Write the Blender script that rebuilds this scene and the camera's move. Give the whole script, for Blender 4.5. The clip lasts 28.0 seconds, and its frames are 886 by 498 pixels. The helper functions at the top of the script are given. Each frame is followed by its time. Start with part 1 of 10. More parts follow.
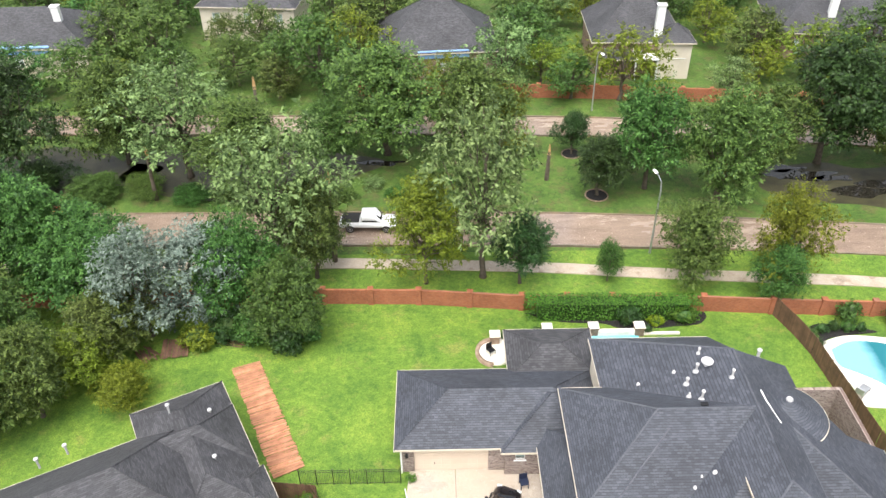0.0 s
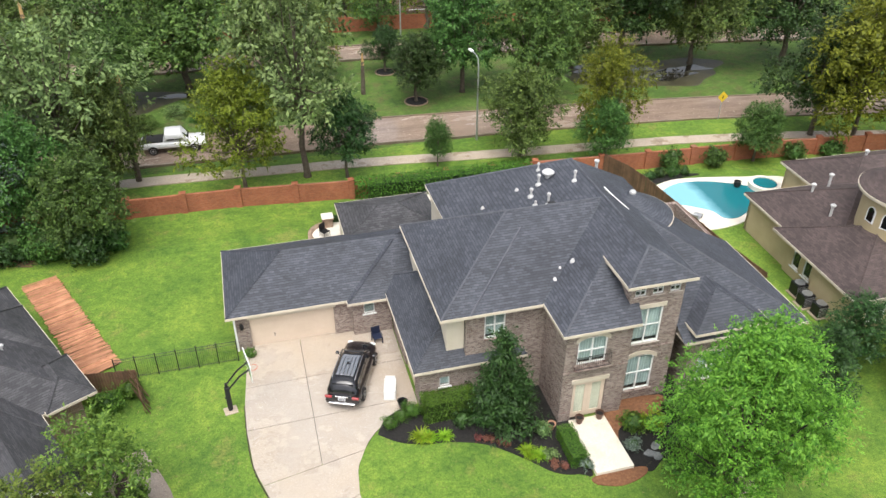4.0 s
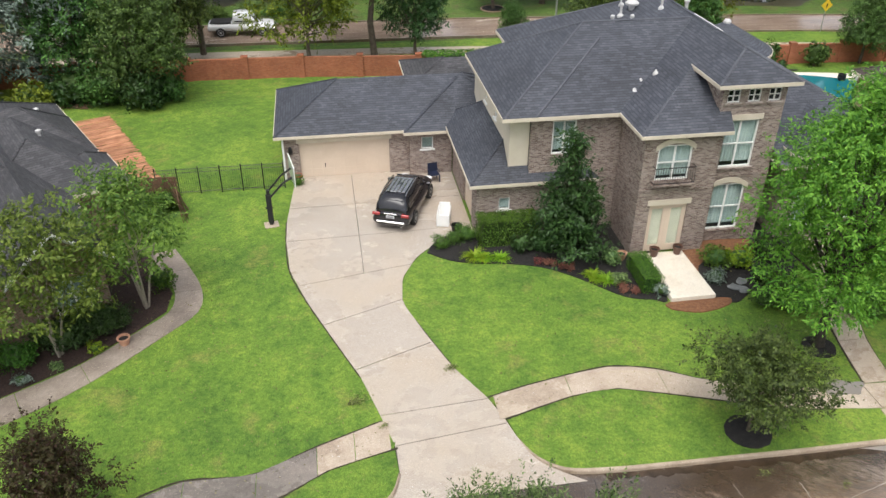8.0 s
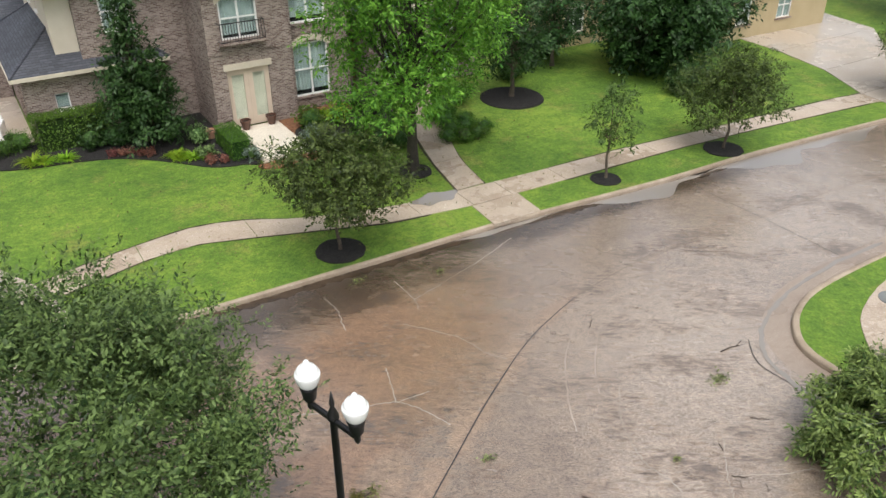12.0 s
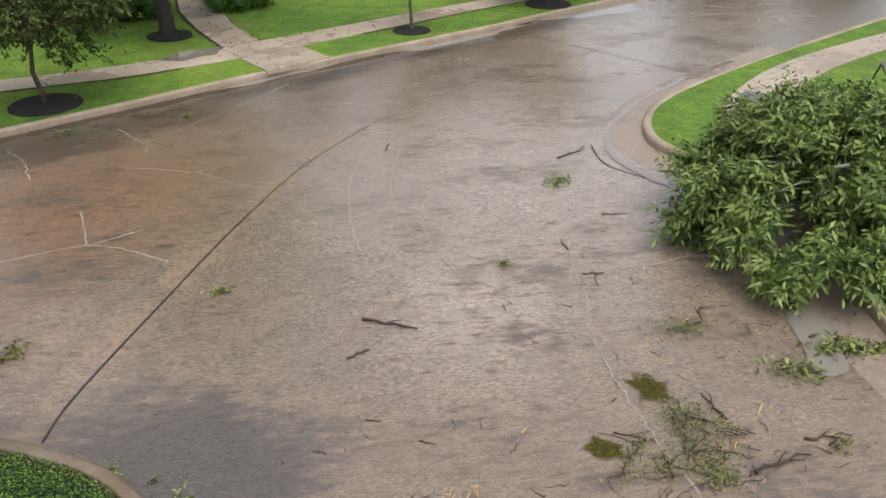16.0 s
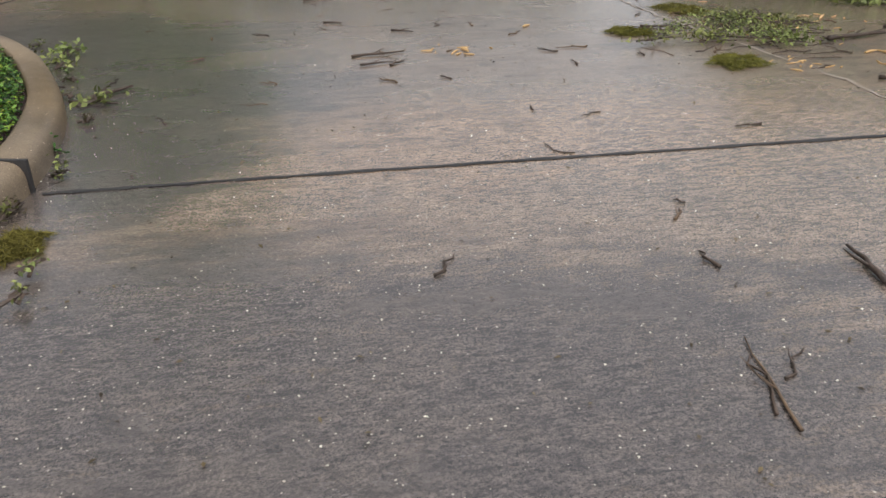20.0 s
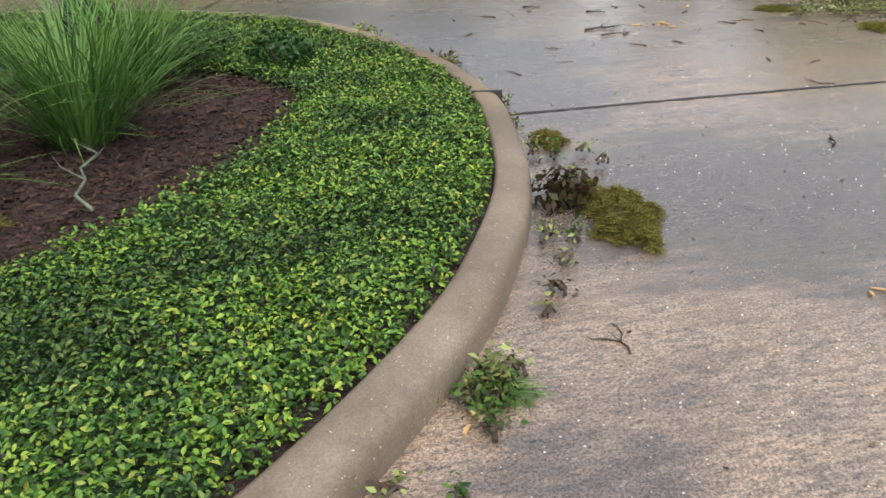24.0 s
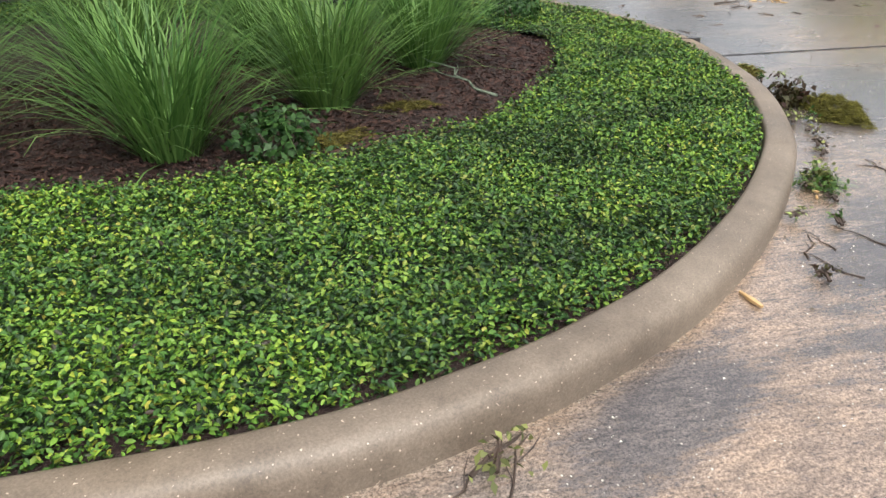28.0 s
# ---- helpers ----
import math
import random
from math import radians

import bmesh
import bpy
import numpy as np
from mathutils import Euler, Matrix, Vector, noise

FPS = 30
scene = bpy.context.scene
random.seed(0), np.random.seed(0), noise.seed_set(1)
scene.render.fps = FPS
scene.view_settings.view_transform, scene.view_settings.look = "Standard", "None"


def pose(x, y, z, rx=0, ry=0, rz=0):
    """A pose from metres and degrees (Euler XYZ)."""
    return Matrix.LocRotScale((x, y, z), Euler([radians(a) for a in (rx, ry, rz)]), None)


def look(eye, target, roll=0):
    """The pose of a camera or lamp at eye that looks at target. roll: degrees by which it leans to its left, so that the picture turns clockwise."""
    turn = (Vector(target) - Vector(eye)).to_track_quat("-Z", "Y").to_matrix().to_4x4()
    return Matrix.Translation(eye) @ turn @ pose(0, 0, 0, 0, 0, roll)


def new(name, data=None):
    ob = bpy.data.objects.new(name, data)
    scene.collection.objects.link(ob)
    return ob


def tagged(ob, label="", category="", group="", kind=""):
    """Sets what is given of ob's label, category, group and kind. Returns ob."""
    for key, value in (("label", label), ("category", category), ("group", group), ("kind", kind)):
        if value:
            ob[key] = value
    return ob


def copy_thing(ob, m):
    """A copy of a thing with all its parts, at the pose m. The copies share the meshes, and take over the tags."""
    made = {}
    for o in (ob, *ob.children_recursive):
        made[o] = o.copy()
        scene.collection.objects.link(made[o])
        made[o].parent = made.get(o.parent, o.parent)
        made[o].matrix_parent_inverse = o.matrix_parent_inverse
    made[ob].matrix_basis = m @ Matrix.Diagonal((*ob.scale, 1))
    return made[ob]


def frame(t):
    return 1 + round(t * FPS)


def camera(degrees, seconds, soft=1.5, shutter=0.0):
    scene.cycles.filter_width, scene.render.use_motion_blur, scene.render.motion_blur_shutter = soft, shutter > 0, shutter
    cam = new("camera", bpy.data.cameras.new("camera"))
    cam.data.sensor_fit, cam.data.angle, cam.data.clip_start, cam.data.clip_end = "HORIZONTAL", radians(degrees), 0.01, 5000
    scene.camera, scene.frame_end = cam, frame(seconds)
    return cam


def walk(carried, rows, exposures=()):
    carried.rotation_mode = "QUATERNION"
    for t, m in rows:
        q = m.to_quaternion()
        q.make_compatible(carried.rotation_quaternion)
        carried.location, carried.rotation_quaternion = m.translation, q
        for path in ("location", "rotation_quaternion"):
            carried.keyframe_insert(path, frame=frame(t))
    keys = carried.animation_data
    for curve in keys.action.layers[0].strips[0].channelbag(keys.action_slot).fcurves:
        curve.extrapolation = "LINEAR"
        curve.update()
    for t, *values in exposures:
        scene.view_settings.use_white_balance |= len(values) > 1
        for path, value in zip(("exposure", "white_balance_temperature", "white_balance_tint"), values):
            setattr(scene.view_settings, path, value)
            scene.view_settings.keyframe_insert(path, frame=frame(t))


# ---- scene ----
cam = camera(58.68, 28.0)
PATH = [
    (0, (-2.104, 6.774, 44.139), (-2.067, 14.826, 38.209), -0.85),
    (0.5, (-1.945, 6.252, 42.093), (-0.262, 14.187, 36.244), -0.35),
    (1, (-2.060, 6.080, 40.474), (0.259, 13.889, 34.673), 0.02),
    (1.5, (-2.133, 6.002, 38.867), (0.443, 13.761, 33.109), 0.12),
    (2, (-2.120, 5.758, 37.234), (0.517, 13.533, 31.525), 0.22),
    (2.5, (-2.172, 5.332, 35.662), (0.471, 13.143, 30.005), 0.24),
    (4.5, (-2.790, 2.495, 29.943), (-0.808, 10.626, 24.469), 0.26),
    (5, (-2.895, 2.073, 28.489), (-1.076, 10.264, 23.049), 0.30),
    (5.5, (-2.885, 1.827, 27.048), (-1.212, 10.069, 21.639), 0.27),
    (6, (-2.965, 1.614, 25.569), (-1.399, 9.910, 20.210), 0.23),
    (6.5, (-3.081, 1.457, 24.145), (-1.570, 9.778, 18.807), 0.39),
    (7, (-3.115, 1.270, 22.627), (-1.673, 9.620, 17.317), 0.38),
    (7.5, (-2.905, 0.949, 21.293), (-1.526, 9.320, 15.998), 0.32),
    (8, (-2.491, 0.649, 20.389), (-1.155, 9.036, 15.110), 0.28),
    (8.5, (-1.713, 0.183, 19.512), (-0.439, 8.583, 14.238), 0.07),
    (9, (-0.779, -0.426, 18.587), (0.467, 7.992, 13.335), 0.03),
    (9.5, (0.045, -0.996, 17.703), (1.266, 7.453, 12.495), -0.02),
    (10, (0.948, -1.454, 16.836), (2.134, 7.021, 11.663), -0.07),
    (10.5, (1.514, -1.809, 16.024), (2.690, 6.683, 10.877), -0.06),
    (11, (2.094, -1.936, 14.978), (4.490, 6.333, 9.892), -0.29),
    (11.5, (2.305, -1.836, 14.030), (5.953, 5.978, 8.967), -0.33),
    (12, (2.607, -1.599, 13.104), (7.147, 5.762, 8.083), -0.35),
    (12.5, (3.112, -1.126, 12.225), (8.404, 5.731, 7.227), -0.47),
    (14.5, (4.967, -0.254, 9.068), (10.890, 6.115, 4.134), -0.01),
    (15, (5.395, -0.281, 8.241), (11.337, 6.096, 3.339), -0.13),
    (15.5, (5.790, -0.322, 7.198), (11.761, 6.063, 2.342), -0.14),
    (16, (6.017, -0.343, 6.092), (12.006, 6.054, 1.273), -0.21),
    (16.5, (6.116, -0.359, 4.986), (12.124, 6.060, 0.222), -0.26),
    (17, (6.202, -0.399, 3.919), (12.221, 6.049, -0.792), -0.22),
    (17.5, (6.266, -0.410, 2.935), (12.311, 6.065, -1.706), -0.20),
    (18, (6.352, -0.425, 2.044), (12.423, 6.080, -2.520), -0.20),
    (18.5, (6.466, -0.418, 1.602), (12.548, 6.102, -2.926), -0.04),
    (19, (6.496, -0.439, 1.501), (12.591, 6.088, -3.000), 0.11),
    (19.5, (6.262, -0.538, 1.411), (12.385, 5.961, -3.092), 0.10),
    (20, (5.860, -0.561, 1.382), (12.090, 5.834, -3.123), -0.07),
    (20.5, (5.438, -0.564, 1.403), (11.711, 5.786, -3.104), -0.11),
    (22.5, (3.958, -0.330, 1.411), (10.522, 5.742, -3.064), -0.21),
    (23, (3.612, -0.229, 1.460), (10.222, 5.785, -3.028), -0.10),
    (23.5, (3.223, -0.069, 1.499), (9.866, 5.904, -2.993), -0.13),
    (24, (2.840, 0.049, 1.529), (9.503, 6.009, -2.952), -0.42),
    (24.5, (2.533, 0.042, 1.538), (9.222, 5.970, -2.947), -0.28),
    (25, (2.284, 0.047, 1.552), (8.991, 5.961, -2.925), -0.24),
    (25.5, (2.050, 0.085, 1.566), (8.775, 5.981, -2.908), -0.12),
    (26, (1.753, 0.134, 1.580), (8.488, 6.005, -2.911), 0.02),
    (26.5, (1.417, 0.149, 1.597), (8.163, 5.987, -2.921), 0.26),
    (27, (1.066, 0.151, 1.589), (7.818, 5.990, -2.919), 0.37),
    (27.5, (0.643, 0.151, 1.586), (7.399, 5.979, -2.930), 0.46),
    (28, (0.203, 0.195, 1.567), (6.910, 6.098, -2.923), 0.56),
]
walk(cam, [(t, look(eye, target, roll)) for t, eye, target, roll in PATH],
     exposures=[(0.0, 1.22), (2.0, 1.04), (5.0, 0.76), (8.0, 0.58), (12.0, 0.46), (15.0, 0.30), (17.0, 0.26), (20.0, 0.24), (23.0, 0.50), (28.0, 0.84)])

# ---- light: an overcast, rain-washed day ----
world = bpy.data.worlds.new("overcast_sky")
scene.world = world
world.use_nodes = True
wn = world.node_tree.nodes
wl = world.node_tree.links
sky = wn.new("ShaderNodeTexSky")
sky.sky_type = 'NISHITA'
sky.sun_disc = False
sky.sun_elevation = radians(66)
sky.sun_rotation = radians(200)
sky.dust_density = 4.0
desat = wn.new("ShaderNodeHueSaturation")
desat.inputs["Saturation"].default_value = 0.32
wl.new(sky.outputs[0], desat.inputs["Color"])
wl.new(desat.outputs[0], wn["Background"].inputs[0])
wn["Background"].inputs[1].default_value = 0.15
sun_data = bpy.data.lights.new("sun", 'SUN')
sun_data.energy = 1.4
sun_data.angle = radians(50)
sun_data.color = (1.0, 0.97, 0.92)
sun = new("sun", sun_data)
sun.matrix_world = look((-12, -29, 70), (0, 0, 0))


# ---- materials ----
def nodes_of(name):
    m = bpy.data.materials.new(name)
    m.use_nodes = True
    nt = m.node_tree
    return m, nt.nodes, nt.links, nt.nodes["Principled BSDF"]


def noise_of(n, l, vec, scale, detail=4.0, rough=0.6):
    t = n.new("ShaderNodeTexNoise")
    t.inputs["Scale"].default_value = scale
    t.inputs["Detail"].default_value = detail
    t.inputs["Roughness"].default_value = rough
    if vec is not None:
        l.new(vec, t.inputs["Vector"])
    return t.outputs["Fac"]


def ramp(n, l, fac, stops):
    r = n.new("ShaderNodeValToRGB")
    e = r.color_ramp.elements
    while len(e) < len(stops):
        e.new(0.5)
    for i, (p, c) in enumerate(stops):
        e[i].position = p
        e[i].color = (*c, 1) if len(c) == 3 else c
    l.new(fac, r.inputs[0])
    return r.outputs[0]


def blend(n, l, fac, a, b, mode='MIX'):
    x = n.new("ShaderNodeMix")
    x.data_type = 'RGBA'
    x.blend_type = mode
    for sock, v in ((x.inputs[0], fac), (x.inputs[6], a), (x.inputs[7], b)):
        if isinstance(v, (int, float)):
            sock.default_value = v
        elif isinstance(v, tuple):
            sock.default_value = (*v, 1)
        else:
            l.new(v, sock)
    return x.outputs[2]


def maths(n, l, op, a, b=0.0):
    x = n.new("ShaderNodeMath")
    x.operation = op
    for sock, v in ((x.inputs[0], a), (x.inputs[1], b)):
        if isinstance(v, (int, float)):
            sock.default_value = v
        else:
            l.new(v, sock)
    return x.outputs[0]


def bump(n, l, p, height, strength=0.4, dist=0.02):
    b = n.new("ShaderNodeBump")
    b.inputs["Strength"].default_value = strength
    b.inputs["Distance"].default_value = dist
    l.new(height, b.inputs["Height"])
    l.new(b.outputs[0], p.inputs["Normal"])


def place(n):
    return n.new("ShaderNodeNewGeometry").outputs["Position"]


def surface(name, a, b, rough=0.8, scale=2.0, fine=30.0, strength=0.3, dist=0.01, metal=0.0, spec=0.5, island=0.0, per_object=0.0):
    """Two tones blended by a coarse and a fine noise, with relief from the fine one."""
    m, n, l, p = nodes_of(name)
    pos = place(n)
    c1, c2 = noise_of(n, l, pos, scale), noise_of(n, l, pos, fine, 3.0)
    f = maths(n, l, 'ADD', maths(n, l, 'MULTIPLY', c1, 0.65), maths(n, l, 'MULTIPLY', c2, 0.35))
    col = ramp(n, l, f, [(0.34, a), (0.64, b)])
    if island or per_object:
        if island:
            r = n.new("ShaderNodeNewGeometry").outputs["Random Per Island"]
        else:
            r = n.new("ShaderNodeObjectInfo").outputs["Random"]
        k = island or per_object
        v = maths(n, l, 'ADD', maths(n, l, 'MULTIPLY', r, 2 * k), 1 - k)
        h = n.new("ShaderNodeHueSaturation")
        l.new(col, h.inputs["Color"])
        l.new(v, h.inputs["Value"])
        col = h.outputs[0]
    l.new(col, p.inputs["Base Color"])
    p.inputs["Roughness"].default_value = rough
    p.inputs["Metallic"].default_value = metal
    p.inputs["Specular IOR Level"].default_value = spec
    if strength:
        bump(n, l, p, c2, strength, dist)
    return m


def leafy(name, dark, light, rough=0.5, hue=0.02, trans=0.25):
    """Leaves: each its own tone between two greens, let through by some light."""
    m, n, l, p = nodes_of(name)
    r = n.new("ShaderNodeNewGeometry").outputs["Random Per Island"]
    big = noise_of(n, l, place(n), 1.7, 4.0, 0.7)
    o = n.new("ShaderNodeObjectInfo").outputs["Random"]
    f = maths(n, l, 'ADD', maths(n, l, 'MULTIPLY', r, 0.55), maths(n, l, 'MULTIPLY', big, 0.45))
    col = ramp(n, l, f, [(0.2, dark), (0.8, light)])
    h = n.new("ShaderNodeHueSaturation")
    l.new(col, h.inputs["Color"])
    l.new(maths(n, l, 'ADD', maths(n, l, 'MULTIPLY', o, 2 * hue), 0.5 - hue), h.inputs["Hue"])
    l.new(maths(n, l, 'ADD', maths(n, l, 'MULTIPLY', o, 0.3), 0.85), h.inputs["Value"])
    l.new(h.outputs[0], p.inputs["Base Color"])
    p.inputs["Roughness"].default_value = rough
    p.inputs["Specular IOR Level"].default_value = 0.22
    if trans:
        tr = n.new("ShaderNodeBsdfTranslucent")
        l.new(h.outputs[0], tr.inputs[0])
        mx = n.new("ShaderNodeMixShader")
        mx.inputs[0].default_value = trans
        l.new(p.outputs[0], mx.inputs[1])
        l.new(tr.outputs[0], mx.inputs[2])
        l.new(mx.outputs[0], n["Material Output"].inputs[0])
    return m


def flat_uv(n, l, u_mix=True):
    """Coordinates on upright or sloping faces: along the face, and height."""
    g = n.new("ShaderNodeNewGeometry")
    s = n.new("ShaderNodeSeparateXYZ")
    l.new(g.outputs["Position"], s.inputs[0])
    t = n.new("ShaderNodeSeparateXYZ")
    l.new(g.outputs["True Normal"], t.inputs[0])
    side = maths(n, l, 'GREATER_THAN', maths(n, l, 'ABSOLUTE', t.outputs[0]), maths(n, l, 'ABSOLUTE', t.outputs[1]))
    u = n.new("ShaderNodeMix")
    l.new(side, u.inputs[0])
    l.new(s.outputs[0], u.inputs[2])
    l.new(s.outputs[1], u.inputs[3])
    c = n.new("ShaderNodeCombineXYZ")
    l.new(u.outputs[0], c.inputs[0])
    l.new(s.outputs[2], c.inputs[1])
    return c.outputs[0], g.outputs["Position"]


def masonry(name, c1, c2, mortar, w, h, gap, rough=0.85, wear=0.35, strength=0.6, dist=0.01, mix_scale=0.7):
    m, n, l, p = nodes_of(name)
    uv, pos = flat_uv(n, l)
    b = n.new("ShaderNodeTexBrick")
    b.inputs["Scale"].default_value = 1.0
    b.inputs["Brick Width"].default_value = w
    b.inputs["Row Height"].default_value = h
    b.inputs["Mortar Size"].default_value = gap
    b.inputs["Mortar Smooth"].default_value = 0.3
    b.inputs["Bias"].default_value = -0.1
    for k, c in (("Color1", c1), ("Color2", c2), ("Mortar", mortar)):
        b.inputs[k].default_value = (*c, 1)
    l.new(uv, b.inputs["Vector"])
    stain = noise_of(n, l, pos, mix_scale, 4.0)
    grain = noise_of(n, l, pos, 14.0, 3.0)
    dirt = ramp(n, l, stain, [(0.3, (1 - wear,) * 3), (0.7, (1.0 + wear * 0.4,) * 3)])
    col = blend(n, l, 1.0, b.outputs["Color"], dirt, 'MULTIPLY')
    col = blend(n, l, 0.5, col, ramp(n, l, grain, [(0.3, (0.55,) * 3), (0.7, (1.25,) * 3)]), 'MULTIPLY')
    l.new(col, p.inputs["Base Color"])
    p.inputs["Roughness"].default_value = rough
    inv = maths(n, l, 'SUBTRACT', 1.0, b.outputs["Fac"])
    bump(n, l, p, maths(n, l, 'ADD', inv, maths(n, l, 'MULTIPLY', grain, 0.5)), strength, dist)
    return m


BRICK = masonry("mixed_brick", (0.150, 0.096, 0.080), (0.420, 0.335, 0.290), (0.44, 0.395, 0.355), 0.20, 0.067, 0.009, 0.85, 0.18, 0.8)
BRICK_N = masonry("tan_brick", (0.25, 0.15, 0.11), (0.34, 0.22, 0.17), (0.40, 0.35, 0.30), 0.20, 0.067, 0.008)
SHINGLE = masonry("charcoal_shingle", (0.046, 0.051, 0.066), (0.086, 0.093, 0.113), (0.024, 0.027, 0.036), 0.30, 0.075, 0.008, 0.66, 0.3, 0.6, 0.012, 0.45)
SHINGLE_CAP = surface("ridge_shingle", (0.055, 0.060, 0.075), (0.110, 0.116, 0.134), 0.7, 2.0, 14.0, 0.6, 0.02)
SHINGLE_BROWN = masonry("brown_shingle", (0.060, 0.042, 0.040), (0.100, 0.072, 0.066), (0.035, 0.026, 0.026), 0.32, 0.065, 0.004, 0.75, 0.3, 0.5, 0.012, 0.45)
SHINGLE_GREY = masonry("grey_shingle", (0.048, 0.048, 0.054), (0.094, 0.093, 0.099), (0.028, 0.028, 0.033), 0.32, 0.065, 0.006, 0.75, 0.35, 0.6, 0.012, 0.45)
FENCE_BRICK = masonry("orange_brick", (0.33, 0.105, 0.05), (0.42, 0.15, 0.075), (0.30, 0.13, 0.08), 0.22, 0.075, 0.008, 0.85, 0.25)
STUCCO = surface("cream_stucco", (0.56, 0.50, 0.40), (0.66, 0.60, 0.50), 0.9, 0.8, 60.0, 0.25)
TRIM = surface("cream_trim", (0.53, 0.465, 0.37), (0.65, 0.58, 0.475), 0.6, 1.2, 20.0, 0.08)
STUCCO_Y = surface("yellow_stucco", (0.40, 0.32, 0.185), (0.49, 0.40, 0.245), 0.9, 0.6, 60.0, 0.25)
GARAGE_DOOR = surface("beige_door_paint", (0.60, 0.49, 0.385), (0.68, 0.565, 0.455), 0.55, 0.8, 25.0, 0.05)
WHITE = surface("white_paint", (0.72, 0.72, 0.70), (0.84, 0.84, 0.82), 0.45, 2.0, 20.0, 0.05)
BLACK_METAL = surface("black_metal", (0.010, 0.010, 0.011), (0.022, 0.022, 0.024), 0.4, 3.0, 40.0, 0.1, metal=0.3)
GALV = surface("galvanised_metal", (0.36, 0.37, 0.38), (0.52, 0.53, 0.54), 0.42, 3.0, 40.0, 0.1, metal=0.7)
PVC = surface("pale_pipe", (0.40, 0.40, 0.40), (0.58, 0.57, 0.56), 0.5, 4.0, 40.0, 0.05)
BARK = surface("grey_brown_bark", (0.055, 0.042, 0.032), (0.15, 0.12, 0.09), 0.9, 3.0, 22.0, 0.9, 0.03)
BARK_PALE = surface("pale_bark", (0.20, 0.17, 0.13), (0.34, 0.30, 0.25), 0.85, 4.0, 26.0, 0.6, 0.02)
SPLIT = surface("torn_fresh_wood", (0.42, 0.25, 0.095), (0.62, 0.42, 0.20), 0.7, 3.0, 30.0, 0.5)
CEDAR = surface("orange_cedar", (0.30, 0.125, 0.06), (0.50, 0.25, 0.14), 0.75, 1.5, 30.0, 0.4, per_object=0.28)
CEDAR_OLD = surface("weathered_cedar", (0.085, 0.048, 0.03), (0.19, 0.105, 0.062), 0.8, 1.2, 25.0, 0.5, per_object=0.2)
MULCH = surface("black_mulch", (0.006, 0.006, 0.006), (0.024, 0.021, 0.019), 0.9, 6.0, 45.0, 1.0, 0.05)
MULCH_BROWN = surface("brown_mulch", (0.016, 0.009, 0.008), (0.066, 0.036, 0.028), 0.85, 9.0, 60.0, 1.0, 0.04)
MULCH_RED = surface("rust_leaf_mulch", (0.12, 0.05, 0.025), (0.28, 0.13, 0.06), 0.9, 6.0, 40.0, 1.0, 0.04)
TERRACOTTA = surface("terracotta", (0.42, 0.22, 0.14), (0.55, 0.32, 0.22), 0.8, 5.0, 30.0, 0.2)
CLAY_DARK = surface("dark_glazed_clay", (0.07, 0.032, 0.022), (0.13, 0.065, 0.045), 0.35, 5.0, 30.0, 0.1)
RUBBER = surface("tyre_rubber", (0.012, 0.012, 0.012), (0.022, 0.022, 0.022), 0.85, 6.0, 60.0, 0.2)
STONE = surface("garden_stone", (0.15, 0.10, 0.068), (0.30, 0.22, 0.16), 0.85, 3.0, 20.0, 0.5, per_object=0.35)
SLATE = surface("grey_stepping_stone", (0.10, 0.11, 0.11), (0.19, 0.20, 0.20), 0.6, 4.0, 25.0, 0.3)
POOL_RIM = surface("pale_pool_stone", (0.62, 0.57, 0.48), (0.76, 0.72, 0.63), 0.6, 1.5, 20.0, 0.1)
CURTAIN = surface("pale_curtain", (0.30, 0.37, 0.36), (0.44, 0.50, 0.48), 0.9, 1.5, 12.0, 0.2)
CURTAIN_WARM = surface("cream_curtain", (0.50, 0.47, 0.37), (0.66, 0.62, 0.50), 0.9, 1.5, 12.0, 0.2)
# Near-black colour that stands for unlit rooms behind the glass.
DARK_ROOM = surface("unlit_room_dark", (0.020, 0.024, 0.024), (0.040, 0.046, 0.046), 0.9, 2.0, 12.0, 0.0)
BLUE_TARP = surface("blue_tarpaulin", (0.16, 0.33, 0.62), (0.30, 0.48, 0.74), 0.5, 0.8, 8.0, 0.3)


def plain(name, col, rough=0.4, metal=0.0, coat=0.0, emit=None, strength=0.0, trans=0.0, ior=1.45):
    m, n, l, p = nodes_of(name)
    p.inputs["Base Color"].default_value = (*col, 1)
    p.inputs["Roughness"].default_value = rough
    p.inputs["Metallic"].default_value = metal
    p.inputs["Coat Weight"].default_value = coat
    p.inputs["Coat Roughness"].default_value = 0.04
    p.inputs["Transmission Weight"].default_value = trans
    p.inputs["IOR"].default_value = ior
    return m


GLASS = plain("window_glass", (0.86, 0.93, 0.92), 0.02, trans=1.0, ior=1.3)
CAR_BLACK = plain("black_car_paint", (0.008, 0.008, 0.012), 0.25, 0.2, 1.0)
CAR_GLASS = plain("dark_car_glass", (0.006, 0.007, 0.008), 0.05, 0.0, 0.5)
CHROME = plain("chrome", (0.75, 0.75, 0.76), 0.12, 1.0)
TAIL_RED = plain("red_tail_lens", (0.30, 0.012, 0.014), 0.15, 0.0, 1.0)
CAR_RED = plain("red_car_paint", (0.45, 0.015, 0.02), 0.25, 0.0, 1.0)
CAR_WHITE = plain("white_car_paint", (0.75, 0.76, 0.77), 0.25, 0.0, 1.0)
GLOBE = plain("frosted_globe", (0.86, 0.87, 0.86), 0.25, 0.0, 0.6)
PLATE = plain("number_plate", (0.55, 0.56, 0.58), 0.4)
PLASTIC_BLUE = plain("dark_blue_plastic", (0.015, 0.022, 0.05), 0.5)
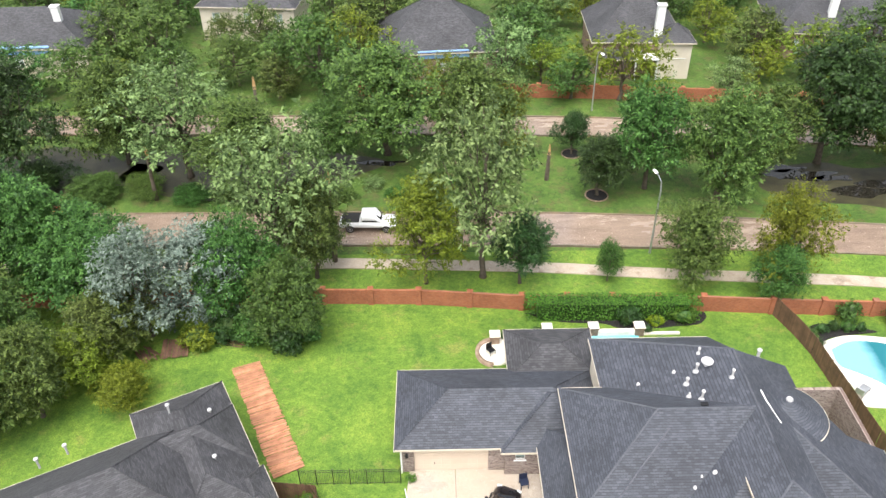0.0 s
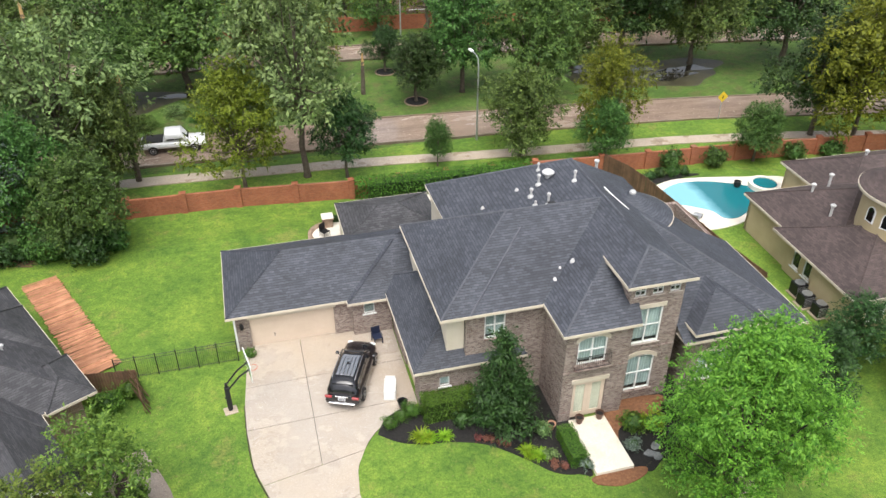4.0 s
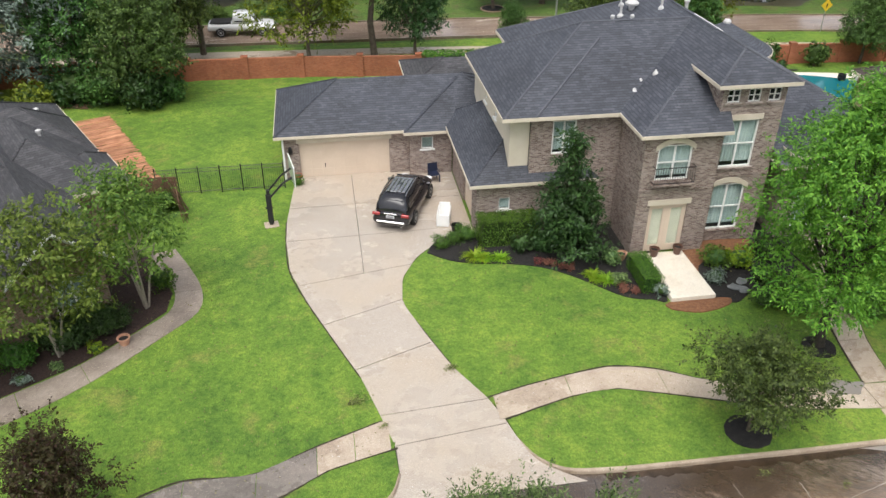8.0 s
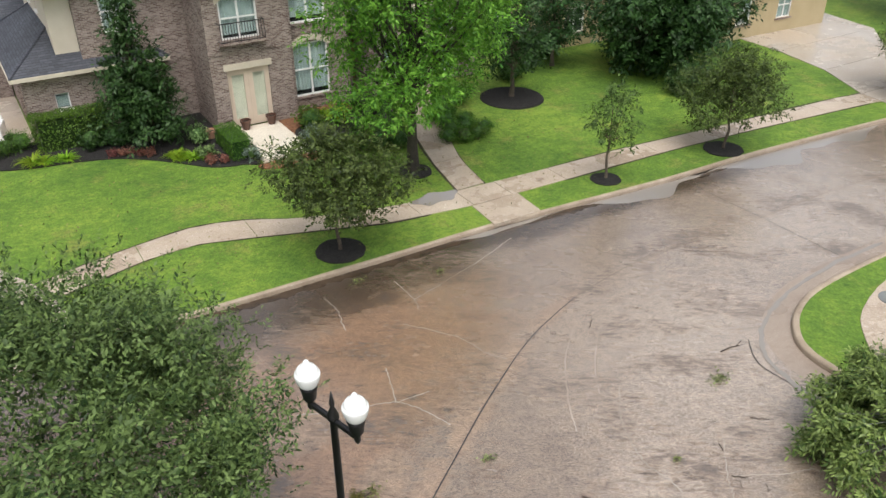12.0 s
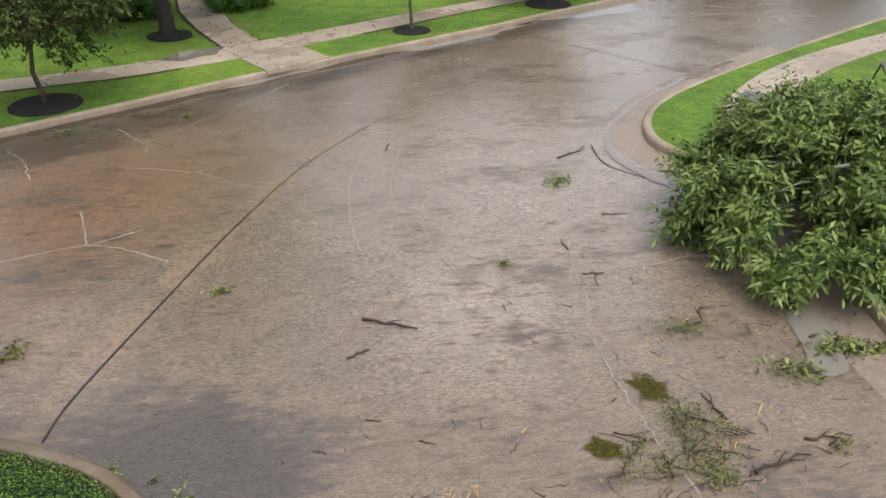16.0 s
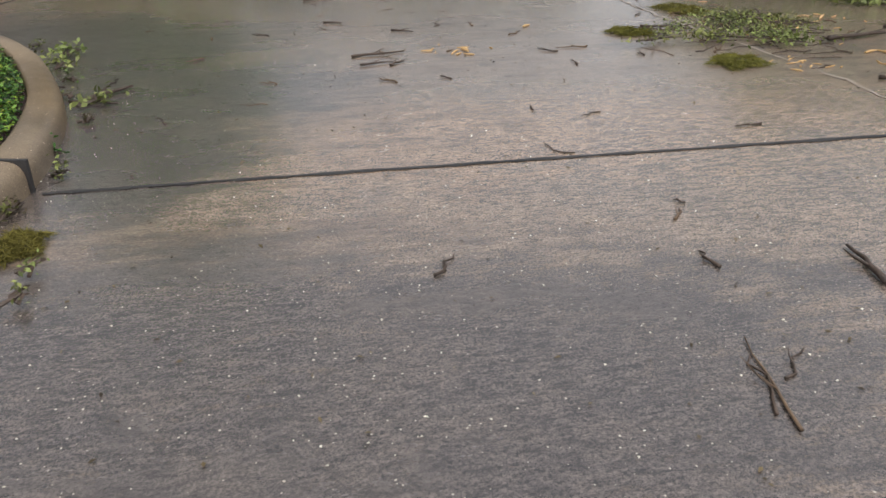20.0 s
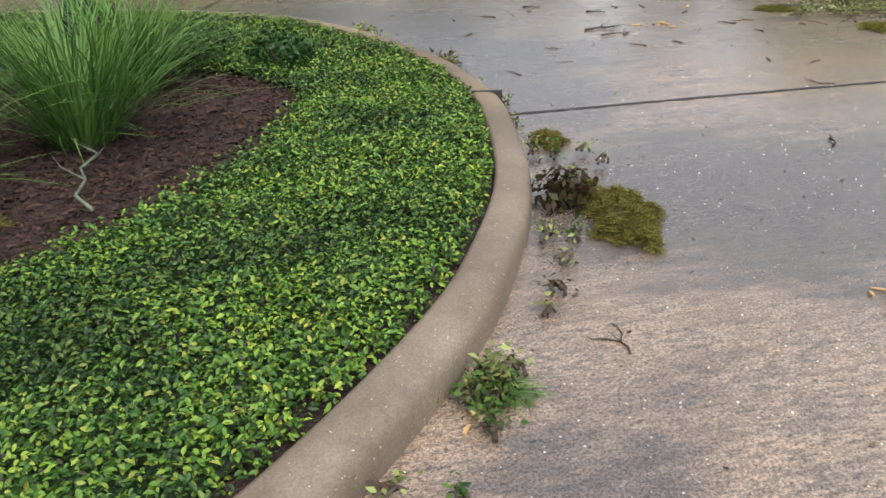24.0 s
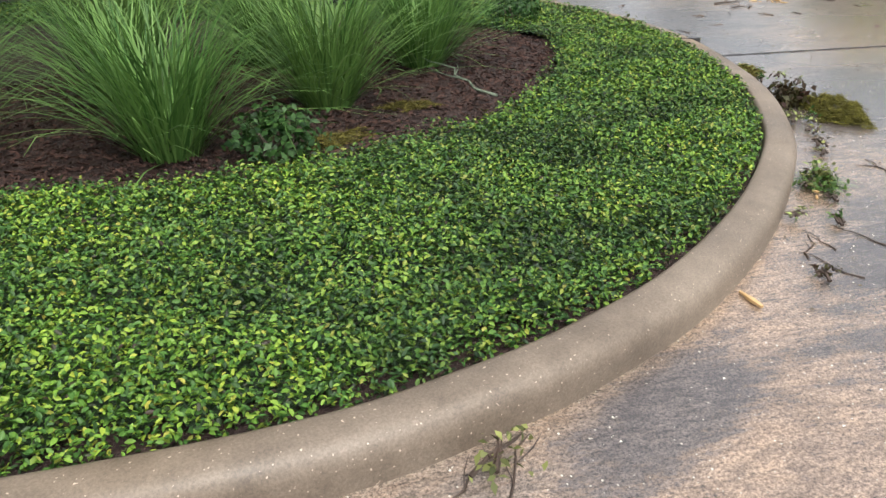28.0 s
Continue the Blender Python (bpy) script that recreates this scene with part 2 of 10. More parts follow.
RED_RIM = plain("orange_red_metal", (0.55, 0.05, 0.02), 0.4)
YELLOW_SIGN = plain("yellow_sign", (0.72, 0.50, 0.04), 0.4)
CLEAR_BOARD = plain("white_backboard", (0.72, 0.74, 0.75), 0.15, 0.0, 0.6)


def grass_material(name, dark, mid, pale, dry, dry_amount=0.62):
    m, n, l, p = nodes_of(name)
    pos = place(n)
    big, mid_n = noise_of(n, l, pos, 0.22, 4.0), noise_of(n, l, pos, 1.7, 5.0, 0.7)
    st = n.new("ShaderNodeMapping")
    st.inputs["Scale"].default_value = (1.0, 0.35, 1.0)
    l.new(pos, st.inputs["Vector"])
    fine = noise_of(n, l, st.outputs[0], 34.0, 5.0, 0.8)
    col = ramp(n, l, maths(n, l, 'ADD', maths(n, l, 'MULTIPLY', big, 0.5), maths(n, l, 'MULTIPLY', mid_n, 0.5)), [(0.39, dark), (0.50, mid), (0.62, pale)])
    patch = ramp(n, l, noise_of(n, l, pos, 0.6, 5.0, 0.7), [(dry_amount, (0, 0, 0)), (dry_amount + 0.12, (0.7, 0.7, 0.7))])
    col = blend(n, l, patch, col, dry)
    col = blend(n, l, 1.0, col, ramp(n, l, fine, [(0.37, (0.64,) * 3), (0.63, (1.36,) * 3)]), 'MULTIPLY')
    tuft = noise_of(n, l, pos, 6.5, 4.0, 0.7)
    col = blend(n, l, 1.0, col, ramp(n, l, tuft, [(0.38, (0.74, 0.79, 0.74)), (0.50, (1.0, 1.0, 1.0)), (0.64, (1.20, 1.13, 1.05))]), 'MULTIPLY')
    l.new(col, p.inputs["Base Color"])
    p.inputs["Roughness"].default_value = 0.75
    p.inputs["Specular IOR Level"].default_value = 0.25
    bump(n, l, p, fine, 0.5, 0.04)
    return m


LAWN = grass_material("wet_lawn", (0.070, 0.140, 0.022), (0.112, 0.200, 0.028), (0.180, 0.268, 0.040), (0.200, 0.215, 0.056), 0.56)
ROUGH_GRASS = grass_material("rough_verge_grass", (0.042, 0.085, 0.018), (0.075, 0.138, 0.026), (0.115, 0.180, 0.040), (0.115, 0.105, 0.045), 0.50)


def concrete(name, dark, mid, pale, wet_rough, dry_rough, wet_scale=0.12, streak=(1.0, 1.0), grit=60.0, warm=None, spec=0.5):
    """Poured concrete: broad stains, brushed streaks, fine grit, with wet sheen where the noise is low."""
    m, n, l, p = nodes_of(name)
    pos = place(n)
    mp = n.new("ShaderNodeMapping")
    mp.inputs["Scale"].default_value = (streak[0], streak[1], 1.0)
    mp.inputs["Rotation"].default_value = (0, 0, radians(-34))
    l.new(pos, mp.inputs["Vector"])
    broad = noise_of(n, l, pos, wet_scale, 5.0, 0.62)
    stain = noise_of(n, l, mp.outputs[0], 0.9, 6.0, 0.68)
    fine = noise_of(n, l, mp.outputs[0], 9.0, 5.0, 0.75)
    sand = noise_of(n, l, pos, grit, 3.0, 0.8)
    f = maths(n, l, 'ADD', maths(n, l, 'MULTIPLY', broad, 0.34), maths(n, l, 'MULTIPLY', stain, 0.42))
    f = maths(n, l, 'ADD', f, maths(n, l, 'MULTIPLY', fine, 0.24))
    col = ramp(n, l, f, [(0.36, dark), (0.48, mid), (0.62, pale)])
    if warm:
        w = ramp(n, l, noise_of(n, l, pos, 0.16, 4.0, 0.6), [(0.44, (0, 0, 0)), (0.62, (0.85, 0.85, 0.85))])
        col = blend(n, l, w, col, blend(n, l, 1.0, col, warm, 'MULTIPLY'))
    col = blend(n, l, 1.0, col, ramp(n, l, sand, [(0.36, (0.78,) * 3), (0.50, (1.0,) * 3), (0.66, (1.24,) * 3)]), 'MULTIPLY')
    speck = ramp(n, l, noise_of(n, l, pos, grit * 0.9, 0.0), [(0.80, (0, 0, 0)), (0.83, (1, 1, 1))])
    col = blend(n, l, speck, col, tuple(min(0.75, c * 2.2) for c in pale))
    l.new(col, p.inputs["Base Color"])
    rr = ramp(n, l, maths(n, l, 'ADD', maths(n, l, 'MULTIPLY', broad, 0.7), maths(n, l, 'MULTIPLY', stain, 0.3)), [(0.40, (wet_rough,) * 3), (0.58, (dry_rough,) * 3)])
    l.new(rr, p.inputs["Roughness"])
    p.inputs["Specular IOR Level"].default_value = spec
    bump(n, l, p, maths(n, l, 'ADD', sand, maths(n, l, 'MULTIPLY', fine, 1.5)), 0.22, 0.006)
    return m


def street_concrete(name):
    """Old wet concrete: brown and grey areas, brushed dark mottling across the lane, grit, and a wet sheen."""
    m, n, l, p = nodes_of(name)
    pos = place(n)
    turn = n.new("ShaderNodeMapping")
    turn.inputs["Rotation"].default_value = (0, 0, radians(34))
    l.new(pos, turn.inputs["Vector"])

    def stretched(sx, sy):
        q = n.new("ShaderNodeMapping")
        q.inputs["Scale"].default_value = (sx, sy, 1.0)
        l.new(turn.outputs[0], q.inputs["Vector"])
        return q.outputs[0]
    broad = noise_of(n, l, pos, 0.13, 4.0, 0.55)
    patch = noise_of(n, l, stretched(0.6, 1.0), 0.55, 8.0, 0.66)
    worn = noise_of(n, l, stretched(1.0, 3.2), 2.6, 9.0, 0.80)
    streak = noise_of(n, l, stretched(0.5, 6.0), 7.0, 6.0, 0.78)
    dash = noise_of(n, l, stretched(0.45, 1.3), 26.0, 5.0, 0.85)
    sand = noise_of(n, l, pos, 85.0, 4.0, 0.9)
    mixed = maths(n, l, 'ADD', maths(n, l, 'MULTIPLY', patch, 0.34), maths(n, l, 'MULTIPLY', worn, 0.36))
    mixed = maths(n, l, 'ADD', mixed, maths(n, l, 'MULTIPLY', dash, 0.30))
    ragged = maths(n, l, 'MULTIPLY', maths(n, l, 'SUBTRACT', mixed, 0.5), 6.0)

    def stain(spots, lo=0.10, hi=0.55):
        """How far a stain covers the place: ragged ovals (x, y, radius along, radius across, turn)."""
        total = None
        for x, y, rx, ry, rot in spots:
            q = n.new("ShaderNodeMapping")
            q.vector_type = 'TEXTURE'
            q.inputs["Location"].default_value = (x, y, 0)
            q.inputs["Scale"].default_value = (rx, ry, 1)
            q.inputs["Rotation"].default_value = (0, 0, radians(rot))
            l.new(pos, q.inputs["Vector"])
            g = n.new("ShaderNodeTexGradient")
            g.gradient_type = 'SPHERICAL'
            l.new(q.outputs[0], g.inputs["Vector"])
            total = g.outputs["Fac"] if total is None else maths(n, l, 'MAXIMUM', total, g.outputs["Fac"])
        return ramp(n, l, maths(n, l, 'ADD', total, ragged), [(lo, (0, 0, 0)), (hi, (1, 1, 1))])
    tone = ramp(n, l, broad, [(0.38, (0.236, 0.186, 0.146)), (0.62, (0.270, 0.205, 0.152))])
    # Paler far lanes: the sky's sheen on the wet road, put into the colour.
    sheen_pale = stain([(18.0, 9.0, 9.0, 6.0, 30), (27.0, 12.5, 13.0, 5.5, 0), (13.2, 6.4, 3.6, 2.2, 40)], 0.05, 0.70)
    tone = blend(n, l, sheen_pale, tone, (0.395, 0.330, 0.272))
    rust = stain([(9.8, 13.6, 6.5, 3.8, 25), (7.4, 11.0, 3.0, 2.2, 40), (4.0, 13.5, 6, 4, 0)], 0.02, 0.55)
    tone = blend(n, l, rust, tone, (0.285, 0.182, 0.120))
    peach = stain([(9.6, 1.75, 3.4, 1.15, -34), (3.2, 0.6, 3.2, 1.0, 5), (7.3, 12.2, 1.5, 1.0, 20), (8.0, 9.6, 1.2, 0.7, 50), (8.6, 8.9, 1.7, 0.5, 38), (10.6, 10.2, 1.8, 0.55, 38), (12.8, 11.6, 1.8, 0.5, 33), (15.2, 12.8, 1.8, 0.4, 20)], 0.12, 0.42)
    tone = blend(n, l, peach, tone, (0.322, 0.232, 0.166))
    # Wet brown road by the kerb, with the dark trees' reflection in its colour.
    soaked_mirror = stain([(9.0, 17.6, 9.0, 2.4, -1), (4.5, 17.0, 5.5, 2.6, 8), (16.5, 17.6, 7.0, 1.5, -2), (23.0, 17.2, 8.0, 1.2, -4)], 0.02, 0.55)
    tone = blend(n, l, soaked_mirror, tone, (0.066, 0.044, 0.028))
    grime = stain([(8.3, 5.6, 1.9, 2.7, -8), (7.9, 4.1, 1.8, 1.1, -12), (7.3, 0.5, 2.6, 1.35, -35), (6.5, 1.5, 1.5, 0.95, -30), (4.0, 0.75, 1.5, 0.55, 5), (2.2, 0.98, 0.7, 0.28, 0), (7.2, 3.3, 1.2, 1.0, 0)], 0.17, 0.50)
    tone = blend(n, l, grime, tone, (0.104, 0.087, 0.078))
    f = maths(n, l, 'ADD', maths(n, l, 'MULTIPLY', patch, 0.55), maths(n, l, 'MULTIPLY', worn, 0.45))
    dark = ramp(n, l, f, [(0.41, (0.90, 0.90, 0.91)), (0.48, (0.97, 0.97, 0.97)), (0.53, (1.02, 1.01, 1.0)), (0.60, (1.07, 1.06, 1.04))])
    col = blend(n, l, 1.0, tone, dark, 'MULTIPLY')
    flake = noise_of(n, l, stretched(0.8, 1.2), 3.4, 9.0, 0.78)
    col = blend(n, l, 1.0, col, ramp(n, l, flake, [(0.42, (0.86, 0.86, 0.88)), (0.49, (0.98, 0.98, 0.98)), (0.58, (1.08, 1.06, 1.03))]), 'MULTIPLY')
    col = blend(n, l, 1.0, col, ramp(n, l, streak, [(0.41, (0.92,) * 3), (0.50, (1.0,) * 3), (0.60, (1.06,) * 3)]), 'MULTIPLY')
    col = blend(n, l, 1.0, col, ramp(n, l, dash, [(0.43, (0.62,) * 3), (0.50, (1.0,) * 3), (0.57, (1.24,) * 3)]), 'MULTIPLY')
    col = blend(n, l, 1.0, col, ramp(n, l, sand, [(0.42, (0.50,) * 3), (0.50, (1.0,) * 3), (0.58, (1.50,) * 3)]), 'MULTIPLY')
    pit = ramp(n, l, noise_of(n, l, stretched(0.7, 1.3), 48.0, 2.0, 0.6), [(0.30, (0.42,) * 3), (0.40, (1.0,) * 3)])
    col = blend(n, l, 1.0, col, pit, 'MULTIPLY')
    speck = ramp(n, l, noise_of(n, l, pos, 75.0, 0.0), [(0.80, (0, 0, 0)), (0.83, (1, 1, 1))])
    col = blend(n, l, speck, col, (0.52, 0.47, 0.38))
    l.new(col, p.inputs["Base Color"])
    wet = maths(n, l, 'ADD', maths(n, l, 'MULTIPLY', broad, 0.45), maths(n, l, 'MULTIPLY', patch, 0.55))
    l.new(ramp(n, l, wet, [(0.40, (0.14,) * 3), (0.60, (0.38,) * 3)]), p.inputs["Roughness"])
    p.inputs["Specular IOR Level"].default_value = 0.75
    p.inputs["Coat Weight"].default_value = 1.0
    p.inputs["Coat IOR"].default_value = 1.55
    p.inputs["Coat Roughness"].default_value = 0.20
    h = maths(n, l, 'ADD', maths(n, l, 'MULTIPLY', sand, 0.7), maths(n, l, 'MULTIPLY', worn, 1.2))
    bump(n, l, p, maths(n, l, 'ADD', h, dash), 0.34, 0.006)
    return m


ROAD = street_concrete("wet_street_concrete")
GUTTER = concrete("gutter_concrete", (0.18, 0.145, 0.12), (0.265, 0.21, 0.17), (0.36, 0.295, 0.24), 0.16, 0.40, 0.3, (0.6, 1.2), 80.0)
ROAD_FAR = concrete("wet_avenue_concrete", (0.17, 0.125, 0.10), (0.27, 0.20, 0.155), (0.36, 0.28, 0.22), 0.03, 0.30, 0.06, (0.3, 1.4), 8.0, spec=0.9)
DRIVE = concrete("wet_drive_concrete", (0.375, 0.322, 0.268), (0.410, 0.360, 0.308), (0.445, 0.395, 0.345), 0.10, 0.40, 0.16, (0.6, 1.0), 30.0, (0.99, 0.93, 0.84))
WALKWAY = concrete("walk_concrete", (0.28, 0.215, 0.16), (0.40, 0.325, 0.25), (0.50, 0.425, 0.345), 0.16, 0.50, 0.35, (0.8, 1.0), 30.0)
KERB = concrete("kerb_concrete", (0.094, 0.072, 0.052), (0.172, 0.136, 0.102), (0.258, 0.210, 0.162), 0.36, 0.62, 0.8, (1.0, 1.0), 110.0, (1.0, 0.88, 0.62))
KERB_TAN = concrete("tan_kerb_concrete", (0.20, 0.150, 0.105), (0.31, 0.245, 0.180), (0.42, 0.345, 0.265), 0.4, 0.65, 0.8, (1.0, 1.0), 60.0)
WALK_DARK = concrete("soaked_walk_concrete", (0.105, 0.092, 0.080), (0.165, 0.145, 0.126), (0.25, 0.215, 0.185), 0.12, 0.4, 0.5, (0.8, 1.0), 30.0)
PEBBLE = concrete("pebble_walk_concrete", (0.14, 0.115, 0.095), (0.25, 0.205, 0.17), (0.36, 0.305, 0.255), 0.5, 0.7, 0.5, (1, 1), 45.0)
PATIO = concrete("pale_patio_concrete", (0.56, 0.49, 0.38), (0.66, 0.60, 0.50), (0.76, 0.71, 0.62), 0.3, 0.6, 0.5, (1, 1), 30.0)
JOINT = surface("dark_joint_filler", (0.012, 0.012, 0.014), (0.045, 0.042, 0.042), 0.6, 2.0, 40.0, 0.2)


def pool_water(name, shallow, deep, x0, x1, slope):
    """Pool water, paler over the shallow end and over the ripples."""
    m, n, l, p = nodes_of(name)
    pos = place(n)
    xyz = n.new("ShaderNodeSeparateXYZ")
    l.new(pos, xyz.inputs[0])
    u = maths(n, l, 'ADD', xyz.outputs[0], maths(n, l, 'MULTIPLY', xyz.outputs[1], slope))
    u = maths(n, l, 'ADD', u, maths(n, l, 'MULTIPLY', noise_of(n, l, pos, 0.8, 3.0), 0.8))
    f = n.new("ShaderNodeMapRange")
    f.inputs["From Min"].default_value = x0
    f.inputs["From Max"].default_value = x1
    l.new(u, f.inputs["Value"])
    l.new(blend(n, l, f.outputs[0], shallow, deep), p.inputs["Base Color"])
    p.inputs["Roughness"].default_value = 0.05
    bump(n, l, p, noise_of(n, l, pos, 5.0, 3.0), 0.15, 0.02)
    return m


WATER = pool_water("pool_water", (0.20, 0.46, 0.54), (0.014, 0.155, 0.185), 31.3, 32.3, 0.0)
WATER_HOME = pool_water("home_pool_water", (0.30, 0.62, 0.68), (0.16, 0.50, 0.58), 6.0, 14.0, 0.0)
# Pale base colour helps out the sky's reflection in the puddles.
PUDDLE = plain("standing_water", (0.25, 0.225, 0.20), 0.03, 0.0, 1.0)
POND = plain("dark_rain_pool", (0.022, 0.020, 0.015), 0.02, 0.0, 0.0)
WET_EARTH = surface("wet_leaf_earth", (0.018, 0.016, 0.010), (0.075, 0.070, 0.034), 0.5, 0.5, 9.0, 0.4, 0.03)

LEAF_OAK = leafy("oak_leaves", (0.018, 0.042, 0.008), (0.150, 0.215, 0.048), trans=0.15)
LEAF_LIVE = leafy("live_oak_leaves", (0.014, 0.034, 0.008), (0.165, 0.226, 0.068), trans=0.12)
LEAF_GREEN = leafy("green_leaves", (0.014, 0.044, 0.009), (0.112, 0.215, 0.046), trans=0.18)
LEAF_BRIGHT = leafy("bright_ash_leaves", (0.045, 0.122, 0.014), (0.228, 0.395, 0.048), trans=0.3)
LEAF_YELLOW = leafy("yellowing_leaves", (0.060, 0.086, 0.008), (0.230, 0.285, 0.028))
LEAF_SILVER = leafy("silvery_leaves", (0.062, 0.095, 0.070), (0.27, 0.34, 0.28))
LEAF_PALE = leafy("pale_green_leaves", (0.026, 0.058, 0.015), (0.255, 0.365, 0.130), trans=0.2)
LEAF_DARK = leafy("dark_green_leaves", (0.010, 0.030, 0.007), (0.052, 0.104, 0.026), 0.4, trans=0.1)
LEAF_STREET = leafy("street_oak_leaves", (0.016, 0.036, 0.008), (0.116, 0.174, 0.042), trans=0.15)
LEAF_CRAPE = leafy("crape_leaves", (0.034, 0.080, 0.012), (0.205, 0.300, 0.052), trans=0.25)
LEAF_HEDGE = leafy("hedge_leaves", (0.028, 0.088, 0.012), (0.125, 0.255, 0.036), 0.4)
LEAF_RED = leafy("red_tipped_leaves", (0.030, 0.010, 0.007), (0.058, 0.060, 0.020))
LEAF_LIME = leafy("lime_leaves", (0.10, 0.22, 0.010), (0.28, 0.42, 0.03))
LEAF_PINK = leafy("dusty_pink_leaves", (0.14, 0.045, 0.035), (0.30, 0.13, 0.10))
LEAF_FALLEN = leafy("long_willow_leaves", (0.024, 0.072, 0.014), (0.290, 0.420, 0.120), 0.32, 0.02, 0.2)


def cover_material():
    """Jasmine: deep green with lighter, yellow and a few bronze leaves, older and darker in drifts."""
    m, n, l, p = nodes_of("jasmine_leaves")
    r = n.new("ShaderNodeNewGeometry").outputs["Random Per Island"]
    col = ramp(n, l, r, [(0.0, (0.022, 0.012, 0.006)), (0.05, (0.012, 0.034, 0.007)), (0.38, (0.038, 0.104, 0.019)), (0.70, (0.108, 0.212, 0.030)), (0.93, (0.190, 0.275, 0.038)), (1.0, (0.25, 0.25, 0.05))])
    drift = ramp(n, l, noise_of(n, l, place(n), 1.5, 4.0, 0.65), [(0.36, (0.46, 0.50, 0.58)), (0.47, (0.95, 0.98, 1.0)), (0.62, (1.30, 1.25, 0.98))])
    l.new(blend(n, l, 1.0, col, drift, 'MULTIPLY'), p.inputs["Base Color"])
    p.inputs["Roughness"].default_value = 0.48
    p.inputs["Specular IOR Level"].default_value = 0.3
    return m


LEAF_COVER = cover_material()
BLADE = leafy("long_grass_blades", (0.036, 0.105, 0.022), (0.185, 0.325, 0.085), 0.45, 0.01, 0.2)
MOSS = leafy("yellow_moss", (0.040, 0.038, 0.008), (0.205, 0.185, 0.038), 0.85, 0.01, 0.0)
TWIG = surface("dark_wet_twig", (0.026, 0.018, 0.013), (0.085, 0.056, 0.040), 0.6, 8.0, 60.0, 0.6)
LICHEN_TWIG = surface("green_lichen_twig", (0.050, 0.066, 0.045), (0.175, 0.215, 0.150), 0.9, 18.0, 70.0, 0.7)
LICHEN = surface("pale_lichen_bark", (0.085, 0.098, 0.070), (0.215, 0.235, 0.180), 0.9, 12.0, 60.0, 0.6)


# ---- mesh helpers ----
def quick_mesh(name, co, quads, material):
    """A mesh from arrays: vertices (n, 3) and quads (m, 4)."""
    me = bpy.data.meshes.new(name)
    me.vertices.add(len(co))
    me.vertices.foreach_set("co", np.ascontiguousarray(co, dtype=np.float32).ravel())
    me.loops.add(quads.size)
    me.loops.foreach_set("vertex_index", np.ascontiguousarray(quads, dtype=np.int32).ravel())
    me.polygons.add(len(quads))
    me.polygons.foreach_set("loop_start", np.arange(0, quads.size, quads.shape[1], dtype=np.int32))
    me.update(calc_edges=True)
    me.materials.append(material)
    return me


def part(name, bm, material, parent=None, label="", smooth=False):
    """Links a bmesh as one mesh object, under a thing or a part."""
    me = bpy.data.meshes.new(name)
    bm.to_mesh(me)
    bm.free()
    me.materials.append(material)
    if smooth:
        for f in me.polygons:
            f.use_smooth = True
    ob = new(name, me)
    if parent:
        ob.parent = parent
    if label:
        ob["label"] = label
    return ob


def piece(name, me, parent, m=None, label=""):
    ob = new(name, me)
    if parent:
        ob.parent = parent
    if m is not None:
        ob.matrix_basis = m
    if label:
        ob["label"] = label
    return ob


def thing(name, m, label, category, group="", kind=""):
    e = new(name)
    e.empty_display_size = 0.2
    e.matrix_basis = m
    return tagged(e, label, category, group, kind)


def box(bm, x0, x1, y0, y1, z0, z1, bevel=0.0):
    v = [bm.verts.new((x, y, z)) for z in (z0, z1) for y in (y0, y1) for x in (x0, x1)]
    fs = [bm.faces.new([v[i] for i in q]) for q in ((0, 2, 3, 1), (4, 5, 7, 6), (0, 1, 5, 4), (1, 3, 7, 5), (3, 2, 6, 7), (2, 0, 4, 6))]
    if bevel:
        es = list({e for f in fs for e in f.edges})
        bmesh.ops.bevel(bm, geom=es, offset=bevel, segments=1, affect='EDGES')
    return bm


def boxed(*a, bevel=0.0):
    return box(bmesh.new(), *a, bevel=bevel)


def tube(bm, pts, radii, sides=8, cap=True):
    """A tapering tube along a line of points."""
    rings = []
    n = len(pts)
    for i, p in enumerate(pts):
        p = Vector(p)
        d = Vector(pts[min(i + 1, n - 1)]) - Vector(pts[max(i - 1, 0)])
        d = d.normalized() if d.length > 1e-9 else Vector((0, 0, 1))
        a = d.orthogonal().normalized() if abs(d.z) > 0.9 else d.cross(Vector((0, 0, 1))).normalized()
        if abs(d.z) > 0.9:
            a = (Vector((1, 0, 0)) - d * d.x).normalized()
        b = d.cross(a)
        r = radii[i] if isinstance(radii, (list, tuple)) else radii
        rings.append([bm.verts.new(p + (a * math.cos(2 * math.pi * k / sides) + b * math.sin(2 * math.pi * k / sides)) * r) for k in range(sides)])
    for r0, r1 in zip(rings, rings[1:]):
        for k in range(sides):
            bm.faces.new((r0[k], r0[(k + 1) % sides], r1[(k + 1) % sides], r1[k]))
    if cap:
        bm.faces.new(rings[0][::-1])
        bm.faces.new(rings[-1])
    return bm


def lathe(bm, profile, sides=16, at=(0, 0)):
    rings = [[bm.verts.new((at[0] + r * math.cos(2 * math.pi * k / sides), at[1] + r * math.sin(2 * math.pi * k / sides), z)) for k in range(sides)] for r, z in profile]
    for r0, r1 in zip(rings, rings[1:]):
        for k in range(sides):
            bm.faces.new((r0[k], r0[(k + 1) % sides], r1[(k + 1) % sides], r1[k]))
    bm.faces.new(rings[0][::-1])
    bm.faces.new(rings[-1])
    return bm


def interp(x, pts):
    if x <= pts[0][0]:
        return pts[0][1]
    for (a, u), (b, v) in zip(pts, pts[1:]):
        if x <= b:
            return u + (v - u) * (x - a) / (b - a)
    return pts[-1][1]


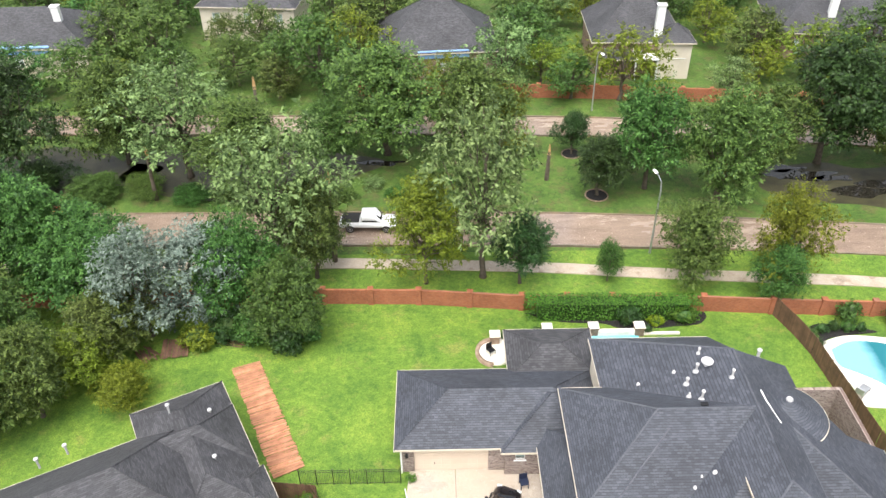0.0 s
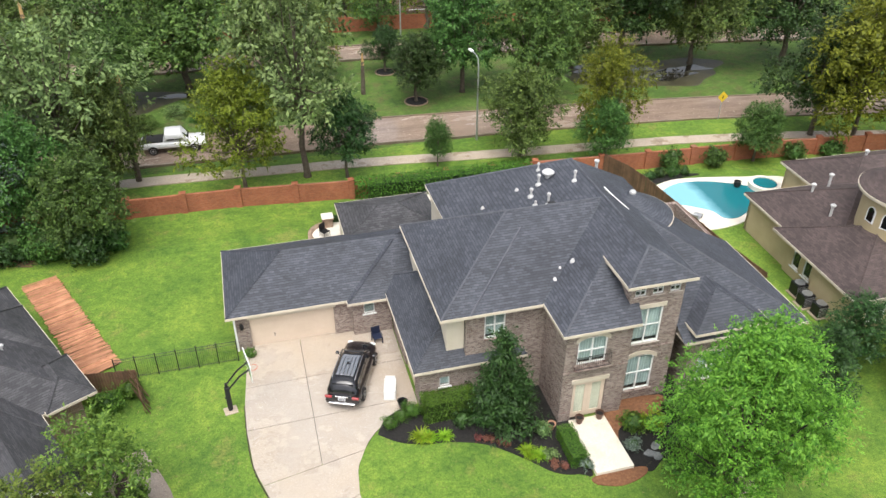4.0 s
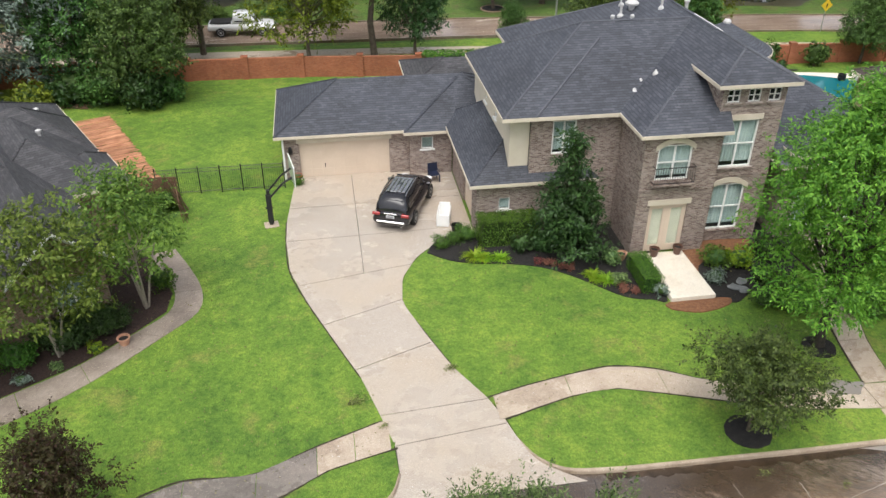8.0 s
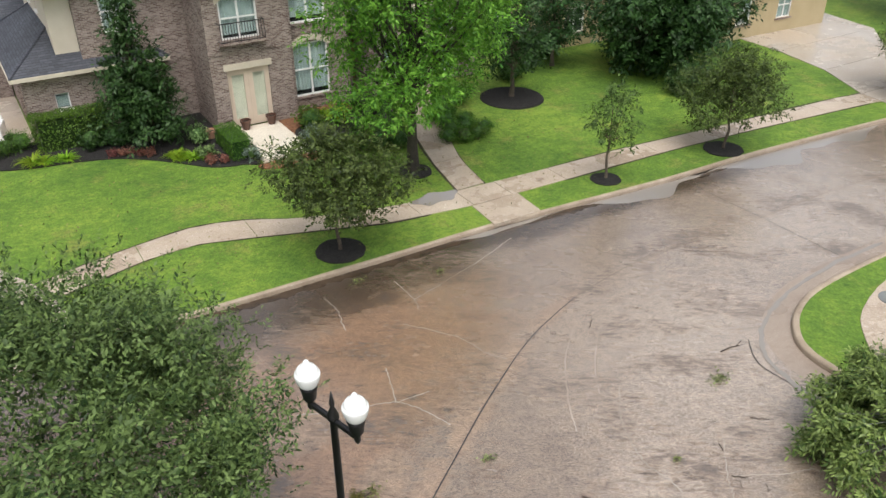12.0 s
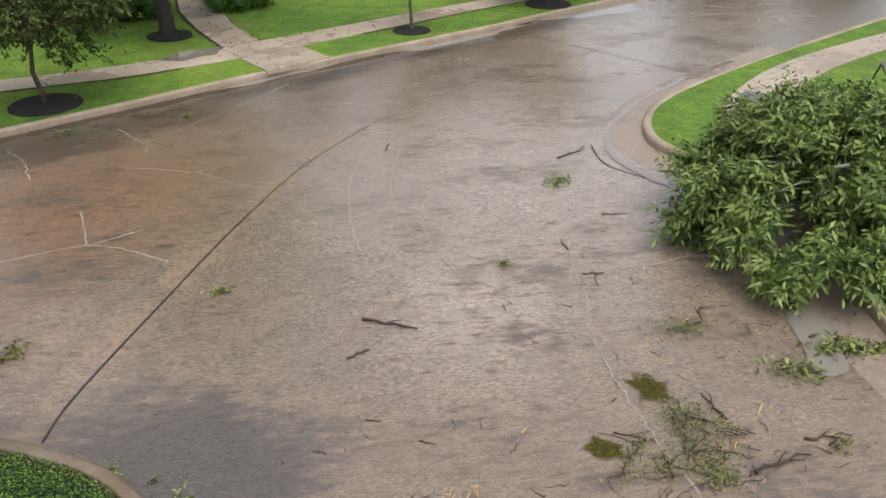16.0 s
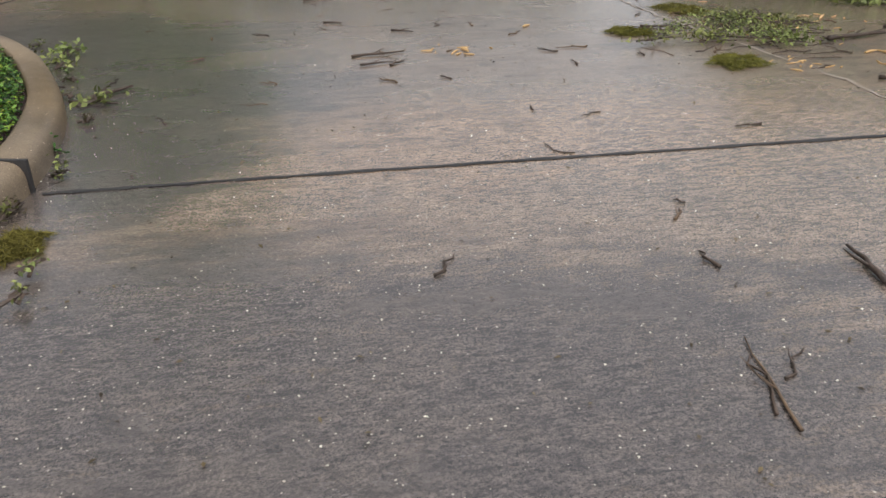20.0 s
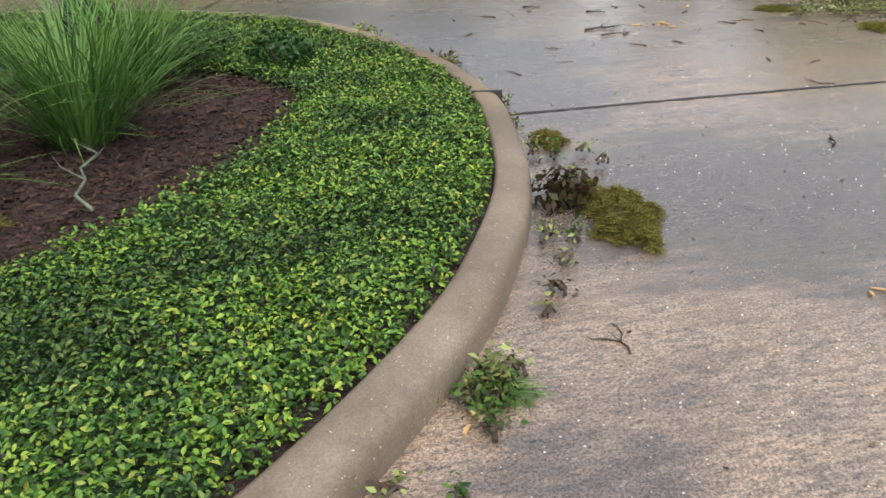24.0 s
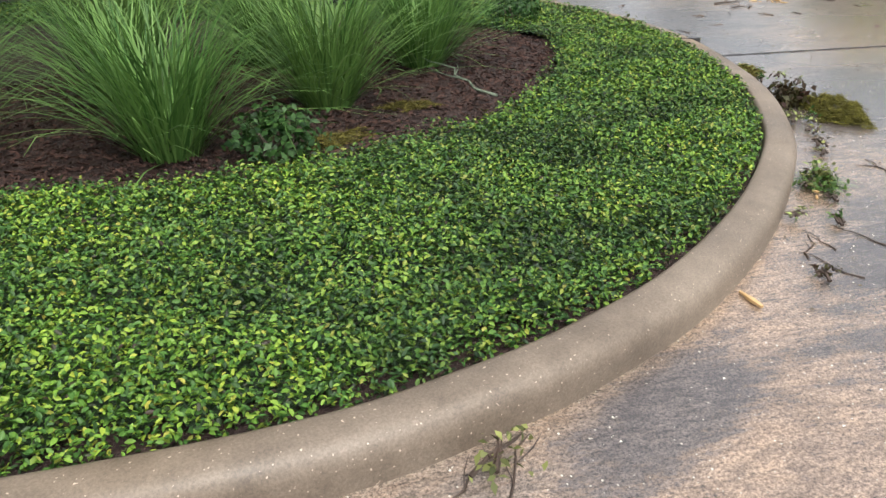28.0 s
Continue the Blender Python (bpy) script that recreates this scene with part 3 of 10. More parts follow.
def lot(y):
    """The height of the ground on the house side of the street."""
    return interp(y, [(19, 0.17), (22, 0.2), (26, 0.28), (31, 0.42), (36, 0.48), (53.5, 0.48), (56.5, 0.10), (70, 0.06)])


def smooth_line(pts, per=4):
    """A finer line through the points."""
    out = []
    n = len(pts)
    for i in range(n - 1):
        p0, p1, p2, p3 = (np.array(pts[max(0, min(n - 1, j))], float) for j in (i - 1, i, i + 1, i + 2))
        for k in range(per):
            t = k / per
            out.append(tuple(0.5 * (2 * p1 + (p2 - p0) * t + (2 * p0 - 5 * p1 + 4 * p2 - p3) * t * t + (3 * p1 - p0 - 3 * p2 + p3) * t ** 3)))
    out.append(tuple(pts[-1]))
    return out


def sheet(name, outline, height, material, label, category, kind="structure", skirt=0.25, cuts=()):
    """A sheet over an outline, laid on height(x, y), with a skirt round it."""
    bm = bmesh.new()
    vs = [bm.verts.new((x, y, 0)) for x, y in outline]
    es = [bm.edges.new((vs[i], vs[(i + 1) % len(vs)])) for i in range(len(vs))]
    bmesh.ops.triangle_fill(bm, edges=es, use_beauty=True)
    for co, no in cuts:
        bmesh.ops.bisect_plane(bm, geom=bm.verts[:] + bm.edges[:] + bm.faces[:], plane_co=co, plane_no=no)
    for f in bm.faces:
        if f.normal.z < 0:
            f.normal_flip()
    if skirt:
        rim = [e for e in bm.edges if len(e.link_faces) == 1]
        low = bmesh.ops.extrude_edge_only(bm, edges=rim)["geom"]
        below = {v for v in low if isinstance(v, bmesh.types.BMVert)}
    else:
        below = set()
    for v in bm.verts:
        v.co.z = height(v.co.x, v.co.y) - (skirt if v in below else 0)
    bmesh.ops.recalc_face_normals(bm, faces=bm.faces)
    ob = part(name, bm, material)
    return tagged(ob, label, category, kind=kind)


def ribbon(name, outer, profile, material, parent=None, label="", closed=False, smooth=True):
    """A strip that follows a line in plan with a profile of (offset to its left, height)."""
    bm = bmesh.new()
    n = len(outer)
    rows = []
    for i, p in enumerate(outer):
        a = Vector(outer[(i - 1) % n] if closed else outer[max(i - 1, 0)])
        b = Vector(outer[(i + 1) % n] if closed else outer[min(i + 1, n - 1)])
        d = (b - a).normalized()
        left = Vector((-d.y, d.x))
        rows.append([bm.verts.new((p[0] + left.x * o, p[1] + left.y * o, z)) for o, z in profile])
    for r0, r1 in list(zip(rows, rows[1:])) + ([(rows[-1], rows[0])] if closed else []):
        for k in range(len(profile) - 1):
            bm.faces.new((r0[k], r1[k], r1[k + 1], r0[k + 1]))
    if not closed:
        bm.faces.new(rows[0])
        bm.faces.new(rows[-1][::-1])
    bmesh.ops.recalc_face_normals(bm, faces=bm.faces)
    return part(name, bm, material, parent, label, smooth)


# ---- foliage ----
def leaf_cloud(name, centres, normals, size, material, rng, aspect=2.0, fold=0.15, jitter=0.35):
    """One leaf at each centre: a kite of four corners, turned at random about its normal."""
    n = len(centres)
    nrm = normals + rng.normal(0, jitter, (n, 3))
    nrm /= np.linalg.norm(nrm, axis=1)[:, None] + 1e-9
    rnd = rng.normal(0, 1, (n, 3))
    a = np.cross(nrm, rnd)
    a /= np.linalg.norm(a, axis=1)[:, None] + 1e-9
    b = np.cross(nrm, a)
    s = size * rng.uniform(0.65, 1.35, (n, 1))
    co = np.empty((n, 4, 3))
    co[:, 0] = centres - a * s * 0.5
    co[:, 2] = centres + a * s * 0.5 - nrm * s * fold
    co[:, 1] = centres + b * s / aspect * 0.5 - a * s * 0.05 + nrm * s * fold * 0.5
    co[:, 3] = centres - b * s / aspect * 0.5 - a * s * 0.05 + nrm * s * fold * 0.5
    return quick_mesh(name, co.reshape(-1, 3), np.arange(4 * n).reshape(n, 4), material)


def round_leaves(name, centres, normals, size, material, rng, aspect=1.5, fold=0.2):
    """Small oval leaves, each of two halves folded along the midrib."""
    n = len(centres)
    nrm = normals / (np.linalg.norm(normals, axis=1)[:, None] + 1e-9)
    a = np.cross(nrm, rng.normal(0, 1, (n, 3)))
    a /= np.linalg.norm(a, axis=1)[:, None] + 1e-9
    b = np.cross(nrm, a)
    s = size * rng.uniform(0.6, 1.3, (n, 1))
    w = s / aspect * 0.5
    co = np.empty((n, 6, 3))
    co[:, 0] = centres - a * s * 0.5
    co[:, 1] = centres - a * s * 0.22 + b * w * 0.85 + nrm * s * fold * 0.5
    co[:, 2] = centres + a * s * 0.16 + b * w + nrm * s * fold * 0.4
    co[:, 3] = centres + a * s * 0.5 - nrm * s * 0.14
    co[:, 4] = centres + a * s * 0.16 - b * w + nrm * s * fold * 0.4
    co[:, 5] = centres - a * s * 0.22 - b * w * 0.85 + nrm * s * fold * 0.5
    q = np.array([[0, 3, 2, 1], [0, 5, 4, 3]])[None] + (np.arange(n) * 6)[:, None, None]
    return quick_mesh(name, co.reshape(-1, 3), q.reshape(-1, 4), material)


def crown_points(rng, lumps, per_area, thick=0.3, sprig=9, loose=0.13):
    """Leaves in sprigs, set in the outer shells of a heap of lumps (centre, radii), with outward normals."""
    cs, ns = [], []
    for c, r in lumps:
        r = np.array(r)
        area = 4 * np.pi * ((r[0] * r[1]) ** 1.6 / 3 + (r[0] * r[2]) ** 1.6 / 3 + (r[1] * r[2]) ** 1.6 / 3) ** (1 / 1.6)
        k = max(4, int(area * per_area / sprig))
        d = rng.normal(0, 1, (k, 3))
        d /= np.linalg.norm(d, axis=1)[:, None]
        rad = 1.12 - (thick + 0.12) * rng.random((k, 1))
        wob = 1 + 0.22 * np.sin(d[:, :1] * 5 + c[0] * 3) * np.sin(d[:, 1:2] * 4 + c[1] * 5) + 0.10 * np.sin(d[:, 2:] * 7 + c[2])
        mid = np.array(c) + d * r * rad * wob
        s = loose * (0.5 + r.mean())
        pts = np.repeat(mid, sprig, 0) + rng.normal(0, s, (k * sprig, 3)) * np.array([1, 1, 0.7])
        dd = np.repeat(d, sprig, 0)
        cs.append(pts)
        ns.append(dd * 0.7 + np.array([0, 0, 0.5]) + np.repeat(rng.normal(0, 0.35, (k, 3)), sprig, 0))
    return np.concatenate(cs), np.concatenate(ns)


def crown_sprigs(rng, lumps, per_area, per, thick=0.45):
    """Where leafy twigs stand in the outer shells of a heap of lumps (centre, radii), and which way they point."""
    ms, ds = [], []
    for c, r in lumps:
        r = np.array(r)
        area = 4 * np.pi * ((r[0] * r[1]) ** 1.6 / 3 + (r[0] * r[2]) ** 1.6 / 3 + (r[1] * r[2]) ** 1.6 / 3) ** (1 / 1.6)
        k = max(4, int(area * per_area / per))
        d = rng.normal(0, 1, (k, 3))
        d /= np.linalg.norm(d, axis=1)[:, None]
        rad = 1.10 - (thick + 0.10) * rng.random((k, 1))
        wob = 1 + 0.22 * np.sin(d[:, :1] * 5 + c[0] * 3) * np.sin(d[:, 1:2] * 4 + c[1] * 5) + 0.10 * np.sin(d[:, 2:] * 7 + c[2])
        ms.append(np.array(c) + d * r * rad * wob)
        ds.append(d)
    return np.concatenate(ms), np.concatenate(ds)


def sprig_leaves(name, mids, dirs, leaf, material, rng, per=9, twig=2.4, aspect=2.2, droop=0.15, rise=0.25):
    """Leaves set to both sides of small twigs, so that they stand in flat sprays."""
    k = len(mids)

    def unit(v):
        return v / (np.linalg.norm(v, axis=-1, keepdims=True) + 1e-9)
    d = unit(dirs + rng.normal(0, 0.5, (k, 3)) + np.array([0, 0, rise]))
    nrm = unit(dirs * 0.5 + np.array([0, 0, 0.8]) + rng.normal(0, 0.35, (k, 3)))
    side = unit(np.cross(nrm, d))
    tl = leaf * twig * rng.uniform(0.6, 1.4, (k, 1))
    co = np.empty((k, per, 4, 3))
    for j in range(per):
        s = j / (per - 1)
        sg = (1 if j % 2 else -1) if j < per - 1 else 0
        p = mids + d * tl * (s - 0.4) - np.array([0, 0, 1]) * tl * droop * s * s + rng.normal(0, leaf * 0.18, (k, 3))
        ld = unit(d * rng.uniform(0.4, 0.9, (k, 1)) + side * sg * rng.uniform(0.5, 1.0, (k, 1)) + nrm * rng.normal(0, 0.3, (k, 1)) - np.array([0, 0, droop]))
        wd = unit(np.cross(ld, nrm) + rng.normal(0, 0.25, (k, 3)))
        L = leaf * rng.uniform(0.65, 1.3, (k, 1))
        co[:, j, 0] = p
        co[:, j, 1] = p + ld * L * 0.5 + wd * L / aspect * 0.5
        co[:, j, 2] = p + ld * L - nrm * L * 0.12
        co[:, j, 3] = p + ld * L * 0.5 - wd * L / aspect * 0.5
    return quick_mesh(name, co.reshape(-1, 3), np.arange(4 * k * per).reshape(-1, 4), material)


def limb_lines(rng, trunk_h, lumps, spread=0.5):
    lines = []
    for c, r in lumps:
        start = Vector((0, 0, trunk_h * rng.uniform(0.55, 1.0)))
        end = Vector(c)
        mid = start.lerp(end, 0.5) + Vector((rng.uniform(-spread, spread), rng.uniform(-spread, spread), -0.1 * end.length * 0.3))
        lines.append((start, mid, end))
    return lines


def tree_meshes(seed, h, w, trunk_h, leaf, material, bark=None, leaf_size=0.3, density=9.0, lumps=14, trunk_r=0.2, flat=0.75, low=0.0, aspect=2.0, shape="round", lean=0.0, split=False):
    """The trunk with its limbs (apart, if split), and the crown, of a tree that is h high and w across."""
    rng = np.random.default_rng(seed)
    ch = h - trunk_h
    heap = []
    for i in range(lumps):
        u = (i + 0.5) / lumps
        z = trunk_h + ch * (0.10 + 0.80 * u)
        if shape == "cone":
            rr = w * 0.5 * (1.02 - 0.95 * u)
            k = rr * 0.45
            size = max(0.24 * w * (1.1 - u), 0.10 * w)
        elif shape == "vase":
            rr = w * 0.5 * (0.35 + 0.65 * math.sin(math.pi * (0.25 + 0.62 * u)))
            k = rr * 0.72
            size = w * rng.choice([0.08, 0.12, 0.17, 0.21]) * rng.uniform(0.85, 1.2)
            k *= rng.uniform(0.8, 1.25)
        else:
            rr = w * 0.5 * math.sqrt(max(0.05, 1 - (2 * u - 0.85) ** 2))
            k = rr * 0.66
            size = w * rng.choice([0.09, 0.12, 0.16, 0.22]) * rng.uniform(0.85, 1.2)
            k *= rng.uniform(0.85, 1.30)
        a = 2.4 * i + rng.uniform(-0.5, 0.5)
        q = k * rng.uniform(0.45, 1.2)
        heap.append(((math.cos(a) * q + lean * (z - trunk_h), math.sin(a) * q, z), (size, size * rng.uniform(0.8, 1.1), size * flat * rng.uniform(0.75, 1.1))))
    c, nn = crown_sprigs(rng, heap, density, 9)
    c[:, 2] = np.maximum(c[:, 2], low + 0.15)
    crown = sprig_leaves("crown", c, nn, leaf_size, material, rng, 9, 2.4, aspect)
    bm = bmesh.new()
    top = Vector((lean * ch * 0.6, 0, trunk_h + ch * 0.6))
    mid = Vector((rng.uniform(-0.15, 0.15), rng.uniform(-0.15, 0.15), trunk_h * 0.6))
    tube(bm, [(0, 0, -0.1), (0, 0, 0.25), mid, (lean * 0.3, 0, trunk_h), top], [trunk_r * 1.5, trunk_r * 1.08, trunk_r * 0.92, trunk_r * 0.75, trunk_r * 0.2], 8)
    limbs = []
    for i, (s, m_, e) in enumerate(limb_lines(rng, trunk_h + ch * 0.25, heap, 0.2 * w / 4)):
        if split:
            if i % 2 == 0:
                lm = bpy.data.meshes.new("limb")
                lb = tube(bmesh.new(), [s, m_, e], [trunk_r * 0.38, trunk_r * 0.24, trunk_r * 0.07], 5)
                lb.to_mesh(lm)
                lb.free()
                lm.materials.append(bark or BARK)
                limbs.append(lm)
        else:
            tube(bm, [s, m_, e], [trunk_r * 0.38, trunk_r * 0.24, trunk_r * 0.07], 5)
    me = bpy.data.meshes.new("trunk")
    bm.to_mesh(me)
    bm.free()
    me.materials.append(bark or BARK)
    for f in me.polygons:
        f.use_smooth = True
    return (me, crown, *limbs)


def tree(meshes, x, y, z, label, rot=0.0, scale=1.0, tall=1.0, name="tree", category="tree", group=""):
    e = thing(name, pose(x, y, z, 0, 0, rot), label, category, group)
    for nm, me in zip(("trunk", "crown") + ("limb",) * (len(meshes) - 2), meshes):
        ob = piece(nm, me, e)
        ob.scale = (scale, scale, scale * tall)
    return e


def bush(name, x, y, z, rx, ry, rz, material, leaf, density, label, category="shrub", group="", seed=1, aspect=1.8, lumps=6, box_like=0.0, rot=0.0):
    rng = np.random.default_rng(seed)
    if box_like:
        k = int(density * 5 * (rx * ry * 2 + rx * rz * 4 + ry * rz * 4))
        d = rng.uniform(-1, 1, (k, 3))
        ax = rng.integers(0, 3, k)
        wts = rng.random(k)
        ax = np.where(wts < 0.45, 2, np.where(wts < 0.45 + 0.55 * rx / (rx + ry), 1, 0))
        sg = np.sign(rng.uniform(-1, 1, k))
        sg[ax == 2] = 1
        d[np.arange(k), ax] = sg * (1 - 0.12 * rng.random(k))
        nrm = np.zeros((k, 3))
        nrm[np.arange(k), ax] = sg
        d += 0.02 * np.sin(d[:, [1, 2, 0]] * 9 + seed)
        c = d * np.array([rx, ry, rz]) + np.array([0, 0, rz])
        nrm = nrm * 0.8 + np.array([0, 0, 0.4])
    else:
        heap = [((0, 0, rz * 0.9), (rx * 0.85, ry * 0.85, rz * 0.9))]
        for i in range(lumps):
            a = 2.4 * i + rng.uniform(-.4, .4)
            s = rng.uniform(0.35, 0.55)
            heap.append(((math.cos(a) * rx * 0.55, math.sin(a) * ry * 0.55, rz * rng.uniform(0.6, 1.35)), (rx * s, ry * s, rz * s)))
        c, nrm = crown_points(rng, heap, density * 1.6, 0.4, 6, 0.08)
        c[:, 2] = np.maximum(c[:, 2], 0.02)
    e = thing(name, pose(x, y, z, 0, 0, rot), label, category, group)
    piece("foliage", leaf_cloud("foliage", c, nrm, leaf, material, rng, aspect), e)
    bm = bmesh.new()
    for i in range(4):
        a = 1.6 * i + 0.4
        tube(bm, [(0.04 * math.cos(a), 0.04 * math.sin(a), -0.05), (rx * 0.3 * math.cos(a), ry * 0.3 * math.sin(a), rz * 0.7), (rx * 0.6 * math.cos(a), ry * 0.6 * math.sin(a), rz * 1.4)], [0.03, 0.02, 0.008], 5)
    part("stem", bm, BARK, e)
    # Solid dark core: stops the view through and stands for the inner shade.
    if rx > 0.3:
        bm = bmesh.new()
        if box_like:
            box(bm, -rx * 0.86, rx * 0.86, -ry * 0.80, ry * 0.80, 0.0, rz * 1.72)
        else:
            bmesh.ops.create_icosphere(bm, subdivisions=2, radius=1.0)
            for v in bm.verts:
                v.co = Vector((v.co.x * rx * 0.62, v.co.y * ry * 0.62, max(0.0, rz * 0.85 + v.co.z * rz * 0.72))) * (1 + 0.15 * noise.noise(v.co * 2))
        part("inner_shade", bm, LEAF_DARK, e, "solid dark core that stands for the shade inside")
    return e


# ---- ground, streets, kerbs ----
def base_height(x, y):
    return interp(y, [(60, -0.15), (63.5, -0.02), (5000, -0.02)])


sheet("ground", [(-1500, -1500), (1500, -1500), (1500, 1500), (-1500, 1500)], base_height, ROUGH_GRASS, "rough wet grass reaching into the distance", "ground", skirt=0,
      cuts=[((0, y, 0), (0, 1, 0)) for y in (60, 63.5, 150)])
sheet("street", [(-70, -45), (120, -45), (120, 19.2), (-70, 19.2)], lambda x, y: 0.0, ROAD, "wet brown concrete street with stains and cracks", "street", skirt=0.1)

NORTH_KERB = [(-40, -6), (-20, 3.5), (-12, 9.3), (-8, 12.9), (-6.18, 14.49), (-5.29, 15.32), (-3.58, 16.65), (-2.3, 17.4)]
NORTH_KERB_EAST = [(4.6, 18.3), (5.9, 18.1), (7.75, 18.02), (10.3, 17.97), (13.2, 17.9), (16.5, 17.86), (19.6, 17.66), (22.2, 17.47), (25.0, 17.3), (28.3, 17.25), (32.2, 17.0), (38.1, 16.5), (42.2, 15.9), (52, 14.0), (66, 10.5), (84, 5)]
west_flare = [(-2.3, 17.4), (-1.35, 18.05), (-0.95, 19.0), (-1.0, 20.2)]
east_flare = [(3.05, 20.9), (3.3, 19.9), (3.75, 18.95), (4.6, 18.3)]
kerb_w = smooth_line(NORTH_KERB + west_flare[1:3], 5)
kerb_e = smooth_line(east_flare[1:3] + NORTH_KERB_EAST, 5)
KERB_SHAPE = [(0.0, -0.06), (0.0, 0.11), (0.012, 0.145), (0.045, 0.165), (0.17, 0.17), (0.19, 0.155), (0.19, -0.06)]


def kerb_run(name, line, label, shape=KERB_SHAPE, step=None):
    ob = ribbon(name, line, shape, KERB_TAN)
    return tagged(ob, label, "kerb", kind="structure")


kerb_run("kerb_west", kerb_w, "wet concrete kerb along the lawn strip")
kerb_run("kerb_east", kerb_e, "wet concrete kerb along the lawn strip")

lawn_outline = ([(p[0] - 0.05, p[1] + 0.10) for p in kerb_w] + [(-1.05, 20.2), (-0.7, 21.3), (-0.5, 23), (2.0, 23), (2.9, 21.6), (3.1, 20.9)] + [(p[0], p[1] + 0.12) for p in kerb_e] + [(110, 6), (110, 66), (-80, 66), (-80, -20)])
sheet("lawn", lawn_outline, lambda x, y: lot(y), LAWN, "bright green wet mown lawn round the houses", "lawn", cuts=[((0, y, 0), (0, 1, 0)) for y in (19, 22, 26, 31, 36, 53.5, 56.5)])

# The corner lot across the street, and the planted island below the camera.
EAST_LOT = [(120, -14), (84, -2), (66, 3.6), (52, 6.6), (42, 8.3), (35.25, 9.1), (30.9, 9.38), (27.7, 9.56), (24.5, 9.58), (22.3, 9.42), (20.9, 8.95), (19.95, 8.18), (19.6, 7.4), (19.5, 6.4), (19.0, 5.2), (18.1, 3.8), (16.95, 2.63), (16.3, 2.0), (15.4, 0.9), (13.2, -3), (9, -12), (4, -25)]
east_line = smooth_line(EAST_LOT, 4)
kerb_run("kerb_corner", east_line, "rounded concrete kerb of the corner lot")
ribbon("gutter", [p for p in east_line if p[0] < 30], [(-0.75, 0.004), (-0.35, 0.006), (-0.01, 0.008)], GUTTER, smooth=False)
tagged(bpy.data.objects["gutter"], "pale concrete gutter pan along the kerb", "gutter", kind="structure")
sheet("corner_lawn", [(p[0] + 0.06, p[1] - 0.10) if p[1] > 8 else (p[0] + 0.12, p[1]) for p in east_line] + [(120, -60)], lambda x, y: 0.155, LAWN, "green wet lawn on the corner lot", "lawn")

ISLAND = [(-9.0, 15.2), (-8.0, 12.6), (-6.2, 9.2), (-4.0, 6.0), (-2.0, 3.9), (-0.2, 2.40), (0.55, 1.86), (1.23, 1.47), (1.72, 1.30), (2.15, 1.20), (2.8, 1.14), (3.65, 1.22), (4.5, 1.43), (5.05, 1.66), (5.7, 2.04), (6.28, 2.54), (6.9, 3.21), (7.35, 4.05), (7.60, 4.9), (7.72, 5.6), (7.70, 6.3), (7.45, 7.0), (6.9, 7.9), (6.1, 8.7), (5.0, 9.55), (3.3, 10.75), (0.5, 12.4), (-3.0, 14.1), (-6.5, 15.6), (-8.4, 16.0)]
ISLAND = [(x - max(0, (9.5 - y) * 0) - (0.8 if y > 11 else 0), y - (1.1 if y > 12 else 0)) for x, y in ISLAND]
island_line = smooth_line(ISLAND + [ISLAND[0]], 6)[:-1]
kerb_isl = ribbon("kerb_island", island_line, [(-0.004, -0.06), (-0.002, 0.07), (0.002, 0.098), (0.014, 0.124), (0.034, 0.142), (0.064, 0.152), (0.11, 0.156), (0.158, 0.154), (0.174, 0.147), (0.18, 0.13), (0.18, -0.06)], KERB, closed=True)
tagged(kerb_isl, "worn brown concrete kerb round the planted island", "kerb", kind="structure")
inner = []
for i, p in enumerate(island_line):
    a, b = Vector(island_line[i - 1]), Vector(island_line[(i + 1) % len(island_line)])
    d = (b - a).normalized()
    inner.append((p[0] - d.y * 0.19, p[1] + d.x * 0.19))
sheet("island_bed", inner, lambda x, y: 0.10, MULCH_BROWN, "dark brown shredded mulch in the planted island", "mulch bed", skirt=0.1)


AV1_NEAR = [(-140, 68.6), (-44, 68.0), (-12, 67.6), (10, 66.9), (25, 65.8), (39, 64.6), (60, 60.8), (90, 54), (140, 40)]
AV1_FAR = [(-140, 74.2), (-46, 73.6), (-12, 73.0), (10, 72.2), (27, 70.8), (41, 69.2), (60, 66.4), (90, 60), (140, 47)]
AV2_NEAR = [(-140, 92.5), (-54, 91), (-7, 89.7), (13, 88.6), (38, 86.1), (60, 83), (90, 77), (140, 64)]
AV2_FAR = [(-140, 98), (-56, 95.6), (-7, 94.2), (13, 93.2), (40, 90.4), (60, 87.5), (90, 82), (140, 70)]


def strip_between(name, near, far, z, material, label, category, x0=-130, x1=120, step=5.0):
    bm = bmesh.new()
    xs = np.arange(x0, x1 + 0.1, step)
    top = [(bm.verts.new((x, interp(x, near), z)), bm.verts.new((x, interp(x, far), z))) for x in xs]
    low = [(bm.verts.new((x, interp(x, near), z - 0.3)), bm.verts.new((x, interp(x, far), z - 0.3))) for x in xs]
    for i in range(len(xs) - 1):
        bm.faces.new((top[i][0], top[i + 1][0], top[i + 1][1], top[i][1]))
        bm.faces.new((low[i][0], top[i][0], top[i + 1][0], low[i + 1][0])[::-1])
        bm.faces.new((top[i][1], low[i][1], low[i + 1][1], top[i + 1][1])[::-1])
    bmesh.ops.recalc_face_normals(bm, faces=bm.faces)
    return tagged(part(name, bm, material), label, category, kind="structure")


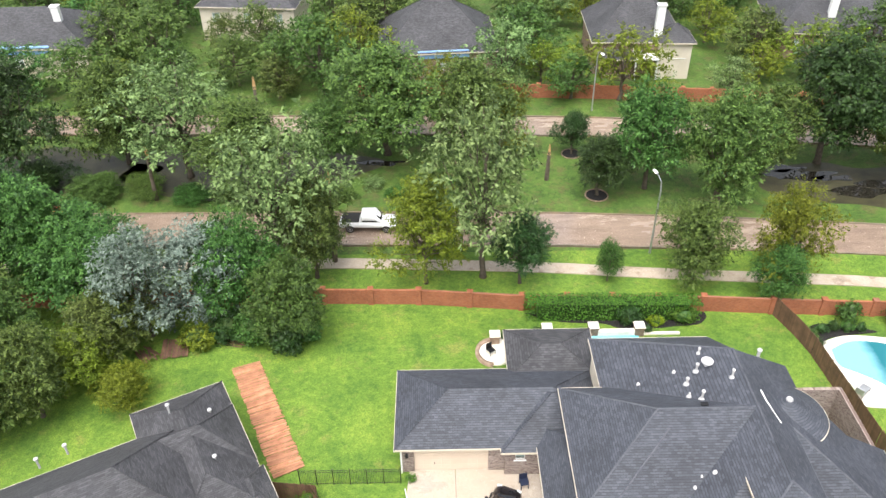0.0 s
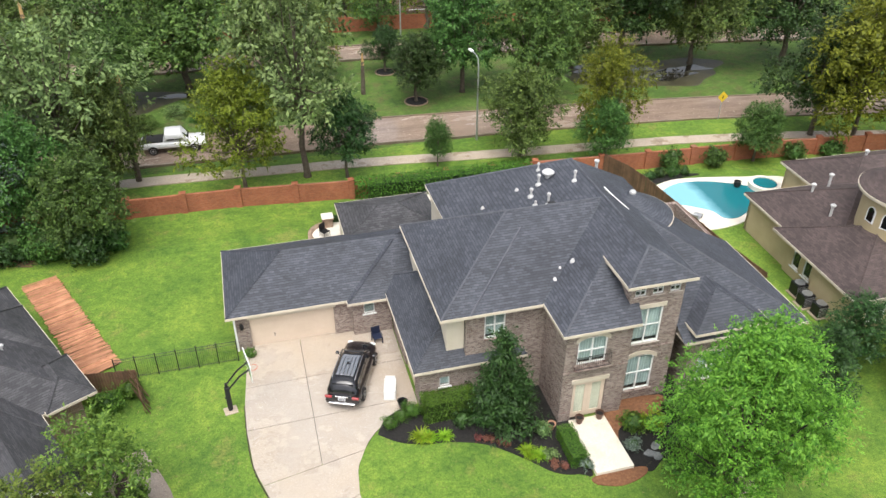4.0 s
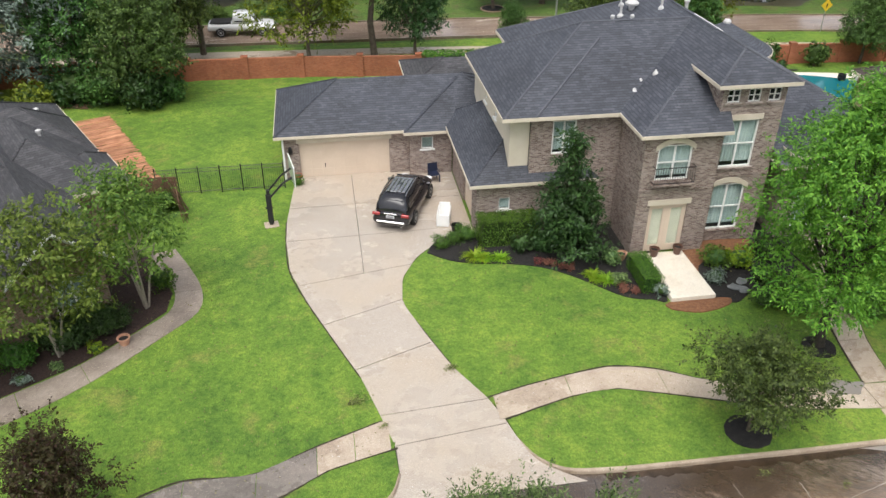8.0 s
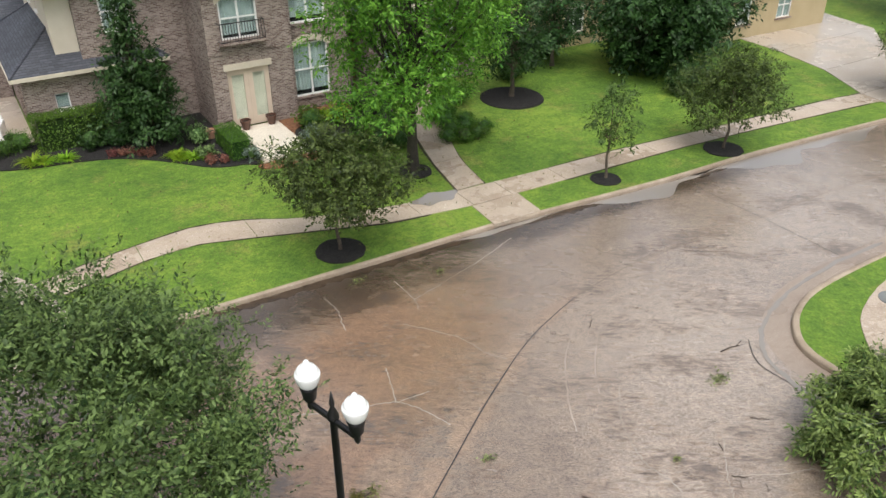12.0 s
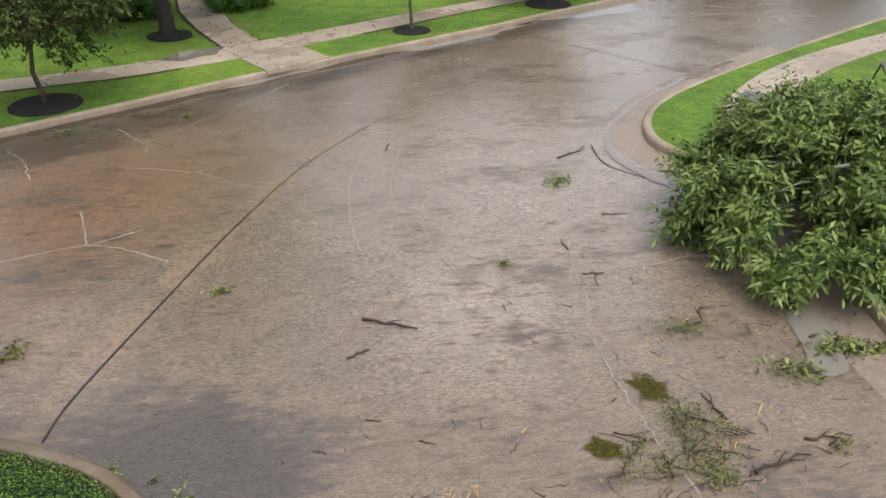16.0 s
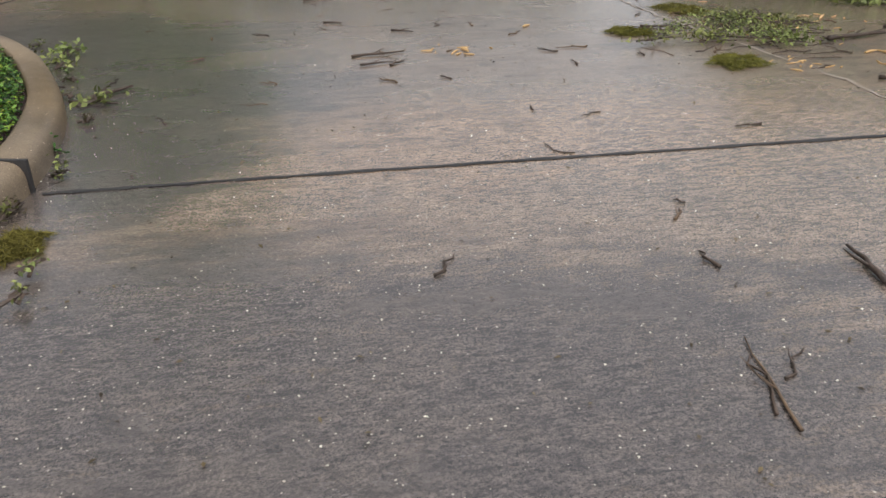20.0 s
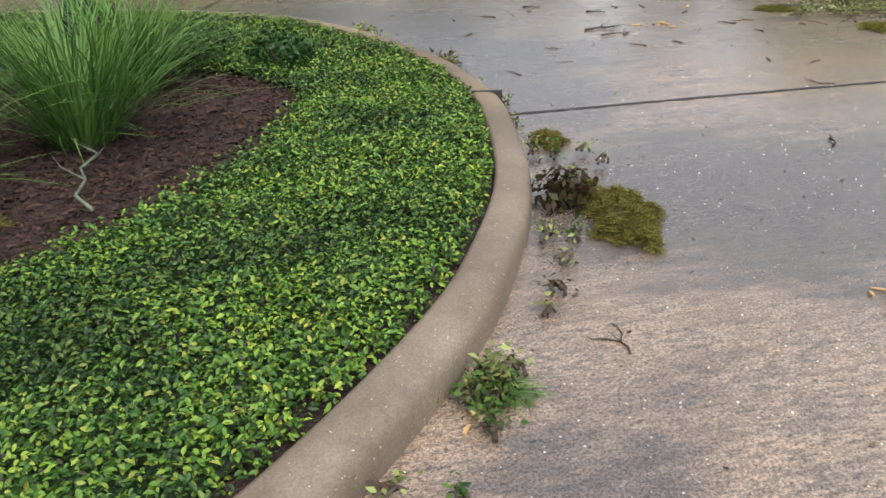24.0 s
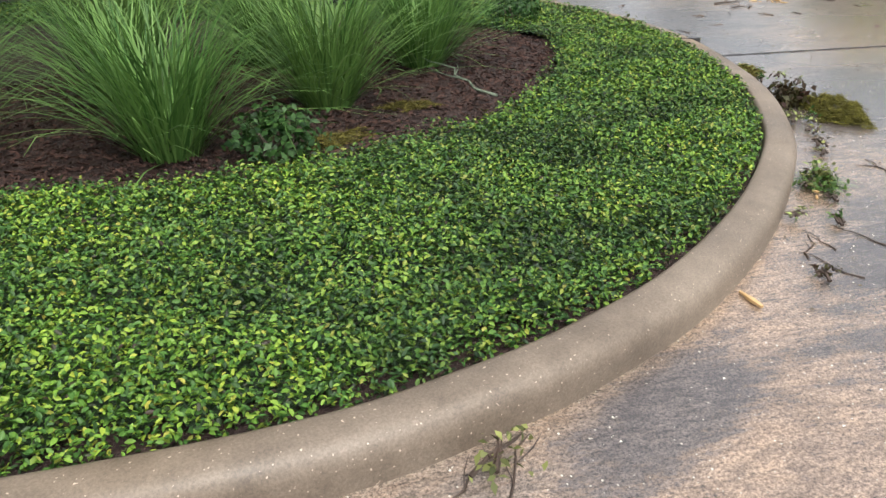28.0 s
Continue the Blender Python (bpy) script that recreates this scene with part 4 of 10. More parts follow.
# The avenue cuts the lawn: it lies a little above it, between low kerbs.
strip_between("avenue_near", AV1_NEAR, AV1_FAR, 0.11, ROAD_FAR, "wet concrete carriageway of the avenue behind the wall", "road")
strip_between("avenue_far", AV2_NEAR, AV2_FAR, 0.06, ROAD_FAR, "wet concrete carriageway beyond the wooded median", "road")
for nm, ln, off in (("avenue_kerb_a", AV1_NEAR, -0.2), ("avenue_kerb_b", AV1_FAR, 0.2), ("avenue_kerb_c", AV2_NEAR, -0.2), ("avenue_kerb_d", AV2_FAR, 0.2)):
    strip_between(nm, [(x, y + min(off, 0)) for x, y in ln], [(x, y + max(off, 0)) for x, y in ln], 0.2, KERB, "pale concrete kerb of the avenue", "kerb")
PATH_NEAR = [(-140, 65.0), (-12, 63.9), (0, 63.2), (8, 62.7), (13, 62.0), (23, 61.0), (34, 60.1), (45, 58.4), (60, 55), (90, 48)]
strip_between("avenue_pavement", PATH_NEAR, [(x, y + 1.5) for x, y in PATH_NEAR], 0.16, WALKWAY, "pale concrete footpath behind the brick wall", "pavement")


# ---- paving of the lot: slabs with open joints ----
def slab(parent, name, outline, height, material, thick=0.12):
    bm = bmesh.new()
    top = [bm.verts.new((x, y, height(x, y))) for x, y in outline]
    low = [bm.verts.new((x, y, height(x, y) - thick)) for x, y in outline]
    bm.faces.new(top)
    n = len(top)
    for i in range(n):
        bm.faces.new((top[i], low[i], low[(i + 1) % n], top[(i + 1) % n]))
    bmesh.ops.recalc_face_normals(bm, faces=bm.faces)
    bmesh.ops.triangulate(bm, faces=[f for f in bm.faces if len(f.verts) > 4])
    return part(name, bm, material, parent)


DRV_L = [(17.85, -1.9), (18.3, -1.25), (18.9, -0.98), (20.2, -1.0), (21.5, -1.32), (23.9, -1.95), (26.9, -3.12), (29.0, -3.92), (31.4, -4.66), (34, -4.86), (36, -4.85), (41, -4.4)]
DRV_R = [(17.85, 5.2), (18.3, 4.5), (19.0, 3.8), (19.9, 3.3), (20.9, 3.05), (22.1, 2.63), (24, 1.62), (26.3, 0.81), (28.4, 0.16), (30.2, 0.36), (31.7, 1.14), (32.5, 1.85), (33.1, 2.6), (33.5, 3.5), (33.7, 4.3), (41, 4.3)]


def drive_height(x, y):
    return interp(y, [(17.8, 0.012), (20.5, 0.19), (22, 0.225), (26, 0.305), (31, 0.445), (36, 0.505), (41, 0.53)])


driveway = thing("driveway", pose(0, 0, 0), "wide wet pale concrete driveway with dark joints", "driveway", kind="structure")
DRIVE_ROWS = [(17.85, 17.85), (20.24, 20.73), (21.75, 22.05), (24.34, 25.6), (27.3, 28.6), (30.24, 31.25), (34.06, 34.3), (37.3, 37.5), (40.9, 40.9)]
DRIVE_MID = -1.33


def drive_y(row, x):
    """The height in plan of a joint at x: it runs askew from one edge to the other."""
    xl, xr = interp(row[0], DRV_L), interp(row[1], DRV_R)
    return row[0] + (row[1] - row[0]) * (x - xl) / (xr - xl)


for a, b in zip(DRIVE_ROWS, DRIVE_ROWS[1:]):
    left = [(interp(y, DRV_L), y) for y in np.linspace(a[0] + 0.016, b[0] - 0.016, 7)]
    right = [(interp(y, DRV_R), y) for y in np.linspace(a[1] + 0.016, b[1] - 0.016, 7)]
    if a[0] > 30:
        ym = (drive_y(a, DRIVE_MID) + 0.016, drive_y(b, DRIVE_MID) - 0.016)
        slab(driveway, "slab", left + [(DRIVE_MID - 0.014, ym[1]), (DRIVE_MID - 0.014, ym[0])], drive_height, DRIVE)
        slab(driveway, "slab", [(DRIVE_MID + 0.014, ym[0]), (DRIVE_MID + 0.014, ym[1])] + right[::-1], drive_height, DRIVE)
    else:
        slab(driveway, "slab", left + right[::-1], drive_height, DRIVE)
for row in DRIVE_ROWS[1:-1]:
    ends = [(interp(row[0], DRV_L) + 0.05, row[0]), (interp(row[1], DRV_R) - 0.05, row[1])]
    part("joint", tube(bmesh.new(), [(x, y, drive_height(x, y) - 0.045) for x, y in ends], 0.035, 4), JOINT, driveway)
part("joint", tube(bmesh.new(), [(DRIVE_MID, y, drive_height(0, y) - 0.045) for y in (30.9, 34, 37, 40.4)], 0.035, 4), JOINT, driveway)

WALK_U = [(-14, 17.2), (-10.1, 18.86), (-8.2, 19.68), (-5.84, 19.62), (-3.78, 20.52), (-1.36, 21.46)]
WALK_LO = [(-14, 16.0), (-9.75, 17.68), (-7.95, 18.5), (-5.6, 18.35), (-4.97, 18.53), (-3.3, 19.5), (-0.94, 20.14)]
WALK_U2 = [(2.63, 22.09), (4.2, 22.5), (5.9, 22.85), (7.5, 23.1), (8.6, 22.95), (9.65, 22.6), (11, 21.85), (12.8, 21.25), (14.5, 20.85), (17, 20.7), (21, 20.5), (25, 20.4), (30, 20.0), (38, 19.5), (50, 17.6), (66, 13.6)]
WALK_LO2 = [(3.06, 20.93), (4.1, 21.28), (6.0, 21.8), (7.5, 21.92), (9.2, 21.4), (10.5, 20.95), (12.4, 20.3), (13.7, 19.86), (15.2, 19.65), (16.8, 19.42), (21, 19.33), (24, 19.28), (27, 19.2), (31.5, 18.9), (38.7, 18.2), (50, 16.3), (66, 12.3)]


def walk_slabs(parent, lo, hi, xs, height, material):
    for a, b in zip(xs, xs[1:]):
        q = np.linspace(a + 0.012, b - 0.012, 5)
        slab(parent, "slab", [(x, interp(x, lo)) for x in q] + [(x, interp(x, hi)) for x in q[::-1]], height, material)


sidewalk = thing("sidewalk", pose(0, 0, 0), "wet tan concrete footpath slabs curving through the lawn", "footpath", kind="structure")
top_h = lambda x, y: lot(y) + 0.025
walk_slabs(sidewalk, WALK_LO, WALK_U, [-14, -12.2, -10.3, -8.05, -5.7, -3.7], top_h, WALK_DARK)
walk_slabs(sidewalk, WALK_LO, WALK_U, [-3.7, -2.4, -1.15], top_h, WALKWAY)
walk_slabs(sidewalk, WALK_LO2, WALK_U2, [2.85, 5.8, 9.45, 12.0, 14.9, 16.9, 18.6, 21.1, 23.5, 26, 28.4, 30.8, 33.2, 36.0, 38.6, 43, 46, 49, 52, 56, 60, 66], top_h, WALKWAY)
front_walk = thing("front_walk", pose(0, 0, 0), "grey concrete path from the kerb to the front door", "footpath", kind="structure")
FW_L = [(17.75, 16.65), (19.4, 16.8), (20.6, 17.0), (23.2, 17.5), (25.7, 18.2), (29, 19.7), (31, 20.4)]
FW_R = [(17.75, 18.65), (19.4, 18.78), (20.6, 18.2), (23.0, 18.64), (25.8, 19.66), (28.4, 20.9), (31, 21.8)]
for a, b in ((17.78, 19.38), (20.72, 23.2), (23.2, 25.8), (25.8, 28.4), (28.4, 31)):
    q = np.linspace(a + 0.012, b - 0.012, 5)
    fl, fr = (FW_L, FW_R) if a > 20 else ([(17, 16.6), (20, 16.85)], [(17, 18.6), (20, 18.85)])
    slab(front_walk, "slab", [(interp(y, fl), y) for y in q] + [(interp(y, fr), y) for y in q[::-1]], lambda x, y: lot(y) + 0.03, WALKWAY)
corner_walk = thing("corner_walk", pose(0, 0, 0), "tan concrete footpath on the corner lot", "footpath", kind="structure")
CW_A = [(20.4, 5.9), (21.45, 7.1), (22.6, 7.95), (24.95, 8.6), (28.2, 8.75), (34, 8.0), (45, 6.0), (60, 2.8)]
CW_B = [(20.9, 4.6), (23.2, 6.75), (24.5, 7.35), (26.8, 7.6), (30, 7.5), (35, 6.7), (46, 4.8), (60, 1.6)]
cw = smooth_line(CW_A, 3), smooth_line(CW_B, 3)
for i in range(0, len(cw[0]) - 3, 3):
    quad = [cw[0][i + k] for k in range(4)] + [cw[1][i + k] for k in (3, 2, 1, 0)]
    quad = [(x * 0.994 + sum(p[0] for p in quad) / 8 * 0.006, y * 0.994 + sum(p[1] for p in quad) / 8 * 0.006) for x, y in quad]
    slab(corner_walk, "slab", quad, lambda x, y: 0.185, WALKWAY)
manhole = tagged(part("manhole_cover", lathe(bmesh.new(), [(0.42, 0.12), (0.42, 0.20), (0.38, 0.205), (0.01, 0.203)], 24, (23.9, 7.8)), SLATE), "round grey iron manhole cover set in the footpath", "manhole cover")

patio = tagged(part("front_patio", boxed(11.75, 13.78, 26.7, 30.4, 0.1, 0.54, bevel=0.015), PATIO), "pale cream concrete slab before the french doors", "patio", kind="structure")
NW_O = smooth_line([(-16.5, 22.2), (-14.12, 23.6), (-12.1, 25.1), (-9.75, 27.5), (-8.5, 29.0), (-8.5, 30.6), (-9.2, 32.4), (-10.1, 34.2)], 3)
NW_I = smooth_line([(-17.3, 23.4), (-14.76, 24.9), (-12.7, 26.2), (-10.9, 27.9), (-9.75, 29.1), (-9.65, 30.5), (-10.3, 32.0), (-11.2, 33.8)], 3)
neighbour_walk = thing("neighbour_walk", pose(0, 0, 0), "speckled pebble concrete path round the planted bed", "footpath", kind="structure")
for i in range(0, len(NW_O) - 3, 3):
    quad = [NW_O[i + k] for k in range(4)] + [NW_I[i + k] for k in (3, 2, 1, 0)]
    cx, cy = sum(p[0] for p in quad) / 8, sum(p[1] for p in quad) / 8
    slab(neighbour_walk, "slab", [(x * 0.99 + cx * 0.01, y * 0.99 + cy * 0.01) for x, y in quad], lambda x, y: lot(y) + 0.03, PEBBLE)
sheet("neighbour_bed", [(-17.3, 23.5), (-14.76, 25.0), (-12.7, 26.3), (-10.9, 28.0), (-9.85, 29.2), (-9.75, 30.5), (-10.4, 31.9), (-11.3, 33.7), (-13, 34), (-18, 28)], lambda x, y: lot(y) + 0.03, MULCH_BROWN, "reddish brown mulch bed before the neighbouring house", "mulch bed")
second_drive = thing("second_driveway", pose(0, 0, 0), "wet concrete driveway of the house next door", "driveway", kind="structure")
for a, b in ((15.9, 19.2), (19.2, 22.5), (22.5, 26), (26, 30), (30, 34)):
    l_ = [(15, 39.0), (19.5, 39.6), (22, 41.2), (26, 42.0), (34, 42)]
    r_ = [(15, 46.0), (19.5, 45.4), (22, 46.6), (26, 51), (34, 52)]
    q = (a + 0.012, (a + b) / 2, b - 0.012)
    slab(second_drive, "slab", [(interp(y, l_), y) for y in q] + [(interp(y, r_), y) for y in q[::-1]], lambda x, y: max(lot(y) + 0.03, 0.19), DRIVE)


# ---- bare soil where the turf is cut along the paving ----
SOIL = surface("dark_wet_soil", (0.018, 0.014, 0.008), (0.050, 0.042, 0.022), 0.9, 5.0, 40.0, 0.8, 0.02)


def soil_edge(pts, side, width=0.07, lift=0.012):
    line = smooth_line(pts, 6)
    bm = bmesh.new()
    rows = []
    for i, p in enumerate(line):
        a, b = Vector(line[max(i - 1, 0)]), Vector(line[min(i + 1, len(line) - 1)])
        d = (b - a).normalized()
        w = width * (0.75 + 0.5 * abs(math.sin(i * 1.7)))
        o = Vector((-d.y, d.x)) * side
        rows.append([bm.verts.new((p[0] + o.x * k, p[1] + o.y * k, lot(p[1]) + lift)) for k in (-0.02, w)])
    for r0, r1 in zip(rows, rows[1:]):
        bm.faces.new((r0[0], r1[0], r1[1], r0[1]))
    bmesh.ops.recalc_face_normals(bm, faces=bm.faces)
    for f in bm.faces:
        if f.normal.z < 0:
            f.normal_flip()
    return tagged(part("soil_edge", bm, SOIL), "dark strip of bare soil along the turf's cut edge", "soil edge", kind="structure")


soil_edge([p for p in WALK_U2 if p[0] < 16.8], 1)
soil_edge([p for p in WALK_LO2 if p[0] < 16.5], -1)
soil_edge([p for p in WALK_U2 if p[0] > 18.5], 1)
soil_edge([p for p in WALK_LO2 if 18.7 < p[0] < 39], -1)
soil_edge([p for p in WALK_U if p[0] > -13], 1)
soil_edge([p for p in WALK_LO if p[0] > -13], -1)
soil_edge([(x, y) for y, x in DRV_L if 21.6 < y < 40], 1, 0.05)
soil_edge([(x, y) for y, x in DRV_R if 22.2 < y < 33], -1, 0.05)
soil_edge([(x, y) for y, x in FW_L if y > 20.5], 1)
soil_edge([(x, y) for y, x in FW_R if y > 20.5], -1)


# ---- houses ----
def hip_roof(bm, x0, x1, y0, y1, z, slope, thick=0.16):
    """A hipped roof over a rectangle of eaves: slopes and a closed underside."""
    w, d = x1 - x0, y1 - y0
    r = min(w, d) / 2
    zt = z + thick
    if w >= d:
        ra, rb = (x0 + r, y0 + r, zt + r * slope), (x1 - r, y0 + r, zt + r * slope)
    else:
        ra, rb = (x0 + r, y0 + r, zt + r * slope), (x0 + r, y1 - r, zt + r * slope)
    c = [bm.verts.new(p) for p in ((x0, y0, zt), (x1, y0, zt), (x1, y1, zt), (x0, y1, zt))]
    a, b = bm.verts.new(ra), bm.verts.new(rb)
    if w >= d:
        for f in ((c[0], c[1], b, a), (c[1], c[2], b), (c[2], c[3], a, b), (c[3], c[0], a)):
            bm.faces.new(f)
    else:
        for f in ((c[0], c[1], a), (c[1], c[2], b, a), (c[2], c[3], b), (c[3], c[0], a, b)):
            bm.faces.new(f)
    return bm


def eaves(bm, x0, x1, y0, y1, z, h=0.16, deep=0.45, t=0.03):
    """Fascia and soffit under a roof's edge: one ring."""
    rings = []
    for o, zz in ((-t, z), (-t, z + h), (0.0, z + h), (0.0, z + 0.03), (deep, z + 0.03), (deep, z)):
        rings.append([bm.verts.new(p) for p in ((x0 + o, y0 + o, zz), (x1 - o, y0 + o, zz), (x1 - o, y1 - o, zz), (x0 + o, y1 - o, zz))])
    n = len(rings)
    for i in range(n):
        for k in range(4):
            bm.faces.new((rings[i][k], rings[i][(k + 1) % 4], rings[(i + 1) % n][(k + 1) % 4], rings[(i + 1) % n][k]))
    bmesh.ops.recalc_face_normals(bm, faces=bm.faces)
    return bm


def roofed(house, x0, x1, y0, y1, z, slope, material, trim=None):
    r = part("roof", hip_roof(bmesh.new(), x0, x1, y0, y1, z, slope), material, house)
    part("fascia", eaves(bmesh.new(), x0, x1, y0, y1, z), trim or TRIM, r, "cream painted fascia and soffit")
    w, d = x1 - x0, y1 - y0
    q = min(w, d) / 2
    zt = z + 0.165
    pts = [((x0, y0, zt), (x0 + q, y0 + q, zt + q * slope)), ((x1, y0, zt), (x1 - q, y0 + q, zt + q * slope)), ((x1, y1, zt), (x1 - q, y1 - q, zt + q * slope)), ((x0, y1, zt), (x0 + q, y1 - q, zt + q * slope))]
    for a, b in pts:
        part("hip_cap", tube(bmesh.new(), [a, b], 0.055, 6), material, r)
    return r


def faces_of(polys):
    bm = bmesh.new()
    for q in polys:
        bm.faces.new([bm.verts.new(p) for p in q])
    bmesh.ops.remove_doubles(bm, verts=bm.verts, dist=0.001)
    return bm


def walled(bm, axis, at, u0, u1, z0, z1, holes, thick=0.25):
    """A wall in the plane axis = at (its outer face), with openings (u0, u1, z0, z1) through it: one joined shell."""
    us = sorted({u0, u1, *[h[0] for h in holes], *[h[1] for h in holes]})
    zs = sorted({z0, z1, *[max(z0, h[2]) for h in holes], *[h[3] for h in holes]})
    solid = {}
    for i in range(len(us) - 1):
        for j in range(len(zs) - 1):
            mu, mz = (us[i] + us[i + 1]) / 2, (zs[j] + zs[j + 1]) / 2
            solid[i, j] = not any(h[0] < mu < h[1] and h[2] < mz < h[3] for h in holes)
    made = {}

    def vert(i, j, k):
        if (i, j, k) not in made:
            d = at + thick * k
            made[i, j, k] = bm.verts.new((us[i], d, zs[j]) if axis == "y" else (d, us[i], zs[j]))
        return made[i, j, k]
    fs = []
    for (i, j), ok in solid.items():
        if not ok:
            continue
        for k in (0, 1):
            fs.append(bm.faces.new([vert(i, j, k), vert(i + 1, j, k), vert(i + 1, j + 1, k), vert(i, j + 1, k)]))
        for (di, dj), (p, q) in (((-1, 0), ((i, j), (i, j + 1))), ((1, 0), ((i + 1, j), (i + 1, j + 1))), ((0, -1), ((i, j), (i + 1, j))), ((0, 1), ((i, j + 1), (i + 1, j + 1)))):
            if not solid.get((i + di, j + dj), False):
                fs.append(bm.faces.new([vert(*p, 0), vert(*q, 0), vert(*q, 1), vert(*p, 1)]))
    bmesh.ops.recalc_face_normals(bm, faces=fs)
    return bm


def window_unit(house, x, y, z, w, h, axis="y", facing=-1, arched=False, panes=(2, 2), curtain=None, lower_dark=True, head=True, name="window", sill=None):
    """A window set in a wall: white frame, bars, glass, curtain behind, cream head and sill."""
    win = new(name)
    win.parent = house
    win.matrix_basis = pose(x, y, z, 0, 0, {("y", -1): 0, ("x", -1): -90, ("x", 1): 90, ("y", 1): 180}[(axis, facing)])
    t = min(0.07, w * 0.07)
    gb = min(0.04, w * 0.035)
    bm = walled(bmesh.new(), "y", 0.04, 0.0, w, 0.0, h, [(t, w - t, t, h - t)], 0.08)
    part("window_frame", bm, WHITE, win)
    for i in range(1, panes[0]):
        part("glazing_bar", boxed(w * i / panes[0] - gb, w * i / panes[0] + gb, 0.045, 0.115, t, h - t), WHITE, win)
    for j in range(1, panes[1]):
        for i in range(panes[0]):
            part("glazing_bar", boxed(w * i / panes[0] + gb, w * (i + 1) / panes[0] - gb, 0.05, 0.11, h * j / panes[1] - gb * 0.8, h * j / panes[1] + gb * 0.8), WHITE, win)
    for i in range(panes[0]):
        for j in range(panes[1]):
            g = part("pane", boxed(w * i / panes[0] + 0.045, w * (i + 1) / panes[0] - 0.045, 0.076, 0.082, h * j / panes[1] + 0.035, h * (j + 1) / panes[1] - 0.035), GLASS, win)
            g.visible_shadow = False
    cb = bmesh.new()
    folds = 22
    zlow = h * 0.10 if lower_dark else t
    row = [[cb.verts.new((w * i / folds, 0.17 + 0.035 * (i % 2), zz)) for zz in (zlow, h - 0.03)] for i in range(folds + 1)]
    for p, q in zip(row, row[1:]):
        cb.faces.new((p[0], q[0], q[1], p[1]))
    # Folds given DARK_ROOM paint the dark of an unlit room.
    part("curtain", cb, curtain or CURTAIN, win, "drawn curtain, dark where it stands for an unlit room")
    # Dark board added behind the glass in place of a room.
    part("room_dark", boxed(-0.05, w + 0.05, 0.30, 0.32, -0.05, h + 0.05), DARK_ROOM, win, "dark board that stands for the unlit room behind")
    if head:
        if arched:
            bm = bmesh.new()
            n = 12
            rise, hh = 0.36, 0.26
            vs = []
            for k in range(n + 1):
                u = -0.12 + (w + 0.24) * k / n
                up = rise * (1 - (2 * k / n - 1) ** 2)
                vs.append([bm.verts.new(p) for p in ((u, -0.05, h - 0.27 + up), (u, -0.05, h - 0.27 + hh + up), (u, 0.1, h - 0.27 + hh + up), (u, 0.1, h - 0.27 + up))])
            for a, b in zip(vs, vs[1:]):
                for k in range(4):
                    bm.faces.new((a[k], b[k], b[(k + 1) % 4], a[(k + 1) % 4]))
            bm.faces.new(vs[0])
            bm.faces.new(vs[-1][::-1])
            bmesh.ops.recalc_face_normals(bm, faces=bm.faces)
            part("arch_head", bm, TRIM, win, "cream cast arched head")
        else:
            part("lintel", boxed(-0.12, w + 0.12, -0.05, 0.1, h + 0.004, h + 0.26), TRIM, win, "cream cast lintel")
    part("window_sill", boxed(-0.10, w + 0.10, -0.08, 0.06, -0.09, -0.004), sill or (BRICK if head else WHITE), win)
    return win


